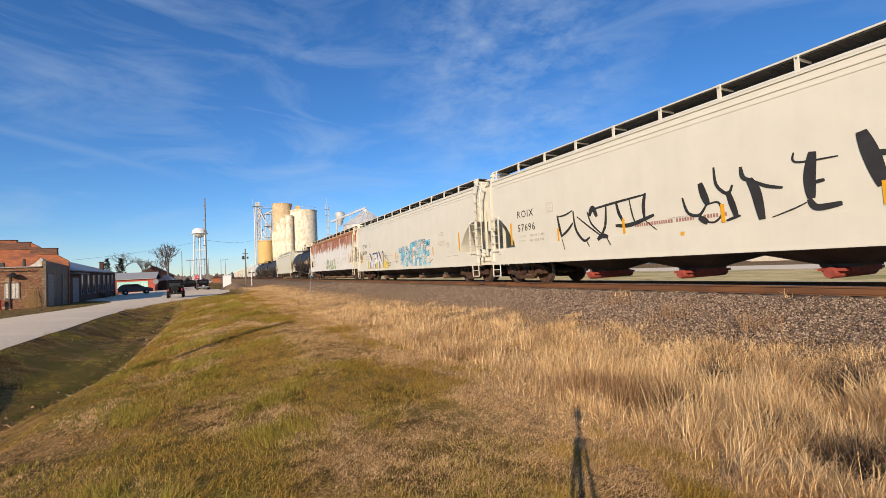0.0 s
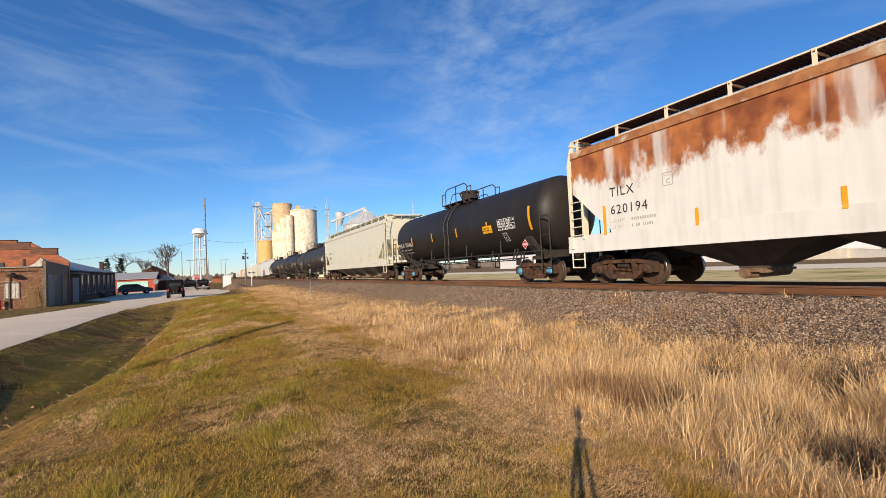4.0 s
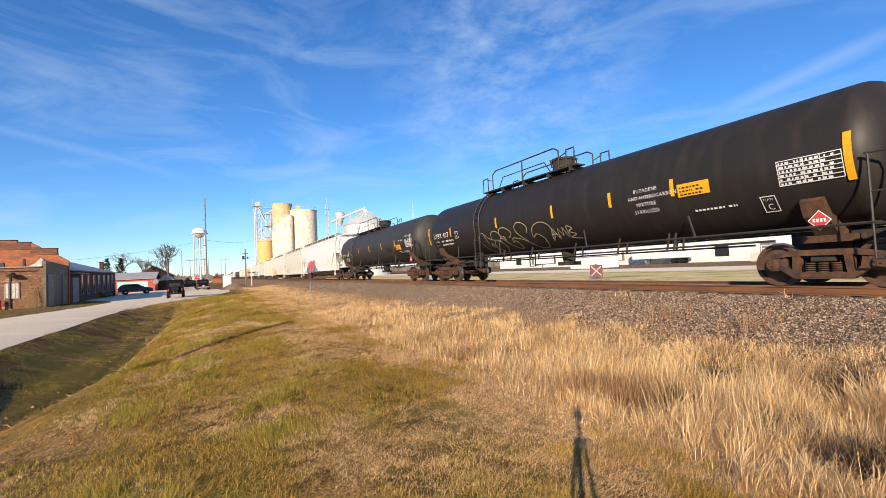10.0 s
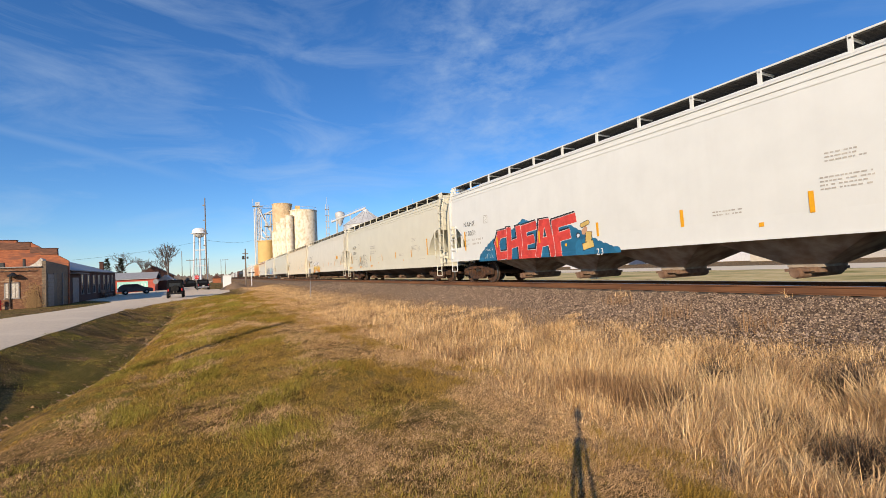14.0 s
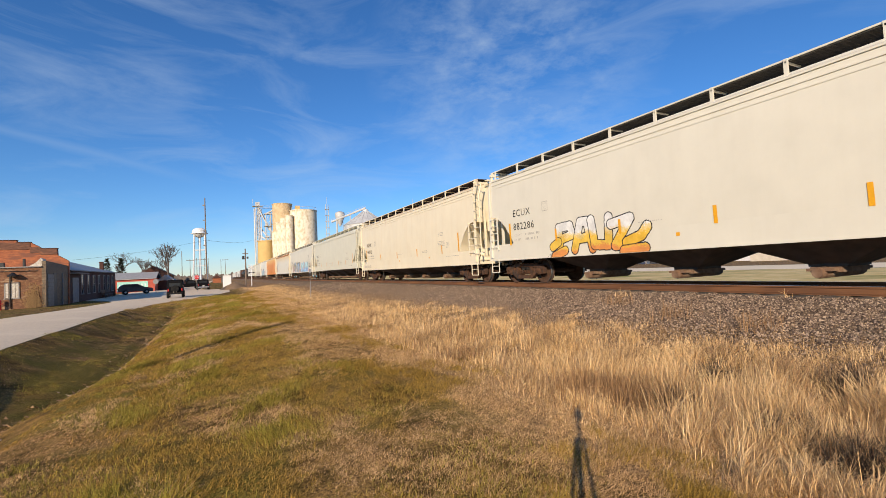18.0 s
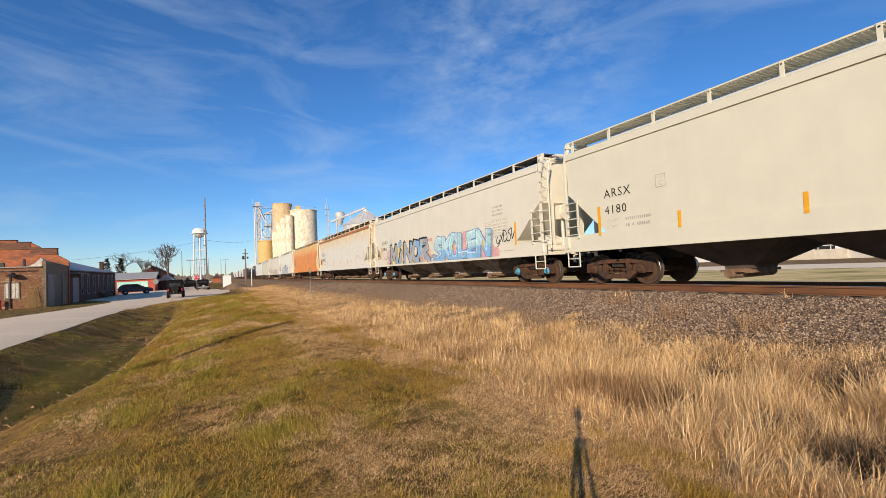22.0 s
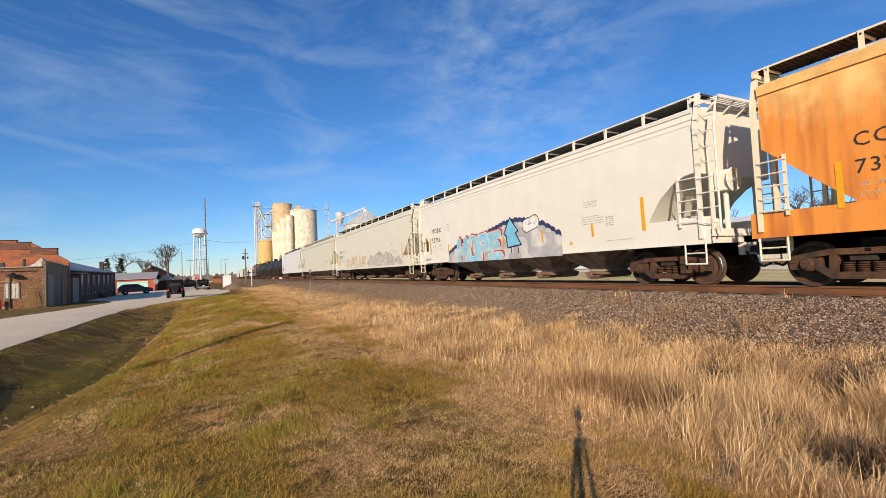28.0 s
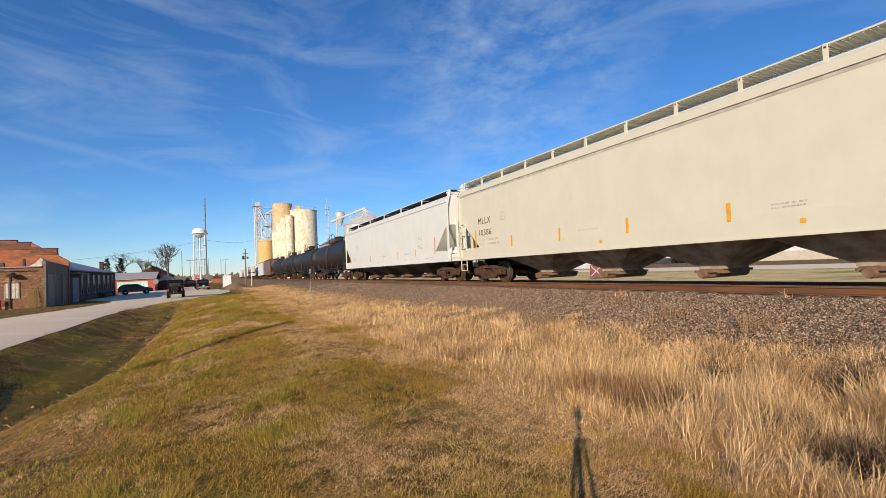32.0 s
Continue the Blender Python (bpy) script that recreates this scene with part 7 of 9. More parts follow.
    for k, y in enumerate((12.8, 15.7, 18.5, 21.3, 24.4, 27.1, 29.9)):
        win = made("window", lambda bm: (box(bm, 0.0, 0.03, y - 0.45, y + 0.45, 0.95, 3.2),), M_GLASS, b)
        made("window_frame", lambda bm: (box(bm, 0.0, 0.07, y - 0.55, y - 0.43, 0.85, 3.3), box(bm, 0.0, 0.07, y + 0.43, y + 0.55, 0.85, 3.3), box(bm, 0.0, 0.07, y - 0.43, y + 0.43, 3.2, 3.3), box(bm, 0.0, 0.06, y - 0.43, y + 0.43, 2.05, 2.12), box(bm, 0.0, 0.1, y - 0.6, y + 0.6, 0.82, 0.94)), M_TRIM, win)
    d = made("double_door", lambda bm: (box(bm, 0.0, 0.05, 8.8, 10.0, 0.0, 2.9), box(bm, 0.0, 0.05, 10.04, 11.2, 0.0, 2.9)), M_TRIM, b)
    made("canopy", lambda bm: box(bm, 0.0, 0.9, 7.5, 12.0, 3.35, 3.45), M_TRIM, b)
    # dry creeper on the front
    rng = np.random.default_rng(3)
    n = 1100
    xs, zs = rng.normal(-0.95, 0.30, n), np.abs(rng.normal(0.2, 0.9, n))
    co, fa = [], []
    for x, z in zip(xs, zs):
        a = rng.uniform(0, 6.28)
        q = len(co)
        y = -rng.uniform(0.02, 0.3)
        co += [(x, y, z), (x + 0.10 * math.cos(a), y - 0.03, z + 0.2 * abs(math.sin(a)) + 0.05), (x + 0.06, y, z + 0.02)]
        fa.append((q, q + 1, q + 2))
    v = from_arrays("dry_creeper", co, fa, M_VINE)
    v.matrix_basis = Matrix.Translation((-15.25, 56.5, -1.25))
    tagged(v, "dry brown creeper against the brick wall", "creeper")
    bench = thing("bench", "weathered wooden bench against the brick wall", "bench", (-14.75, 80.3, -1.27))
    made("seat", lambda bm: box(bm, -0.25, 0.25, -2.5, 2.5, 0.5, 0.58), M_TIE, bench)
    made("backrest", lambda bm: box(bm, -0.3, -0.22, -2.5, 2.5, 0.75, 1.2), M_TIE, bench)
    for y in (-2.3, 0, 2.3):
        made("leg", lambda bm: (box(bm, -0.28, -0.2, y - 0.05, y + 0.05, 0, 1.2), box(bm, 0.15, 0.23, y - 0.05, y + 0.05, 0, 0.5)), M_TIE, bench)


brick_building()


def shed():
    s = thing("red_shed", "long red shed with a corrugated grey roof and a teal mural", "shed", (-16.0, 110.6, -1.27))
    made("wall", lambda bm: box(bm, -3.4, 3.8, 0, 8, -0.2, 2.75), M_SHEDR, s)
    made("roof", lambda bm: prism(bm, [(-0.4, 2.65), (4, 4.0), (8.4, 2.65), (8.4, 2.75), (4, 4.12), (-0.4, 2.75)], -3.7, 4.1, "yz"), M_TIN, s)
    m = made("mural_panel", lambda bm: box(bm, -2.7, 2.6, -0.06, -0.01, 0.2, 2.2), M_TEAL, s, "teal mural board with a row of pale shapes")
    for i in range(9):
        made("stripe", lambda bm: box(bm, -2.4 + i * 0.55, -2.2 + i * 0.55, -0.09, -0.06, 1.1, 1.75), M_LWHITE, m)
    a = thing("small_shed", "small grey-roofed brick outbuilding beside the shed", "shed", (-10.8, 116, -1.27))
    made("wall", lambda bm: box(bm, -1.6, 1.6, 0, 5, -0.2, 2.2), M_BRICK_D, a)
    made("roof", lambda bm: prism(bm, [(-1.8, 2.15), (0, 3.4), (1.8, 2.15)], -0.2, 5.2), M_TIN, a)
    h = thing("brown_house", "brown-roofed house behind the red shed", "house", (-17.0, 150, -1.2))
    made("wall", lambda bm: box(bm, -4.5, 4.5, 0, 8, -0.2, 3.6), M_BRICK_B, h)
    made("roof", lambda bm: prism(bm, [(-5, 3.5), (0, 6.4), (5, 3.5)], -0.3, 8.3), M_BRICK_D, h)
    c = thing("brick_house", "small brown brick house far down the road", "house", (-1.3, 235, -1.2))
    made("wall", lambda bm: box(bm, -1.8, 1.8, 0, 6, -0.2, 2.2), M_BRICK_R, c)
    made("roof", lambda bm: prism(bm, [(-2.1, 2.1), (0, 3.6), (2.1, 2.1)], -0.3, 6.3), M_BRICK_D, c)


shed()
M_CARB = mat("black_car_paint", (0.008, 0.008, 0.009), (0.006, 0.006, 0.007), 0.7, spec=0.08)
M_CARG = mat("dark_blue_car_paint", (0.03, 0.037, 0.05), (0.02, 0.025, 0.035), 0.25)
M_TYRE = mat("tyre_rubber", (0.012, 0.012, 0.012), (0.02, 0.02, 0.02), 0.9, spec=0.15)
M_RIM = mat("alloy_rim", (0.45, 0.45, 0.46), (0.35, 0.35, 0.36), 0.35, 0.7)
M_TAIL = mat("red_lamp", (0.5, 0.02, 0.015), (0.35, 0.02, 0.015), 0.3)


def vehicle(name, label, category, at, kind):
    """A parked or waiting car; its nose points to +y in its own space."""
    v = thing(name, label, category, at)
    W = 0.74 if kind == "jeep" else 0.93
    if kind == "jeep":
        side = [(-1.95, 0.5), (-1.95, 1.05), (-1.9, 1.98), (-1.75, 2.05), (0.3, 2.02), (0.75, 1.2), (2.0, 1.12), (2.05, 0.55)]
        glass = [(-1.6, 1.2), (-1.55, 1.72), (0.2, 1.72), (0.55, 1.2)]
        ax = (-1.2, 1.25)
    elif kind == "suv":
        side = [(-2.4, 0.45), (-2.42, 1.0), (-2.2, 1.35), (-1.7, 1.72), (0.2, 1.74), (1.1, 1.15), (2.2, 0.98), (2.4, 0.7), (2.38, 0.4)]
        glass = [(-1.9, 1.22), (-1.55, 1.6), (0.15, 1.6), (0.85, 1.18)]
        ax = (-1.45, 1.45)
    else:
        side = [(-2.8, 0.55), (-2.8, 1.15), (-0.75, 1.15), (-0.65, 1.85), (-0.4, 1.92), (0.75, 1.88), (1.3, 1.25), (2.7, 1.15), (2.8, 0.55)]
        glass = [(-0.5, 1.25), (-0.45, 1.75), (0.65, 1.75), (1.05, 1.25)]
        ax = (-1.75, 1.75)
    paint = M_CARG if kind == "suv" else M_CARB
    made("body", lambda bm: prism(bm, side, -W, W, "yz"), paint, v, bevel=0.05)
    for s in (-1, 1):
        made("side_window", lambda bm: prism(bm, glass, s * (W + 0.004), s * (W + 0.03), "yz"), M_GLASS, v)
        for k, y in enumerate(ax):
            w = piece("wheel", stored("car_wheel_hub", lambda bm: lathe(bm, [(0.05, -0.13), (0.24, -0.11), (0.25, 0.11), (0.05, 0.13)], (0, 0, 0), "x", 16)), M_RIM, v, at=(s * (W - 0.02), y, 0.39))
            piece("tyre", stored("car_tyre", lambda bm: lathe(bm, [(0.25, -0.12), (0.36, -0.12), (0.39, -0.06), (0.39, 0.06), (0.36, 0.12), (0.25, 0.12)], (0, 0, 0), "x", 20)), M_TYRE, w)
    yb = side[0][0]
    made("rear_window", lambda bm: box(bm, -W * 0.73, W * 0.73, yb - 0.012 if kind == "jeep" else -0.78, yb + 0.02 if kind == "jeep" else -0.74, 1.25, 1.68), M_GLASS, v)
    for s in (-1, 1):
        made("tail_lamp", lambda bm: box(bm, s * W * 0.88 - 0.06, s * W * 0.88 + 0.06, yb - 0.04, yb + 0.02, 0.8, 1.05), M_TAIL, v)
    made("bumper", lambda bm: box(bm, -W, W, yb - 0.14, yb + 0.02, 0.45, 0.65), M_TYRE if kind == "jeep" else M_RIM, v, bevel=0.02)
    made("licence_plate", lambda bm: box(bm, -0.18, 0.18, yb - 0.16, yb - 0.142, 0.68, 0.82), M_LWHITE, v)
    if kind == "jeep":
        sp = made("spare_wheel", lambda bm: lathe(bm, [(0.1, yb - 0.28), (0.36, yb - 0.26), (0.38, yb - 0.1), (0.2, yb - 0.02)], (0, 0, 1.05), "y", 18), M_TYRE, v)
        made("roll_bar", lambda bm: pipe(bm, [(-0.6, -0.5, 1.2), (-0.55, -0.5, 1.9), (0.55, -0.5, 1.9), (0.6, -0.5, 1.2)], 0.04), M_TYRE, v)
    return v


def gpose(x, y, rz=0, dz=0.05):
    return pose(x, y, ground_z(x, y) + dz, rz=rz)


vehicle("off_roader", "black open off-roader seen from behind on the road", "car", gpose(-4.55, 59.6, 2), "jeep")
vehicle("estate_car", "dark blue estate car parked across the roadside", "car", gpose(-12.6, 89.5, -78), "suv")
vehicle("pickup_truck", "black pickup truck waiting at the junction", "pickup truck", gpose(-2.9, 95, 4), "pickup")
vehicle("pickup_truck", "dark pickup truck parked beyond the junction", "pickup truck", gpose(-5.7, 104, -70), "pickup")

M_STOP = mat("stop_sign_red", (0.55, 0.02, 0.025), (0.48, 0.02, 0.025), 0.4)
M_POST = mat("galvanised_post", (0.32, 0.32, 0.31), (0.25, 0.25, 0.24), 0.6, 0.4)
M_POLE = mat("weathered_pole_wood", (0.22, 0.17, 0.13), (0.15, 0.115, 0.09), 0.9, 0, 3, 0.3, 20, (1, 1, 0.2))
M_WHITEP = mat("white_painted_steel", (0.80, 0.80, 0.79), (0.72, 0.72, 0.70), 0.5, 0, 0.4)


def stop_sign():
    x, y = -3.25, 80.0
    s = thing("stop_sign", "red octagonal stop sign on a thin post", "stop sign", (x, y, ground_z(x, y)))
    made("post", lambda bm: box(bm, -0.03, 0.03, 0.0, 0.04, 0, 2.7), M_POST, s)
    oct8 = [(0.38 * math.cos(math.pi / 8 + i * math.pi / 4), 2.36 + 0.38 * math.sin(math.pi / 8 + i * math.pi / 4)) for i in range(8)]
    made("border", lambda bm: prism(bm, oct8, -0.02, -0.004), M_LWHITE, s)
    made("face", lambda bm: prism(bm, [(a * 0.92, 2.36 + (b - 2.36) * 0.92) for a, b in oct8], -0.03, -0.02), M_STOP, s)
    co, fa = lettering("STOP", 0.26)
    w = max(c[0] for c in co)
    t = from_arrays("lettering", [(c[0] - w / 2, -0.034, 2.27 + c[1]) for c in co], fa, M_LWHITE)
    t.parent = s
    x, y = -9.9, 91.0
    r = thing("round_sign", "pale round sign seen from behind on a post", "road sign", (x, y, ground_z(x, y)))
    made("post", lambda bm: box(bm, -0.03, 0.03, 0.0, 0.04, 0, 2.2), M_POST, r)
    made("disc", lambda bm: lathe(bm, [(0.42, -0.02), (0.42, 0.0)], (0, 0, 2.0), "y", 20), M_POST, r)


stop_sign()


def wooden_pole(label, x, y, top, arms=1, r=0.15, steel=False):
    z = ground_z(x, y)
    p = thing("utility_pole", label, "utility pole", (x, y, z - 0.1), "utility poles")
    made("pole", lambda bm: rod(bm, (0, 0, 0), (0, 0, top - z + 0.1), r, r * 0.65, 10), M_POLE, p)
    for k in range(arms):
        zz = top - z - 0.4 - k * 1.1
        arm = made("crossarm", lambda bm: box(bm, -1.1, 1.1, -0.07, 0.07, zz - 0.06, zz + 0.06), M_POLE, p)
        for i in (-1.0, -0.45, 0.45, 1.0):
            made("insulator", lambda bm: lathe(bm, [(0.03, zz + 0.06), (0.05, zz + 0.1), (0.05, zz + 0.16), (0.02, zz + 0.18)], (i, 0, 0), "z", 8), M_TRIM, arm)
    return p


p1 = wooden_pole("tall slim utility pole rising before the water tower", -2.55, 110, 18.6, 0, 0.16)
made("bracket", lambda bm: [box(bm, -0.5, 0.1, -0.06, 0.06, z - 0.1, z + 0.12) for z in (9.5, 15.0, 18.3)], M_TRIM, p1)
sp = wooden_pole("short utility pole with a drum transformer beside the track", 4.8, 100, 6.6, 0, 0.17)
made("crossarm", lambda bm: box(bm, -0.55, 0.55, -0.07, 0.07, 6.6, 6.74), M_POLE, sp)
made("transformer", lambda bm: (lathe(bm, [(0.05, 5.5), (0.24, 5.55), (0.24, 6.15), (0.05, 6.2)], (-0.42, -0.1, 0), "z", 12), lathe(bm, [(0.05, 5.6), (0.18, 5.62), (0.18, 6.0), (0.05, 6.05)], (0.4, -0.1, 0), "z", 12)), M_DARK, sp)
wooden_pole("utility pole behind the ditch road, casting a long shadow", -15.0, -2.8, 8.3, 0, 0.16)
for k, (x, y, h) in enumerate(((-6.0, 150, 7), (-3.5, 175, 8), (-8.5, 165, 7.5), (0.5, 190, 8), (-5.3, 200, 9), (-9.0, 138, 8.5), (2.2, 210, 9))):
    wooden_pole("distant utility pole along the road", x, y, h, 0 if k % 2 else 1, 0.10)


def wire(name, label, a, b, sag, r=0.012):
    def f(bm):
        pts = []
        for i in range(17):
            t = i / 16
            pts.append((a[0] + (b[0] - a[0]) * t, a[1] + (b[1] - a[1]) * t, a[2] + (b[2] - a[2]) * t - sag * 4 * t * (1 - t)))
        pipe(bm, pts, r, 4)
    o = made(name, f, M_DARK)
    tagged(o, label, "cable")


wire("overhead_cable", "thin black overhead cable slung across the road", (-20.5, 88, 4.7), (-2.55, 110, 9.3), 0.4, 0.016)
wire("overhead_cable", "thin black overhead cable crossing to the elevator", (-2.55, 110, 9.3), (16.2, 215, 18.0), 1.2, 0.025)


def water_tower():
    x, y, r = -11.9, 349.8, 4.5
    t = thing("water_tower", "white steel water tower on slender legs", "water tower", (x, y, -1.0))
    made("tank", lambda bm: lathe(bm, [(0.2, 30.5), (1.6, 30.8), (3.4, 31.9), (r, 33.4), (r, 35.4), (3.7, 36.5), (2.2, 37.2), (0.1, 37.5)], (0, 0, 0), "z", 28), M_WHITEP, t, smooth=True)
    made("balcony", lambda bm: lathe(bm, [(r, 33.2), (r + 0.9, 33.2), (r + 0.9, 33.5), (r, 33.5)], (0, 0, 0), "z", 28), M_WHITEP, t)
    made("riser", lambda bm: rod(bm, (0, 0, 0), (0, 0, 30.6), 0.75, seg=14), M_WHITEP, t)
    for i in range(4):
        a = math.pi / 4 + i * math.pi / 2
        made("leg", lambda bm: rod(bm, (6.2 * math.cos(a), 6.2 * math.sin(a), 0), (4.3 * math.cos(a), 4.3 * math.sin(a), 33.3), 0.38, seg=8), M_WHITEP, t)
        b = a + math.pi / 2
        for z, q in ((11, 5.6), (22, 5.0)):
            made("strut", lambda bm: rod(bm, (q * math.cos(a), q * math.sin(a), z), (q * math.cos(b), q * math.sin(b), z), 0.18), M_WHITEP, t)


water_tower()
# ---- grain elevator ----
M_SILO = mat("stained_concrete_silo", (0.82, 0.74, 0.58), (0.60, 0.47, 0.30), 0.9, 0, 0.9, 0.2, 3, (1, 1, 0.6), 0.46, 0.66, c=(0.50, 0.38, 0.24), cscale=0.35, clo=0.58, chi=0.7)
M_SILOT = mat("tan_concrete", (0.66, 0.50, 0.30), (0.48, 0.34, 0.19), 0.9, 0, 0.9, 0.1, 3, c=(0.66, 0.5, 0.3), cscale=0.12)
M_SILOY = mat("yellow_ochre_paint", (0.66, 0.45, 0.17), (0.58, 0.39, 0.15), 0.8, 0, 0.5)
M_GALV = mat("galvanised_steel", (0.62, 0.62, 0.60), (0.50, 0.50, 0.49), 0.55, 0.15, 0.6)


def cylinder_silo(label, x, y, r, top, m, rim=0.35, group="concrete grain silos"):
    s = thing("grain_silo", label, "silo", (x, y, -1.0), group)
    made("shell", lambda bm: lathe(bm, [(r, 0), (r, top + 1 - rim)], (0, 0, 0), "z", 40), m, s, smooth=True)
    made("rim", lambda bm: lathe(bm, [(r + 0.15, top + 1 - rim), (r + 0.15, top + 1)], (0, 0, 0), "z", 40), m, s, smooth=True)
    for k in range(1, int(top / 7)):
        made("lift_joint", lambda bm: lathe(bm, [(r + 0.02, k * 7.0), (r + 0.05, k * 7.05), (r + 0.02, k * 7.1)], (0, 0, 0), "z", 40), m, s, smooth=True)
    return s


s1 = cylinder_silo("tall tan concrete silo of the grain elevator", 27.0, 219.5, 4.45, 34.2, M_SILOT)
made("window", lambda bm: box(bm, 0.6, 2.4, -4.6, -4.0, 24.0, 26.2), M_DARK, s1)
s2 = cylinder_silo("broad pale stained concrete silo", 35.4, 212.5, 6.0, 30.3, M_SILO)
for k, (x, y, r, top) in enumerate(((28.4, 208.5, 1.6, 27.6), (26.5, 209.5, 1.7, 26.4), (24.7, 211, 1.7, 24.8), (23.0, 213, 1.5, 20.5))):
    cylinder_silo("slim pale concrete silo in a row", x, y, r, top, M_SILO)
cylinder_silo("squat ochre tank beside the silos", 19.4, 219, 3.6, 17.0, M_SILOY)
hd = thing("silo_headhouse", "small yellow box and railing on the silo roof", "headhouse", (35.4, 212.5, 30.3))
made("box", lambda bm: box(bm, -3.6, -1.6, -1, 1, 0, 2.2), M_SILOY, hd)
for i in range(7):
    a = 0.2 - i * 0.5
    made("rail_post", lambda bm: rod(bm, (5.8 * math.cos(a), 5.8 * math.sin(a), 0), (5.8 * math.cos(a), 5.8 * math.sin(a), 1.2), 0.05), M_GALV, hd)
made("top_rail", lambda bm: pipe(bm, [(5.8 * math.cos(0.2 - i * 0.25), 5.8 * math.sin(0.2 - i * 0.25), 1.2) for i in range(13)], 0.05), M_GALV, hd)


def elevator_leg():
    e = thing("elevator_leg", "lattice steel elevator leg with spouts and platforms", "grain elevator", (16.6, 224.4, -1.0))
    for x in (-0.8, 0.8):
        for y in (-0.8, 0.8):
            made("column", lambda bm: rod(bm, (x, y, 0), (x, y, 36), 0.14), M_GALV, e)
    for k in range(12):
        z = 3.0 * k
        made("brace", lambda bm: (rod(bm, (-0.8, -0.8, z), (0.8, -0.8, z + 3.0), 0.07), rod(bm, (0.8, -0.8, z), (0.8, 0.8, z + 3.0), 0.07), rod(bm, (-0.8, -0.8, z + 3), (0.8, -0.8, z + 3), 0.06)), M_GALV, e)
    made("trunk", lambda bm: (box(bm, -0.35, 0.05, -0.3, 0.3, 0, 35), box(bm, 0.25, 0.6, -0.3, 0.3, 0, 35)), M_GALV, e)
    made("head_platform", lambda bm: (box(bm, -2.2, 2.2, -1.4, 1.4, 34.6, 34.8), box(bm, -0.9, 0.9, -0.7, 0.7, 34.8, 36.6)), M_GALV, e)
    for a, b in (((0.8, 0, 33.5), (6.5, -3, 20.0)), ((0.8, 0, 30.0), (7.6, -4, 33.0)), ((0.8, 0.5, 25.0), (5.5, -3, 17.5)), ((0.6, 0, 21.0), (4.2, -3, 18.0))):
        made("spout", lambda bm: rod(bm, a, b, 0.3, seg=8), M_GALV, e)
    made("mast", lambda bm: rod(bm, (-2.0, 0, 34.8), (-2.0, 0, 38.2), 0.08), M_GALV, e)
    for x, r in ((-1.5, 0.30), (1.45, 0.22)):
        made("riser_pipe", lambda bm: rod(bm, (x, -0.9, 0), (x, -0.9, 33.5), r, seg=8), M_GALV, e)
    made("catwalk", lambda bm: (box(bm, 0.8, 9.5, -0.5, 0.5, 33.9, 34.1), rod(bm, (0.8, -0.5, 35.0), (9.5, -0.5, 35.0), 0.05), [rod(bm, (0.8 + 1.45 * i, -0.5, 34.0), (0.8 + 1.45 * i, -0.5, 35.0), 0.05) for i in range(7)]), M_GALV, e)
    t3 = thing("lattice_tower", "square lattice steel tower carrying grain spouts", "steel tower", (20.9, 222.5, -1.0))
    for x in (-1.1, 1.1):
        for y in (-1.1, 1.1):
            made("column", lambda bm: rod(bm, (x, y, 0), (x, y, 31), 0.15), M_GALV, t3)
    for k in range(10):
        z = 3.0 * k + 1
        made("brace", lambda bm: (rod(bm, (-1.1, -1.1, z), (1.1, -1.1, z + 3), 0.08), rod(bm, (1.1, -1.1, z), (-1.1, -1.1, z + 3), 0.08), rod(bm, (-1.1, -1.1, z + 3), (1.1, -1.1, z + 3), 0.08)), M_GALV, t3)
    for z in (20.0, 25.0, 30.8):
        made("platform", lambda bm: box(bm, -1.7, 1.7, -1.7, 1.7, z, z + 0.2), M_GALV, t3)
    made("spout", lambda bm: (rod(bm, (-4.0, 1.0, 34.0), (0.2, 0, 24.0), 0.28, seg=8), rod(bm, (0.3, 0, 31.0), (4.5, -2, 35.5), 0.25, seg=8), rod(bm, (0.6, 0, 24.5), (3.4, -3, 19.0), 0.28, seg=8)), M_GALV, t3)
    t2 = thing("support_tower", "slender steel support tower beside the silo", "steel tower", (23.3, 224, -1.0))
    for x in (-0.9, 0.9):
        made("column", lambda bm: rod(bm, (x, 0, 0), (x, 0, 30), 0.13), M_GALV, t2)
    for k in range(10):
        made("brace", lambda bm: rod(bm, (-0.9 if k % 2 else 0.9, 0, 3.0 * k), (0.9 if k % 2 else -0.9, 0, 3.0 * k + 3), 0.08), M_GALV, t2)
    made("platform", lambda bm: box(bm, -1.6, 1.6, -1, 1, 26, 26.3), M_GALV, t2)
    r = thing("radio_mast", "thin lattice radio mast behind the grain bin", "mast", (81.2, 190, -1.0))
    for x in (-0.35, 0.35):
        made("rail", lambda bm: rod(bm, (x, 0, 0), (x * 0.6, 0, 31.6), 0.06, seg=4), M_GALV, r)
    for k in range(int(31.6 / 1.6)):
        made("brace", lambda bm: rod(bm, (-0.35 if k % 2 else 0.35, 0, 1.6 * k), (0.3 if k % 2 else -0.3, 0, 1.6 * k + 1.6), 0.045, seg=4), M_GALV, r)
    made("antenna", lambda bm: (rod(bm, (0, 0, 31.6 - 0.5), (0, 0, 31.6 + 3), 0.05, seg=5), rod(bm, (-1.0, 0, 31.6 - 3), (1.0, 0, 31.6 - 3), 0.05, seg=5)), M_GALV, r)
    g = thing("mixing_tower", "tall steel leg tower with a cyclone on top", "steel tower", (41.5, 190, -1.0))
    for x in (-0.5, 0.5):
        made("column", lambda bm: rod(bm, (x, 0, 0), (x, 0, 31), 0.16), M_GALV, g)
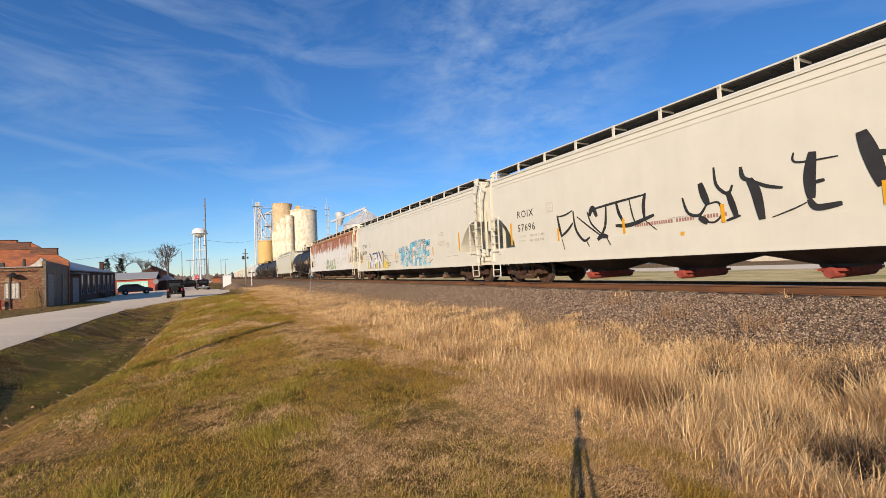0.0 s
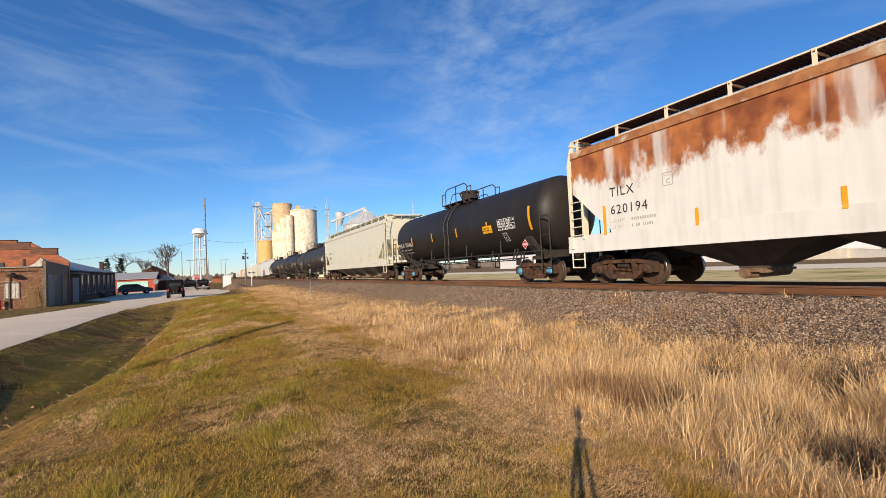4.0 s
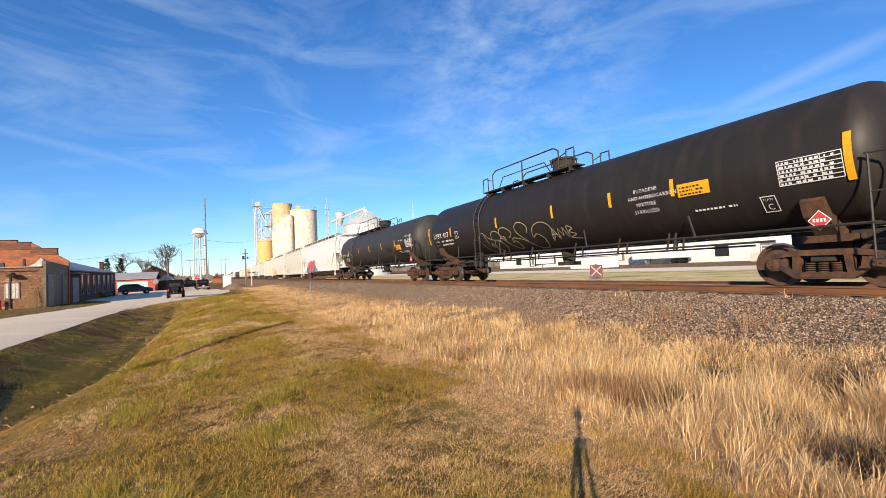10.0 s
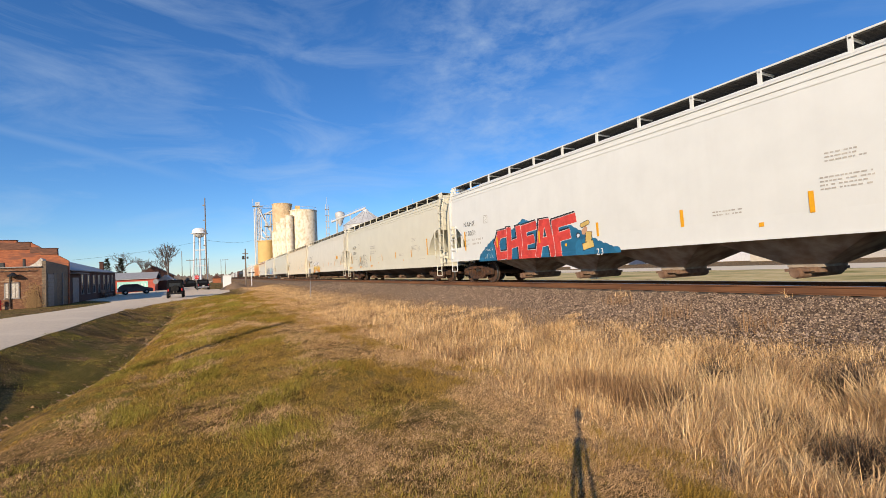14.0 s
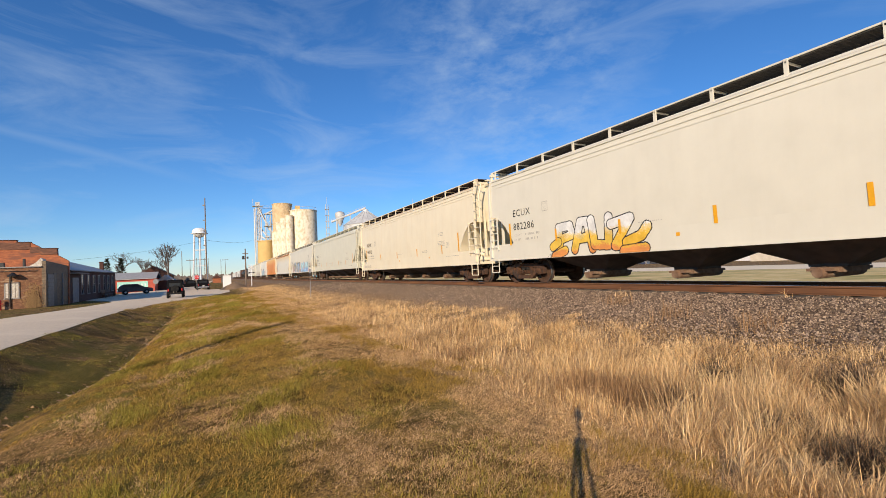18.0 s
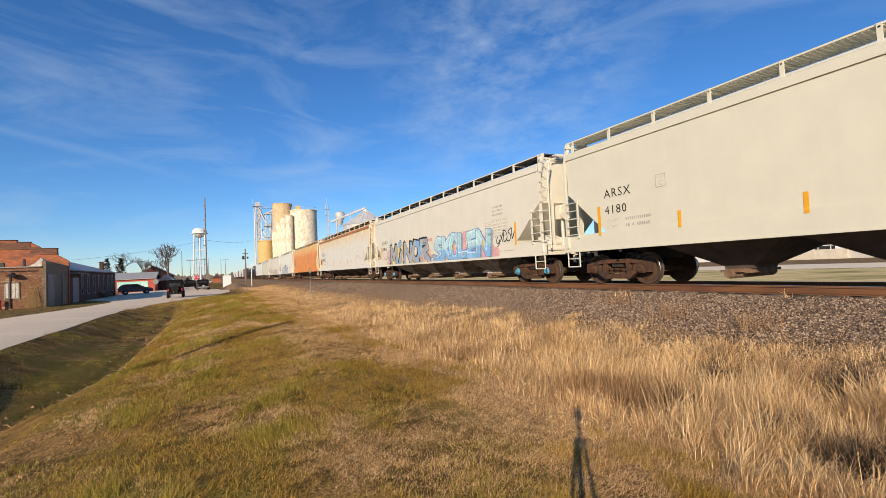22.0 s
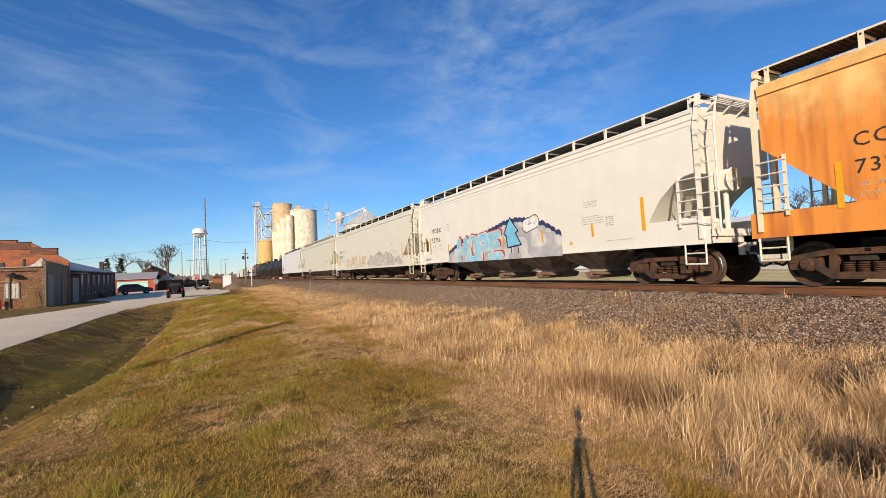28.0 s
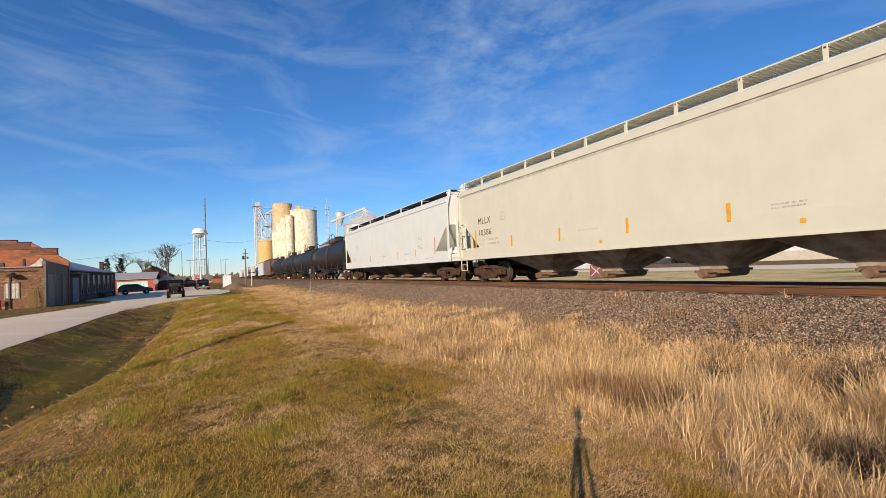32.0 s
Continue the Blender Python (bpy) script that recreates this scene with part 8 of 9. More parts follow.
    for k in range(9):
        made("platform", lambda bm: box(bm, -1.0, 0.9, -0.6, 0.6, 8 + 2.6 * k, 8.15 + 2.6 * k), M_GALV, g)
    made("mast", lambda bm: rod(bm, (0, 0, 31), (0, 0, 34), 0.07), M_GALV, g)
    c = thing("dust_cyclone", "round dust cyclone on a lattice stand", "cyclone", (39.5, 160, -1.0))
    made("drum", lambda bm: lathe(bm, [(0.3, 18.5), (1.5, 21.5), (1.7, 22.0), (1.7, 23.4), (0.5, 24.0)], (0, 0, 0), "z", 18), M_GALV, c, smooth=True)
    for x in (-1, 1):
        made("leg", lambda bm: rod(bm, (x, 0, 0), (x, 0, 21.5), 0.14), M_GALV, c)
    f = thing("feed_mill", "cluster of low tin-clad mill buildings", "mill building", (40.5, 178, -1.0))
    made("wall", lambda bm: box(bm, -4, 4.5, -4, 4, 0, 13.2), M_TIN, f)
    made("roof", lambda bm: prism(bm, [(-4.3, 13.0), (0.2, 15.4), (4.8, 13.0)], -4.2, 4.2), M_BROWNCAR, f)
    made("annex", lambda bm: box(bm, -8, -4, -3, 3, 0, 9.5), M_SILO, f)


elevator_leg()


def grain_bin():
    x, y, r = 44.0, 143.2, 7.2
    b = thing("grain_bin", "corrugated galvanised grain bin with a conical roof", "grain bin", (x, y, -1.0))
    prof = []
    for k in range(34):
        z = k * 0.5
        prof += [(r, z), (r + 0.06, z + 0.25)]
    prof.append((r, 17.2))
    made("wall", lambda bm: lathe(bm, prof, (0, 0, 0), "z", 36), M_GALV, b, smooth=True)
    made("roof", lambda bm: lathe(bm, [(r + 0.25, 17.1), (1.1, 21.6), (0.9, 22.3), (0.2, 22.4)], (0, 0, 0), "z", 36), M_GALV, b)
    for k in range(18):
        a = k * math.pi / 9
        made("roof_rib", lambda bm: rod(bm, ((r + 0.2) * math.cos(a), (r + 0.2) * math.sin(a), 17.2), (1.1 * math.cos(a), 1.1 * math.sin(a), 21.7), 0.06, seg=4), M_GALV, b)
    c = thing("overhead_conveyor", "inclined steel conveyor bridge to the bin's peak", "conveyor", (0, 0, 0))
    made("bridge", lambda bm: pipe(bm, [(34.6, 152, 18.2), (44.0, 143.2, 21.9)], 0.35, 6), M_GALV, c)
    made("walkway", lambda bm: pipe(bm, [(34.6, 152, 19.0), (44.0, 143.2, 22.7)], 0.05, 4), M_GALV, c)
    for k in range(8):
        t = k / 7
        made("hanger", lambda bm: rod(bm, (34.6 + 9.4 * t, 152 - 8.8 * t, 18.0 + 3.7 * t), (34.6 + 9.4 * t, 152 - 8.8 * t, 19.0 + 3.7 * t), 0.04, seg=4), M_GALV, c)
    made("support", lambda bm: rod(bm, (36.0, 150.7, -1), (36.0, 150.7, 18.5), 0.2), M_GALV, c)
    made("support", lambda bm: rod(bm, (39.8, 147.1, -1), (39.8, 147.1, 20.0), 0.16), M_GALV, c)


grain_bin()


def small_things():
    x, y = 1.25, 97.0
    s = thing("equipment_cabinet", "white metal equipment cabinet beside the line", "cabinet", (x, y, ground_z(x, y)))
    made("body", lambda bm: box(bm, -0.75, 0.75, 0, 1.6, 0, 2.5), M_WHITEP, s, bevel=0.03)
    made("roof", lambda bm: prism(bm, [(-0.85, 2.5), (0, 2.7), (0.85, 2.5)], -0.1, 1.7), M_WHITEP, s)
    x, y = 2.3, 85.0
    rng = random.Random(9)
    p = made("gravel_heap", lambda bm: [bm.faces.new(f) for f in heap_faces(bm, rng)], M_BALLAST, smooth=True)
    p.matrix_basis = Matrix.Translation((x, y, ground_z(x, y) - 0.05))
    tagged(p, "low heap of dark grey gravel at the roadside", "gravel heap")
    x, y = -18.5, 56.1
    h = thing("standpipe", "red painted standpipe at the corner of the workshop", "standpipe", (x, y, ground_z(x, y)))
    made("barrel", lambda bm: lathe(bm, [(0.16, 0.0), (0.16, 0.08), (0.11, 0.1), (0.11, 0.75), (0.14, 0.78), (0.10, 0.92), (0.02, 0.97)], (0, 0, 0), "z", 12), M_STOP, h, smooth=True)
    made("nozzle", lambda bm: rod(bm, (-0.2, 0, 0.58), (0.2, 0, 0.58), 0.05, seg=8), M_STOP, h)
    x, y = 5.55, 31.5
    m = thing("marker_post", "thin grey marker post with a small square plate", "marker post", (x, y, ground_z(x, y)))
    made("post", lambda bm: box(bm, -0.015, 0.015, -0.015, 0.015, -0.05, 2.0), M_RIM, m)
    made("plate", lambda bm: box(bm, -0.05, 0.05, -0.04, -0.015, 1.72, 2.0), M_RIM, m)
    x, y = 5.4, 92.0
    c = thing("crossing_signal", "white crossing signal mast at the level crossing", "signal", (x, y, ground_z(x, y)))
    made("mast", lambda bm: rod(bm, (0, 0, 0), (0, 0, 4.0), 0.07), M_WHITEP, c)
    made("crossbuck", lambda bm: (rod(bm, (-0.5, -0.1, 3.1), (0.5, -0.1, 3.9), 0.09, seg=4), rod(bm, (-0.5, -0.1, 3.9), (0.5, -0.1, 3.1), 0.09, seg=4)), M_LWHITE, c)
    made("lamp_bar", lambda bm: (box(bm, -0.5, 0.5, -0.05, 0.05, 2.4, 2.5), rod(bm, (-0.4, -0.15, 2.45), (-0.4, 0.05, 2.45), 0.15, seg=10), rod(bm, (0.4, -0.15, 2.45), (0.4, 0.05, 2.45), 0.15, seg=10)), M_DARK, c)
    # tripod that holds the filming camera: only its shadow is seen
    t = thing("camera_tripod", "slim black tripod with a small camera head", "tripod", (-0.12, -0.13, ground_z(0, 0)))
    for a in (-22.5, 97.5, 217.5):
        c, d = math.cos(radians(a)), math.sin(radians(a))
        made("leg", lambda bm: (rod(bm, (0.26 * c, 0.26 * d, 0), (0.15 * c, 0.15 * d, 0.80), 0.010, 0.012), rod(bm, (0.15 * c, 0.15 * d, 0.80), (0.035 * c, 0.035 * d, 1.66), 0.014, 0.016)), M_DARK, t)
    made("column", lambda bm: rod(bm, (0, 0, 1.2), (0, 0, 1.85), 0.016), M_DARK, t)
    made("head", lambda bm: (box(bm, -0.04, 0.04, -0.035, 0.035, 1.85, 1.93), box(bm, -0.02, 0.02, -0.03, 0.03, 1.93, 1.97)), M_DARK, t, bevel=0.01)


def heap_faces(bm, rng):
    n, rings = 18, []
    for k, (r, z) in enumerate(((2.4, 0.0), (1.9, 0.35), (1.2, 0.7), (0.5, 0.92), (0.05, 0.95))):
        rings.append([bm.verts.new((r * math.cos(2 * math.pi * i / n) * rng.uniform(0.92, 1.08), r * 0.8 * math.sin(2 * math.pi * i / n), z * rng.uniform(0.9, 1.1))) for i in range(n)])
    return [(a[i], a[(i + 1) % n], b[(i + 1) % n], b[i]) for a, b in zip(rings, rings[1:]) for i in range(n)]


small_things()
# ---- across the track ----
M_SIDING = mat("white_metal_siding", (0.74, 0.74, 0.73), (0.66, 0.66, 0.65), 0.6, 0, 1.2, 0.1, 8, (1, 6, 1))
M_YARD = mat("pale_gravel_yard", (0.92, 0.77, 0.55), (0.84, 0.70, 0.50), 0.95, 0, 0.6, 0, spec=0.1)
M_DOCK = mat("tan_dock_concrete", (0.68, 0.61, 0.48), (0.58, 0.51, 0.39), 0.9, 0, 1.5, 0.2, 10)


def far_side():
    sheet("far_pavement", steps((40, 52, 6)), steps((-60, 140, 30)), lambda x, y: ground_z(x, y) + 0.03, M_YARD, "pale concrete yard beyond the track", category="pavement")
    verge = mat("green_verge", (0.60, 0.45, 0.18), (0.78, 0.60, 0.30), 0.95, 0, 0.9, 0.5, 20, c=(0.30, 0.27, 0.08), cscale=0.25, spec=0.1)
    sheet("grass_verge", steps((16.6, 40, 10)), steps((-60, 140, 40)), lambda x, y: ground_z(x, y) + 0.02, verge, "rough green and straw grass verge beyond the track", category="grass")
    w = thing("white_warehouse", "long low white metal warehouse with a gable roof", "warehouse", (92, 36, -0.62))
    made("wall", lambda bm: box(bm, -7, 12, -46, 90, -0.2, 5.4), M_SIDING, w)
    made("roof", lambda bm: prism(bm, [(-7.6, 5.3), (2.5, 8.6), (12.6, 5.3), (12.6, 5.5), (2.5, 8.8), (-7.6, 5.5)], -46.6, 90.6), M_WHITEP, w)
    for k in range(14):
        y = -26 + k * 8
        d = made("dock_door", lambda bm: box(bm, -7.06, -6.98, y, y + 2.6, 1.0, 3.4), M_DARK if k % 2 else M_DOORG, w)
    d = thing("loading_dock", "tan concrete loading dock with white railings", "loading dock", (77.0, 36, -0.64))
    made("platform", lambda bm: box(bm, 0, 7.9, -6.5, 6.0, -0.1, 1.4), M_DOCK, d)
    for k in range(9):
        y = -6.2 + k * 1.5
        made("rail_post", lambda bm: box(bm, 0.1, 0.18, y, y + 0.08, 1.4, 2.5), M_WHITEP, d)
    for z in (1.9, 2.42):
        made("railing", lambda bm: box(bm, 0.1, 0.17, -6.2, 5.9, z, z + 0.1), M_WHITEP, d)
    made("ramp", lambda bm: prism(bm, [(-6.5, -0.1), (-18, -0.1), (-6.5, 1.3)], 0.5, 3.5, "yz"), M_CONC, d)
    for k, (x, y, l) in enumerate(((80, 78, 13), (82, 62, 12), (86, 100, 13))):
        t = thing("parked_trailer", "white box trailer parked in the yard", "trailer", pose(x, y, -0.62, rz=4 * k))
        made("box", lambda bm: box(bm, -1.25, 1.25, -l / 2, l / 2, 1.1, 3.8), M_SIDING, t, bevel=0.03)
        for yy in (-l / 2 + 1.5, -l / 2 + 2.8):
            made("wheel", lambda bm: lathe(bm, [(0.3, -1.2), (0.5, -1.2), (0.5, 1.2), (0.3, 1.2)], (0, yy, 0.5), "x", 16), M_TYRE, t)
        for sx in (-0.82, 0.82):
            made("landing_leg", lambda bm: box(bm, sx - 0.08, sx + 0.08, l / 2 - 3, l / 2 - 2.8, 0, 1.1), M_TRIM, t)
    g = thing("white_garage", "small white gabled shed across the track", "shed", (62, 58, -0.62))
    made("wall", lambda bm: box(bm, -3, 3, 0, 6, -0.1, 2.2), M_SIDING, g)
    made("roof", lambda bm: prism(bm, [(-3.3, 2.1), (0, 3.6), (3.3, 2.1)], -0.3, 6.3), M_WHITEP, g)
    x, y = 26.0, 25.4
    s = thing("crossed_sign", "low dark red square board with a pale painted cross", "sign", (x, y, ground_z(x, y)))
    for k in (-1, 1):
        made("cross_bar", lambda bm: prism(bm, [(-0.40, 0.64 - k * 0.34), (-0.34, 0.64 - k * 0.40), (0.40, 0.64 + k * 0.34), (0.34, 0.64 + k * 0.40)], -0.045 - 0.006 * k, -0.02), spray((0.48, 0.32, 0.32)), s)
    made("board", lambda bm: box(bm, -0.46, 0.46, -0.02, 0.02, 0.18, 1.10), spray((0.13, 0.025, 0.03)), s)
    made("post", lambda bm: box(bm, -0.05, 0.05, 0.02, 0.09, 0, 1.2), M_TIE, s)
    s.rotation_euler[2] = -0.75


far_side()
# ---- trees ----
M_BARK = mat("grey_bark", (0.15, 0.12, 0.10), (0.09, 0.07, 0.06), 0.95, 0, 4, 0.4, 15)
M_CONIFER = mat("conifer_needles", (0.025, 0.04, 0.015), (0.05, 0.065, 0.025), 0.9, 0, 3)


def bare_tree(label, x, y, h, seed, spread=0.36, twigs=6, z=None):
    rng = random.Random(seed)
    t = thing("bare_tree", label, "tree", (x, y, ground_z(x, y) - 0.1))
    limbs, fine = [], []

    def grow_limb(a, d, l, r, depth):
        b = a + d * l
        (limbs if depth < 3 else fine).append((a, b, r, r * 0.68))
        if depth >= twigs:
            return
        n = 3 if depth in (1, 2, 3) else 2
        for _ in range(n):
            ax = Vector((rng.uniform(-1, 1), rng.uniform(-1, 1), rng.uniform(-0.15, 0.5)))
            q = (d * (0.9 if depth else 1.2) + ax * spread * 2.0).normalized()
            q.z = max(q.z, -0.05 + 0.02 * depth)
            k = rng.uniform(0.3, 1.0) if depth else rng.uniform(0.75, 1.0)
            grow_limb(a + d * l * k, q.normalized(), l * rng.uniform(0.62, 0.82), r * 0.62, depth + 1)
    grow_limb(Vector((0, 0, 0)), Vector((rng.uniform(-0.05, 0.05), 0, 1)).normalized(), h * 0.30, h * 0.022, 0)
    made("trunk", lambda bm: [rod(bm, a, b, r, q, 5) for a, b, r, q in limbs], M_BARK, t)
    made("crown", lambda bm: [rod(bm, a, b, max(r * 0.8, 0.022), max(q * 0.8, 0.014), 3) for a, b, r, q in fine], M_BARK, t, "bare twigs of the crown")
    return t


bare_tree("tall bare deciduous tree beside the road", -11.2, 128, 15.5, 3, 0.30, 8)
bare_tree("bare tree behind the red shed", -24.5, 150, 12.5, 5, 0.32, 7)
bare_tree("bare spreading tree behind the red shed", -19.3, 145, 12.0, 6, 0.34, 7)
bare_tree("bare tree far behind the houses", -16.5, 170, 12.5, 7, 0.32, 7)
for k, (x, y, h) in enumerate(((115, 52, 21), (122, 38, 23), (112, 66, 18), (118, 26, 22), (118, 80, 18), (120, 12, 20), (130, 95, 18), (112, 44, 20))):
    bare_tree("large bare tree behind the white warehouse", x, y, h, 20 + k, 0.4)


def conifer(label, x, y, h, seed):
    rng = random.Random(seed)
    t = thing("conifer", label, "tree", (x, y, ground_z(x, y) - 0.1))
    made("trunk", lambda bm: rod(bm, (0, 0, 0), (0, 0, h * 0.9), 0.2, 0.05), M_BARK, t)

    def f(bm):
        for _ in range(1100):
            z = h * rng.uniform(0.12, 1.0)
            r = (h - z) / h * h * 0.27 * math.sqrt(rng.random()) + 0.05
            a = rng.uniform(0, 6.28)
            p = Vector((r * math.cos(a), r * math.sin(a), z - r * 0.2))
            d = Vector((math.cos(a + rng.uniform(-0.6, 0.6)), math.sin(a), rng.uniform(-0.3, 0.5))) * rng.uniform(0.3, 0.6)
            n = Vector((-d.y, d.x, rng.uniform(-0.2, 0.2))) * 0.35
            bm.faces.new([bm.verts.new(p - n), bm.verts.new(p + d), bm.verts.new(p + n)])
    made("crown", f, M_CONIFER, t, "dark green needles")


conifer("dark green conifer behind the workshop", -24.6, 134, 8.2, 1)
conifer("dark green conifer beside the red shed", -22.4, 138, 8.4, 2)


# far woods along the horizon
def woods():
    rng = np.random.default_rng(8)
    co, fa = [], []
    for _ in range(5200):
        a = rng.uniform(-0.9, 1.75)
        d = rng.uniform(480, 700)
        x, y = d * math.sin(a), d * math.cos(a)
        h = rng.uniform(3, 9) * (0.6 + 0.5 * abs(noise.noise((x * 0.01, y * 0.01, 0))))
        w = rng.uniform(0.8, 3.0)
        b = len(co)
        px, py = math.cos(a) * w, -math.sin(a) * w
        co += [(x - px, y - py, -1), (x + px, y + py, -1), (x + px * 0.6, y + py * 0.6, h * 0.7), (x, y, h), (x - px * 0.7, y - py * 0.7, h * 0.6)]
        fa.append((b, b + 1, b + 2, b + 3, b + 4))
    m = island(mat("far_woods", (0.1, 0.08, 0.07), rough=1), (0.13, 0.10, 0.085), (0.20, 0.165, 0.14))
    tagged(from_arrays("far_woods", co, fa, m), "hazy brown line of bare woods on the horizon", "woods", kind="stuff")


woods()
# ---- grass ----
def blades(name, xs, ys, zs, hs, ws, lean, material, label, bend=0.5, seed=1, segs=2, swirl=None):
    """Grass blades, each a bent tapering strip."""
    rng = np.random.default_rng(seed)
    n = len(xs)
    az, tw = rng.uniform(0, 2 * np.pi, n), rng.uniform(0, 2 * np.pi, n)
    if swirl is not None:
        az = swirl + rng.normal(0, 1.1, n)
    ln = np.abs(rng.normal(0, lean, n))
    dx, dy = np.cos(az) * ln * hs, np.sin(az) * ln * hs
    wx, wy = np.cos(tw) * ws / 2, np.sin(tw) * ws / 2
    if segs == 1:
        co = np.empty((n, 3, 3))
        co[:, 0] = np.stack((xs - wx, ys - wy, zs), 1)
        co[:, 1] = np.stack((xs + wx, ys + wy, zs), 1)
        co[:, 2] = np.stack((xs + dx, ys + dy, zs + hs), 1)
        k = 3
        loops = np.arange(n * 3)
        sizes = np.full(n, 3)
    else:
        co = np.empty((n, 5, 3))
        mx, my = xs + dx * 0.45, ys + dy * 0.45
        zm, zt = zs + hs * (0.72 - 0.2 * np.minimum(ln, 1.4)), zs + hs * np.maximum(0.12, 1 - bend * ln * 0.62)
        co[:, 0] = np.stack((xs - wx, ys - wy, zs), 1)
        co[:, 1] = np.stack((xs + wx, ys + wy, zs), 1)
        co[:, 2] = np.stack((mx + wx * 0.8, my + wy * 0.8, zm), 1)
        co[:, 3] = np.stack((mx - wx * 0.8, my - wy * 0.8, zm), 1)
        co[:, 4] = np.stack((xs + dx, ys + dy, zt), 1)
        k = 5
        b = (np.arange(n) * 5)[:, None]
        loops = np.concatenate((b + [0, 1, 2, 3], b + [3, 2, 4]), 1).ravel()
        sizes = np.tile([4, 3], n)
    me = bpy.data.meshes.new(name)
    me.vertices.add(n * k)
    me.vertices.foreach_set("co", co.reshape(-1))
    me.loops.add(len(loops))
    me.loops.foreach_set("vertex_index", loops.astype(np.int32))
    me.polygons.add(len(sizes))
    start = np.concatenate(([0], np.cumsum(sizes)[:-1]))
    me.polygons.foreach_set("loop_start", start.astype(np.int32))
    me.update(calc_edges=True)
    me.materials.append(material)
    return tagged(new(name, me), label, "grass", kind="stuff")


def arching(name, xs, ys, zs, ls, ws, az, material, label, seed):
    """Long leaves that rise, bend over and droop."""
    rng = np.random.default_rng(seed)
    n = len(xs)
    t0 = np.abs(rng.normal(0.30, 0.30, n))
    t1 = t0 + rng.uniform(0.25, 2.1, n)
    tw = az + np.pi / 2 + rng.normal(0, 0.5, n)
    wx, wy = np.cos(tw) * ws / 2, np.sin(tw) * ws / 2
    p = np.stack((xs, ys, zs), 1)
    co = np.empty((n, 7, 3))
    floor_z = zs + 0.015
    for i in range(4):
        w = (1.0, 0.95, 0.7, 0.0)[i]
        off = np.stack((wx * w, wy * w, np.zeros(n)), 1)
        if i < 3:
            co[:, 2 * i], co[:, 2 * i + 1] = p - off, p + off
        else:
            co[:, 6] = p
        th = t0 + (t1 - t0) * (i + 0.5) / 3
        p = p + np.stack((np.cos(az) * np.sin(th), np.sin(az) * np.sin(th), np.cos(th)), 1) * (ls / 3)[:, None]
        p[:, 2] = np.maximum(p[:, 2], floor_z)
    b = (np.arange(n) * 7)[:, None]
    loops = np.concatenate((b + [0, 1, 3, 2], b + [2, 3, 5, 4], b + [4, 5, 6]), 1).ravel()
    sizes = np.tile([4, 4, 3], n)
    me = bpy.data.meshes.new(name)
    me.vertices.add(n * 7)
    me.vertices.foreach_set("co", co.reshape(-1))
    me.loops.add(len(loops))
    me.loops.foreach_set("vertex_index", loops.astype(np.int32))
    me.polygons.add(len(sizes))
    me.polygons.foreach_set("loop_start", np.concatenate(([0], np.cumsum(sizes)[:-1])).astype(np.int32))
    me.update(calc_edges=True)
    me.materials.append(material)
    return tagged(new(name, me), label, "grass", kind="stuff")


def leafy(name, a, b, c, trans=0.35):
    m = island(mat(name, a, rough=0.75, spec=0.2), a, b, c)
    p = m.node_tree.nodes["Principled BSDF"]
    p.inputs["Subsurface Weight"].default_value = 0.0
    return m


def scatter(rng, n, x0, x1, y0, y1):
    """Random places, denser towards the near end."""
    u = rng.random(n)
    return rng.uniform(x0, x1, n), y0 * (y1 / y0) ** u


M_LAWN = leafy("olive_lawn_blades", (0.10, 0.060, 0.011), (0.54, 0.33, 0.07), (0.30, 0.18, 0.032))
M_LEAF = leafy("dead_leaf", (0.22, 0.12, 0.06), (0.70, 0.52, 0.34), (0.40, 0.23, 0.11))
M_THATCH = leafy("thatch_blades", (0.20, 0.11, 0.045), (0.86, 0.56, 0.28), (0.54, 0.325, 0.145))
M_GREEN = leafy("green_tuft_blades", (0.10, 0.086, 0.012), (0.45, 0.35, 0.06), (0.26, 0.205, 0.03))
M_STRAW = leafy("dry_grass_blades", (0.44, 0.245, 0.09), (0.96, 0.70, 0.38), (0.84, 0.54, 0.25))
M_TANGRASS = leafy("tan_grass_blades", (0.36, 0.21, 0.09), (0.92, 0.66, 0.36), (0.72, 0.47, 0.22))
M_WITHER = leafy("withered_blades", (0.15, 0.085, 0.045), (0.64, 0.42, 0.22), (0.42, 0.26, 0.13))
M_GAPSHADE = leafy("gap_shade_blades", (0.025, 0.017, 0.012), (0.13, 0.085, 0.05), (0.06, 0.04, 0.026))
M_WEED = leafy("brown_weed_stems", (0.17, 0.09, 0.045), (0.46, 0.28, 0.14), (0.30, 0.17, 0.08))


def gz(xs, ys):
    return field(ground_z, xs, ys)


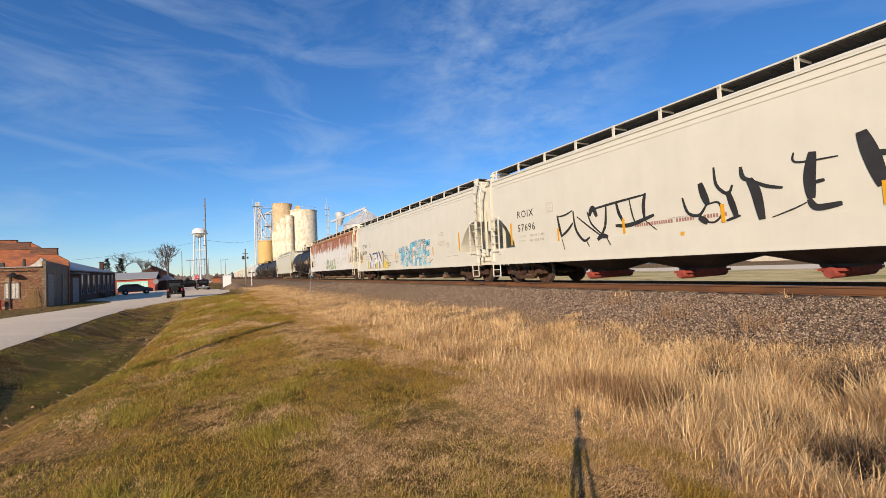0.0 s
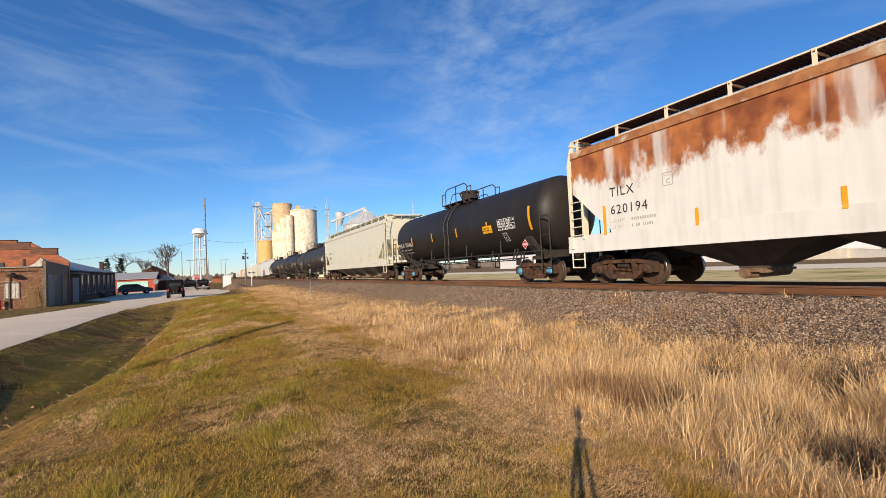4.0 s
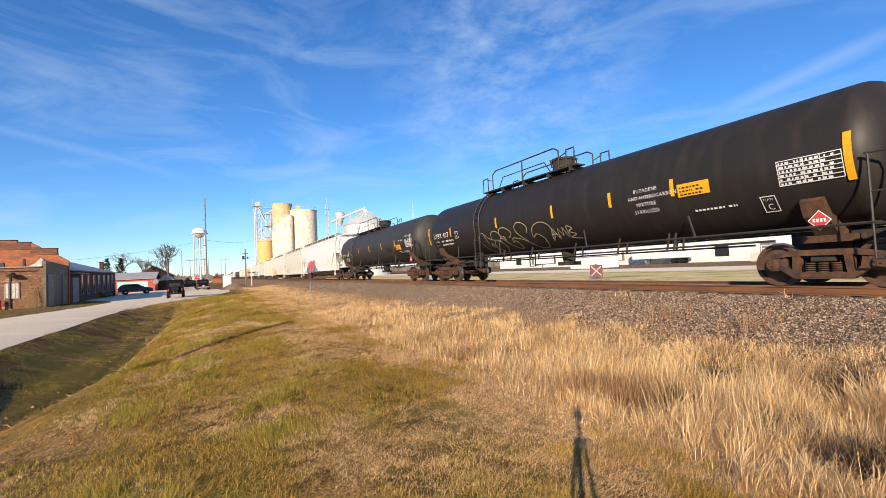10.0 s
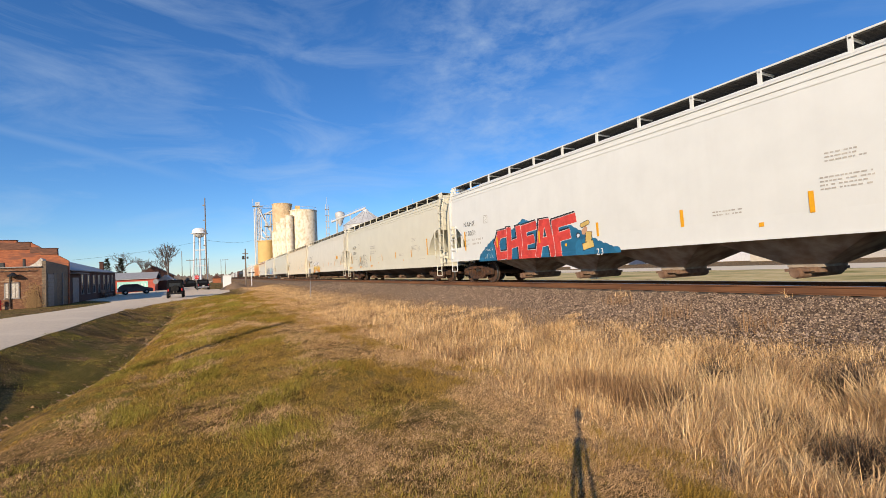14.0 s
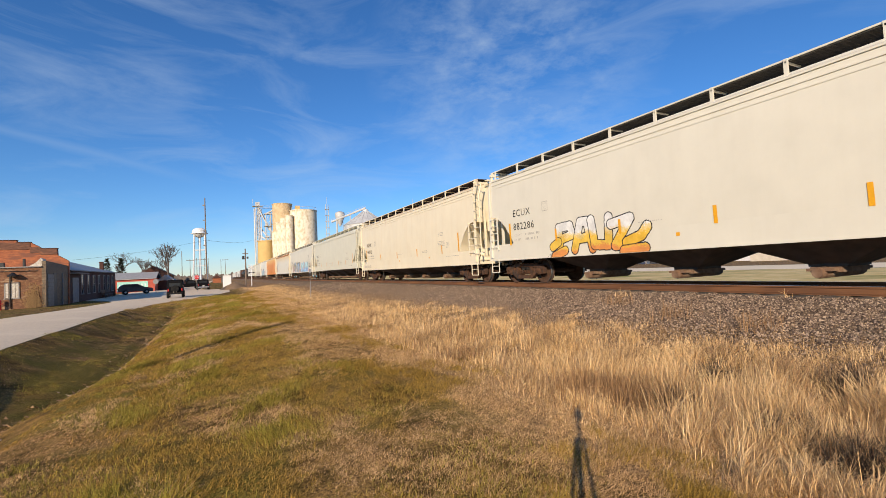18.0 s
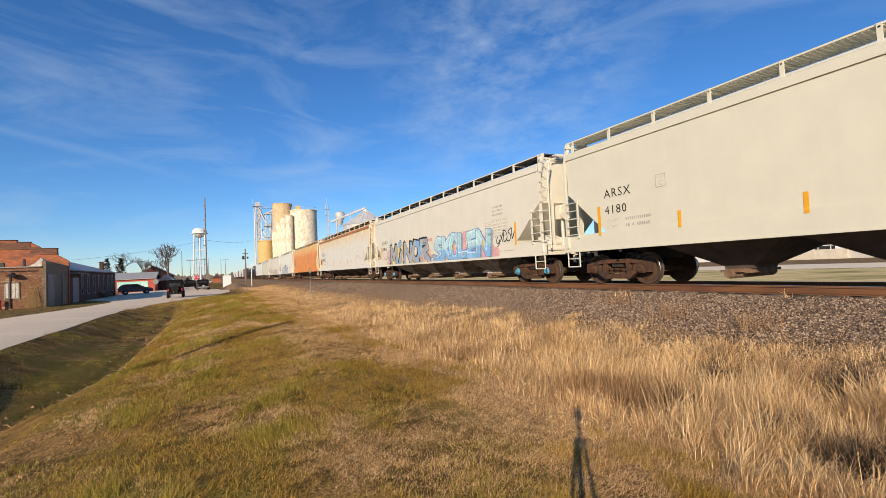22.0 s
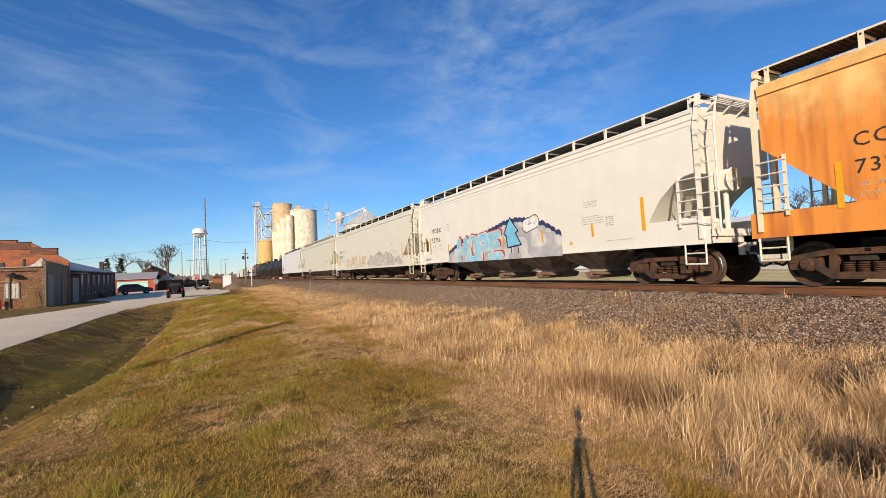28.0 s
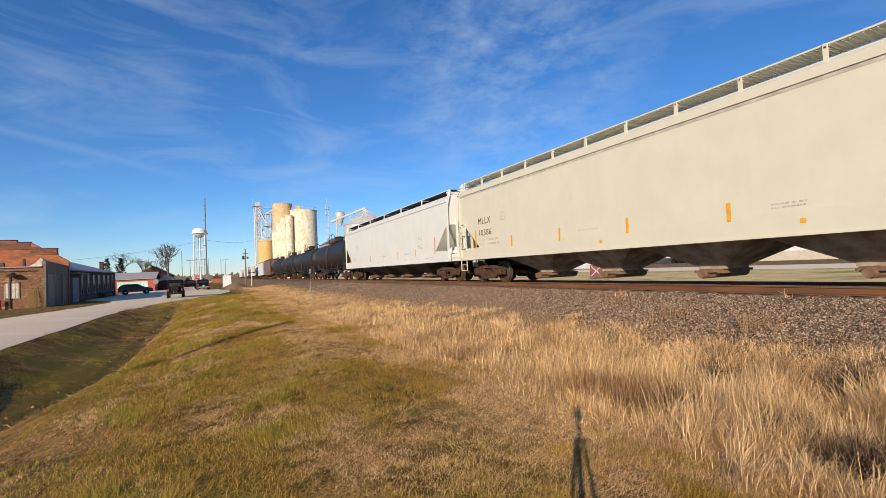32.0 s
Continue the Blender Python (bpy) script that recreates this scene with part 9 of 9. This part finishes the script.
def grow():
    rng = np.random.default_rng(11)
    # short lawn: olive grass, green and brown in patches, pale thatch
    xs, ys = scatter(rng, 1080000, -5.2, 4.8, 1.2, 55)
    patch = field(lambda x, y: noise.noise((x * 0.8, y * 0.40, 1)) + 0.7 * noise.noise((x * 2.3, y * 1.5, 4)), xs, ys, 0.12)
    fine = field(lambda x, y: noise.noise((x * 9.0, y * 8.0, 14)) + 0.7 * noise.noise((x * 4.0, y * 3.5, 17)), xs, ys, 0.06)
    lush = field(lambda x, y: noise.noise((x * 0.9, y * 0.6, 21)), xs, ys, 0.15)
    keep = (rng.random(len(xs)) < np.clip(0.70 + 0.9 * fine, 0.2, 1)) & (xs > -5.05 + 0.12 * np.sin(ys * 1.9)) & (rng.random(len(xs)) < np.where((xs < -2.7) & (xs > -4.8), 0.55, 1.0))
    xs, ys, patch, fine, lush = xs[keep], ys[keep], patch[keep], fine[keep], lush[keep]
    ditch = np.clip((-1.6 - xs) / 1.0, 0, 1)
    dry = rng.random(len(xs)) < np.clip(0.24 + 2.0 * patch + 0.20 * np.clip(xs - 0.8, 0, 3) + 0.45 * np.clip(xs - 2.1, 0, 1) + 0.12 * ditch, 0.03, 0.97)
    green = ~dry & (rng.random(len(xs)) < np.clip(0.06 + 2.3 * lush - 0.2 * ditch, 0.0, 0.85) * np.clip((2.3 - xs) / 1.0, 0, 1))
    hs = rng.uniform(0.012, 0.046, len(xs)) * (1 + ys / 22) * (1 + 0.8 * fine) * (1 + 0.5 * np.clip(lush * 3, -0.5, 1)) * (1 - 0.7 * ditch)
    ws = 0.0030 * (1 + ys / 4.2)
    zs = gz(xs, ys) - 0.004
    comb = field(lambda x, y: 4.0 * noise.noise((x * 0.7, y * 0.7, 50)), xs, ys, 0.2)
    for k, (name, m, label, q) in enumerate((("lawn_grass", M_LAWN, "short mown olive green autumn grass", ~dry & ~green), ("lawn_thatch", M_THATCH, "pale dry thatch in the mown grass", dry), ("green_lawn_grass", M_GREEN, "greener patches of the mown grass", green))):
        blades(name, xs[q], ys[q], zs[q], hs[q] * (1.0, 0.6, 1.35)[k], ws[q], (1.2, 1.9, 1.0)[k], m, label, seed=2 + 20 * k, segs=1, swirl=comb[q])
    # greener tufts
    cx, cy = [], []
    for _ in range(55):
        x, y = rng.uniform(-2.2, 2.2), 2.4 * (12 / 2.4) ** rng.random()
        k = int(rng.integers(60, 420))
        s = rng.uniform(0.10, 0.32)
        cx.append(rng.normal(x, s * 1.6, k))
        cy.append(rng.normal(y, s, k))
    xs, ys = np.concatenate(cx), np.concatenate(cy)
    blades("green_grass_tufts", xs, ys, gz(xs, ys) - 0.005, rng.uniform(0.02, 0.075, len(xs)), 0.0036 * (1 + ys / 10), 0.9, M_GREEN, "taller green tufts in the lawn", seed=3)
    # dead leaves lying along the ditch
    n = 230
    ys = 8.5 * (34 / 8.5) ** rng.random(n)
    xs = -2.55 - 0.78 * np.array([1 - sm(9.3, 15.0, float(v)) for v in ys]) - 0.25 * np.array([sm(24, 36, float(v)) for v in ys]) + rng.normal(0.1, 0.22, n)
    blades("dead_leaves", xs, ys, gz(xs, ys) + 0.004, rng.uniform(0.02, 0.06, n), 0.045 + 0.002 * ys, 2.0, M_LEAF, "fallen brown leaves along the ditch", seed=41, segs=1)
    # dry grass between the lawn and the ballast: leaning in tufts, thick near the lawn, thin over the gravel
    n = 520000
    xs, ys = scatter(rng, n, 3.0, 9.8, 0.6, 75)
    patch = field(lambda x, y: noise.noise((x * 0.9, y * 0.5, 2)), xs, ys)
    tuft = field(lambda x, y: noise.noise((x * 3.1, y * 2.6, 12)) + 0.6 * noise.noise((x * 7.0, y * 6.0, 9)), xs, ys, 0.07)
    turn = field(lambda x, y: 5.0 * noise.noise((x * 1.6, y * 1.3, 30)), xs, ys, 0.15)
    hollow = field(lambda x, y: noise.noise((x * 1.3, y * 1.1, 44)), xs, ys, 0.15)
    edge = 3.25 + 0.2 * np.sin(ys * 1.1) + 0.35 * patch
    up = np.clip((xs - edge) / 0.9, 0, 1) * np.clip((7.4 - xs) / 2.0, 0.0, 1)
    thin = np.clip((9.9 - xs) / 3.4, 0, 1) ** 1.5
    far = np.clip((ys - 5.0) / 7.0, 0.35, 1)
    keep = rng.random(n) < np.clip(0.22 * thin + far *  0.85 * up * np.clip(0.45 + 1.7 * tuft, 0.04, 1) * np.clip(1.25 + 4.0 * hollow, 0.04, 1), 0, 1)
    xs, ys, up, patch, turn, tuft = xs[keep], ys[keep], up[keep], patch[keep], turn[keep], tuft[keep]
    hs = np.clip(0.05 + 0.42 * np.sqrt(up) * rng.beta(2, 2.4, len(xs)) * (1 + 0.8 * patch) * (1 + 0.5 * tuft), 0.03, 0.75) * (1 - 0.35 * np.clip((ys - 6) / 14, 0, 1))
    zs = np.maximum(gz(xs, ys), np.where(xs > 7.4, field(lambda x, y: bed_z(min(15.7, max(7.3, x)), y), xs, ys), -9))
    hs *= np.where(ys < 9, 0.85, 1.0)
    lot = rng.random(len(xs))
    flat = lot < 0.52
    pale = ~flat & (lot < 0.78)
    dim = ~flat & ~pale
    blades("tall_dry_grass", xs[pale], ys[pale], zs[pale] - 0.01, hs[pale] * 0.92, 0.0036 * (1 + ys[pale] / 8), 1.5, M_STRAW, "tall straw-coloured dry grass beside the ballast", 0.9, seed=5, swirl=turn[pale])
    blades("withered_grass", xs[dim], ys[dim], zs[dim] - 0.01, hs[dim] * 0.9, 0.0034 * (1 + ys[dim] / 8), 1.2, M_WITHER, "withered grey-brown grass among the straw", 0.9, seed=25, swirl=turn[dim])
    blades("matted_dry_grass", xs[flat], ys[flat], zs[flat] - 0.005, np.clip(hs[flat] * 0.42, 0.025, 0.22), 0.0036 * (1 + ys[flat] / 8), 3.0, M_STRAW, "lodged pale dry grass lying between the stems", 0.5, seed=15, swirl=turn[flat])
    # bunches of long arching leaves, each bunch of one age and lean
    lots = [[], [], []]
    for _ in range(3600):
        x, y = rng.uniform(3.35, 7.6), 0.9 * (20 / 0.9) ** rng.random()
        open_ground = noise.noise((x * 1.3, y * 1.1, 44))
        rise = min(1, max(0, (x - 3.3 - 0.3 * noise.noise((x, y * 0.5, 2))) / 1.0)) * min(1, max(0.0, (7.7 - x) / 2.4))
        if rng.random() > rise * min(1, max(0.03, 0.85 + 4.0 * open_ground)):
            continue
        k = int(rng.integers(25, 90))
        size = (0.20 + 0.44 * rise * rng.random() ** 1.4) * (1 - 0.02 * y)
        r = rng.normal(0, 0.055 + 0.006 * y, (k, 2))
        lean_to = 5.0 * noise.noise((x * 0.8, y * 0.7, 30))
        lots[int(rng.choice(3, p=(0.40, 0.32, 0.28)))].append((x + r[:, 0], y + r[:, 1], size * rng.uniform(0.45, 1.15, k), np.arctan2(r[:, 1], r[:, 0]) * 0.5 + lean_to + rng.normal(0, 0.8, k)))
    for k, (name, m, label) in enumerate((("arching_grass", M_STRAW, "long straw-coloured grass arching in bunches"), ("dull_arching_grass", M_TANGRASS, "dull tan grass arching in bunches"), ("grey_arching_grass", M_WITHER, "grey-brown dead grass arching in bunches"))):
        xs, ys, ls, az = (np.concatenate([q[j] for q in lots[k]]) for j in range(4))
        zs = np.maximum(gz(xs, ys), np.where(xs > 7.4, field(lambda x, y: bed_z(min(15.7, max(7.3, x)), y), xs, ys), -9))
        arching(name, xs, ys, zs - 0.01, ls, 0.0033 * (1 + ys / 8), az, m, label, 60 + k)
    # brown weeds in clumps
    cx, cy = [], []
    for _ in range(22):
        x, y = rng.uniform(3.7, 6.4), 1.4 * (40 / 1.4) ** rng.random()
        k = int(rng.integers(30, 120))
        cx.append(rng.normal(x, 0.2, k))
        cy.append(rng.normal(y, 0.25, k))
    for x, y, k in ((4.15, 4.35, 1300), (4.40, 3.95, 1500), (4.45, 3.5, 700), (4.0, 7.3, 300), (8.3, 6.1, 120), (8.0, 4.4, 140), (9.0, 8.2, 120), (5.9, 2.9, 200)):
        cx.append(rng.normal(x, 0.22, k))
        cy.append(rng.normal(y, 0.25, k))
    xs, ys = np.concatenate(cx), np.concatenate(cy)
    zs = np.maximum(gz(xs, ys), np.where(xs > 7.4, field(lambda x, y: bed_z(min(15.7, max(7.3, x)), y), xs, ys), -9))
    blades("brown_weeds", xs, ys, zs - 0.01, rng.uniform(0.10, 0.40, len(xs)), 0.0045 * (1 + ys / 10), 0.5, M_WEED, "reddish brown weed stems among the dry grass", seed=6)
    # dark twiggy clumps in hollows, near-black to put the gaps' shade into colour
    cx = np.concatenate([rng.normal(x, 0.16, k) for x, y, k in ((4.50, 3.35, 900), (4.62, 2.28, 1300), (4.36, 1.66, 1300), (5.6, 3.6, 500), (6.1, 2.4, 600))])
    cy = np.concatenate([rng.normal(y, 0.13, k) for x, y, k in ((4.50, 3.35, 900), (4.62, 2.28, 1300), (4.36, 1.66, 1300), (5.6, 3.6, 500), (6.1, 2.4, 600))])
    arching("rotten_grass", cx, cy, gz(cx, cy) - 0.01, rng.uniform(0.15, 0.42, len(cx)), np.full(len(cx), 0.005), rng.uniform(0, 6.28, len(cx)), M_GAPSHADE, "dark twiggy growth with the shade of grass gaps put into its colour", 71)
    # lone stems in front of the rail
    xs = np.concatenate((rng.normal(10.4, 0.05, 9), rng.normal(9.7, 0.06, 14)))
    ys = np.concatenate((rng.normal(5.0, 0.05, 9), rng.normal(8.6, 0.1, 14)))
    blades("ballast_weeds", xs, ys, np.full(23, -0.27), rng.uniform(0.1, 0.3, 23), np.full(23, 0.012), 0.4, M_STRAW, "dry weed sprigs growing out of the ballast", seed=7)


grow()
# ---- movement ----
def motions():
    times = [i * 1.0 for i in range(33)]
    for car, y0 in MOVERS:
        walk(car, [(t, pose(TRACK_X, y0 - travel(t), 0)) for t in times])
    for ax, car, yl in AXLES:
        start = dict((id(c), y) for c, y in MOVERS)[id(car)] + yl
        # turning wheels while the axle is near
        ts = [i * 0.05 for i in range(641)]
        near = [t for t in ts if -6 < start - travel(t) < 26]
        if not near or ax.parent.get("far"):
            continue
        rows = []
        for t in [0.0] * (near[0] > 0) + near + [32.0] * (near[-1] < 32):
            k = min(max(t, near[0]), near[-1])
            rows.append((t, Matrix.Translation((0, yl, 0.457)) @ Matrix.Rotation((travel(k) - travel(near[0])) / 0.457, 4, "X")))
        walk(ax, rows)


motions()
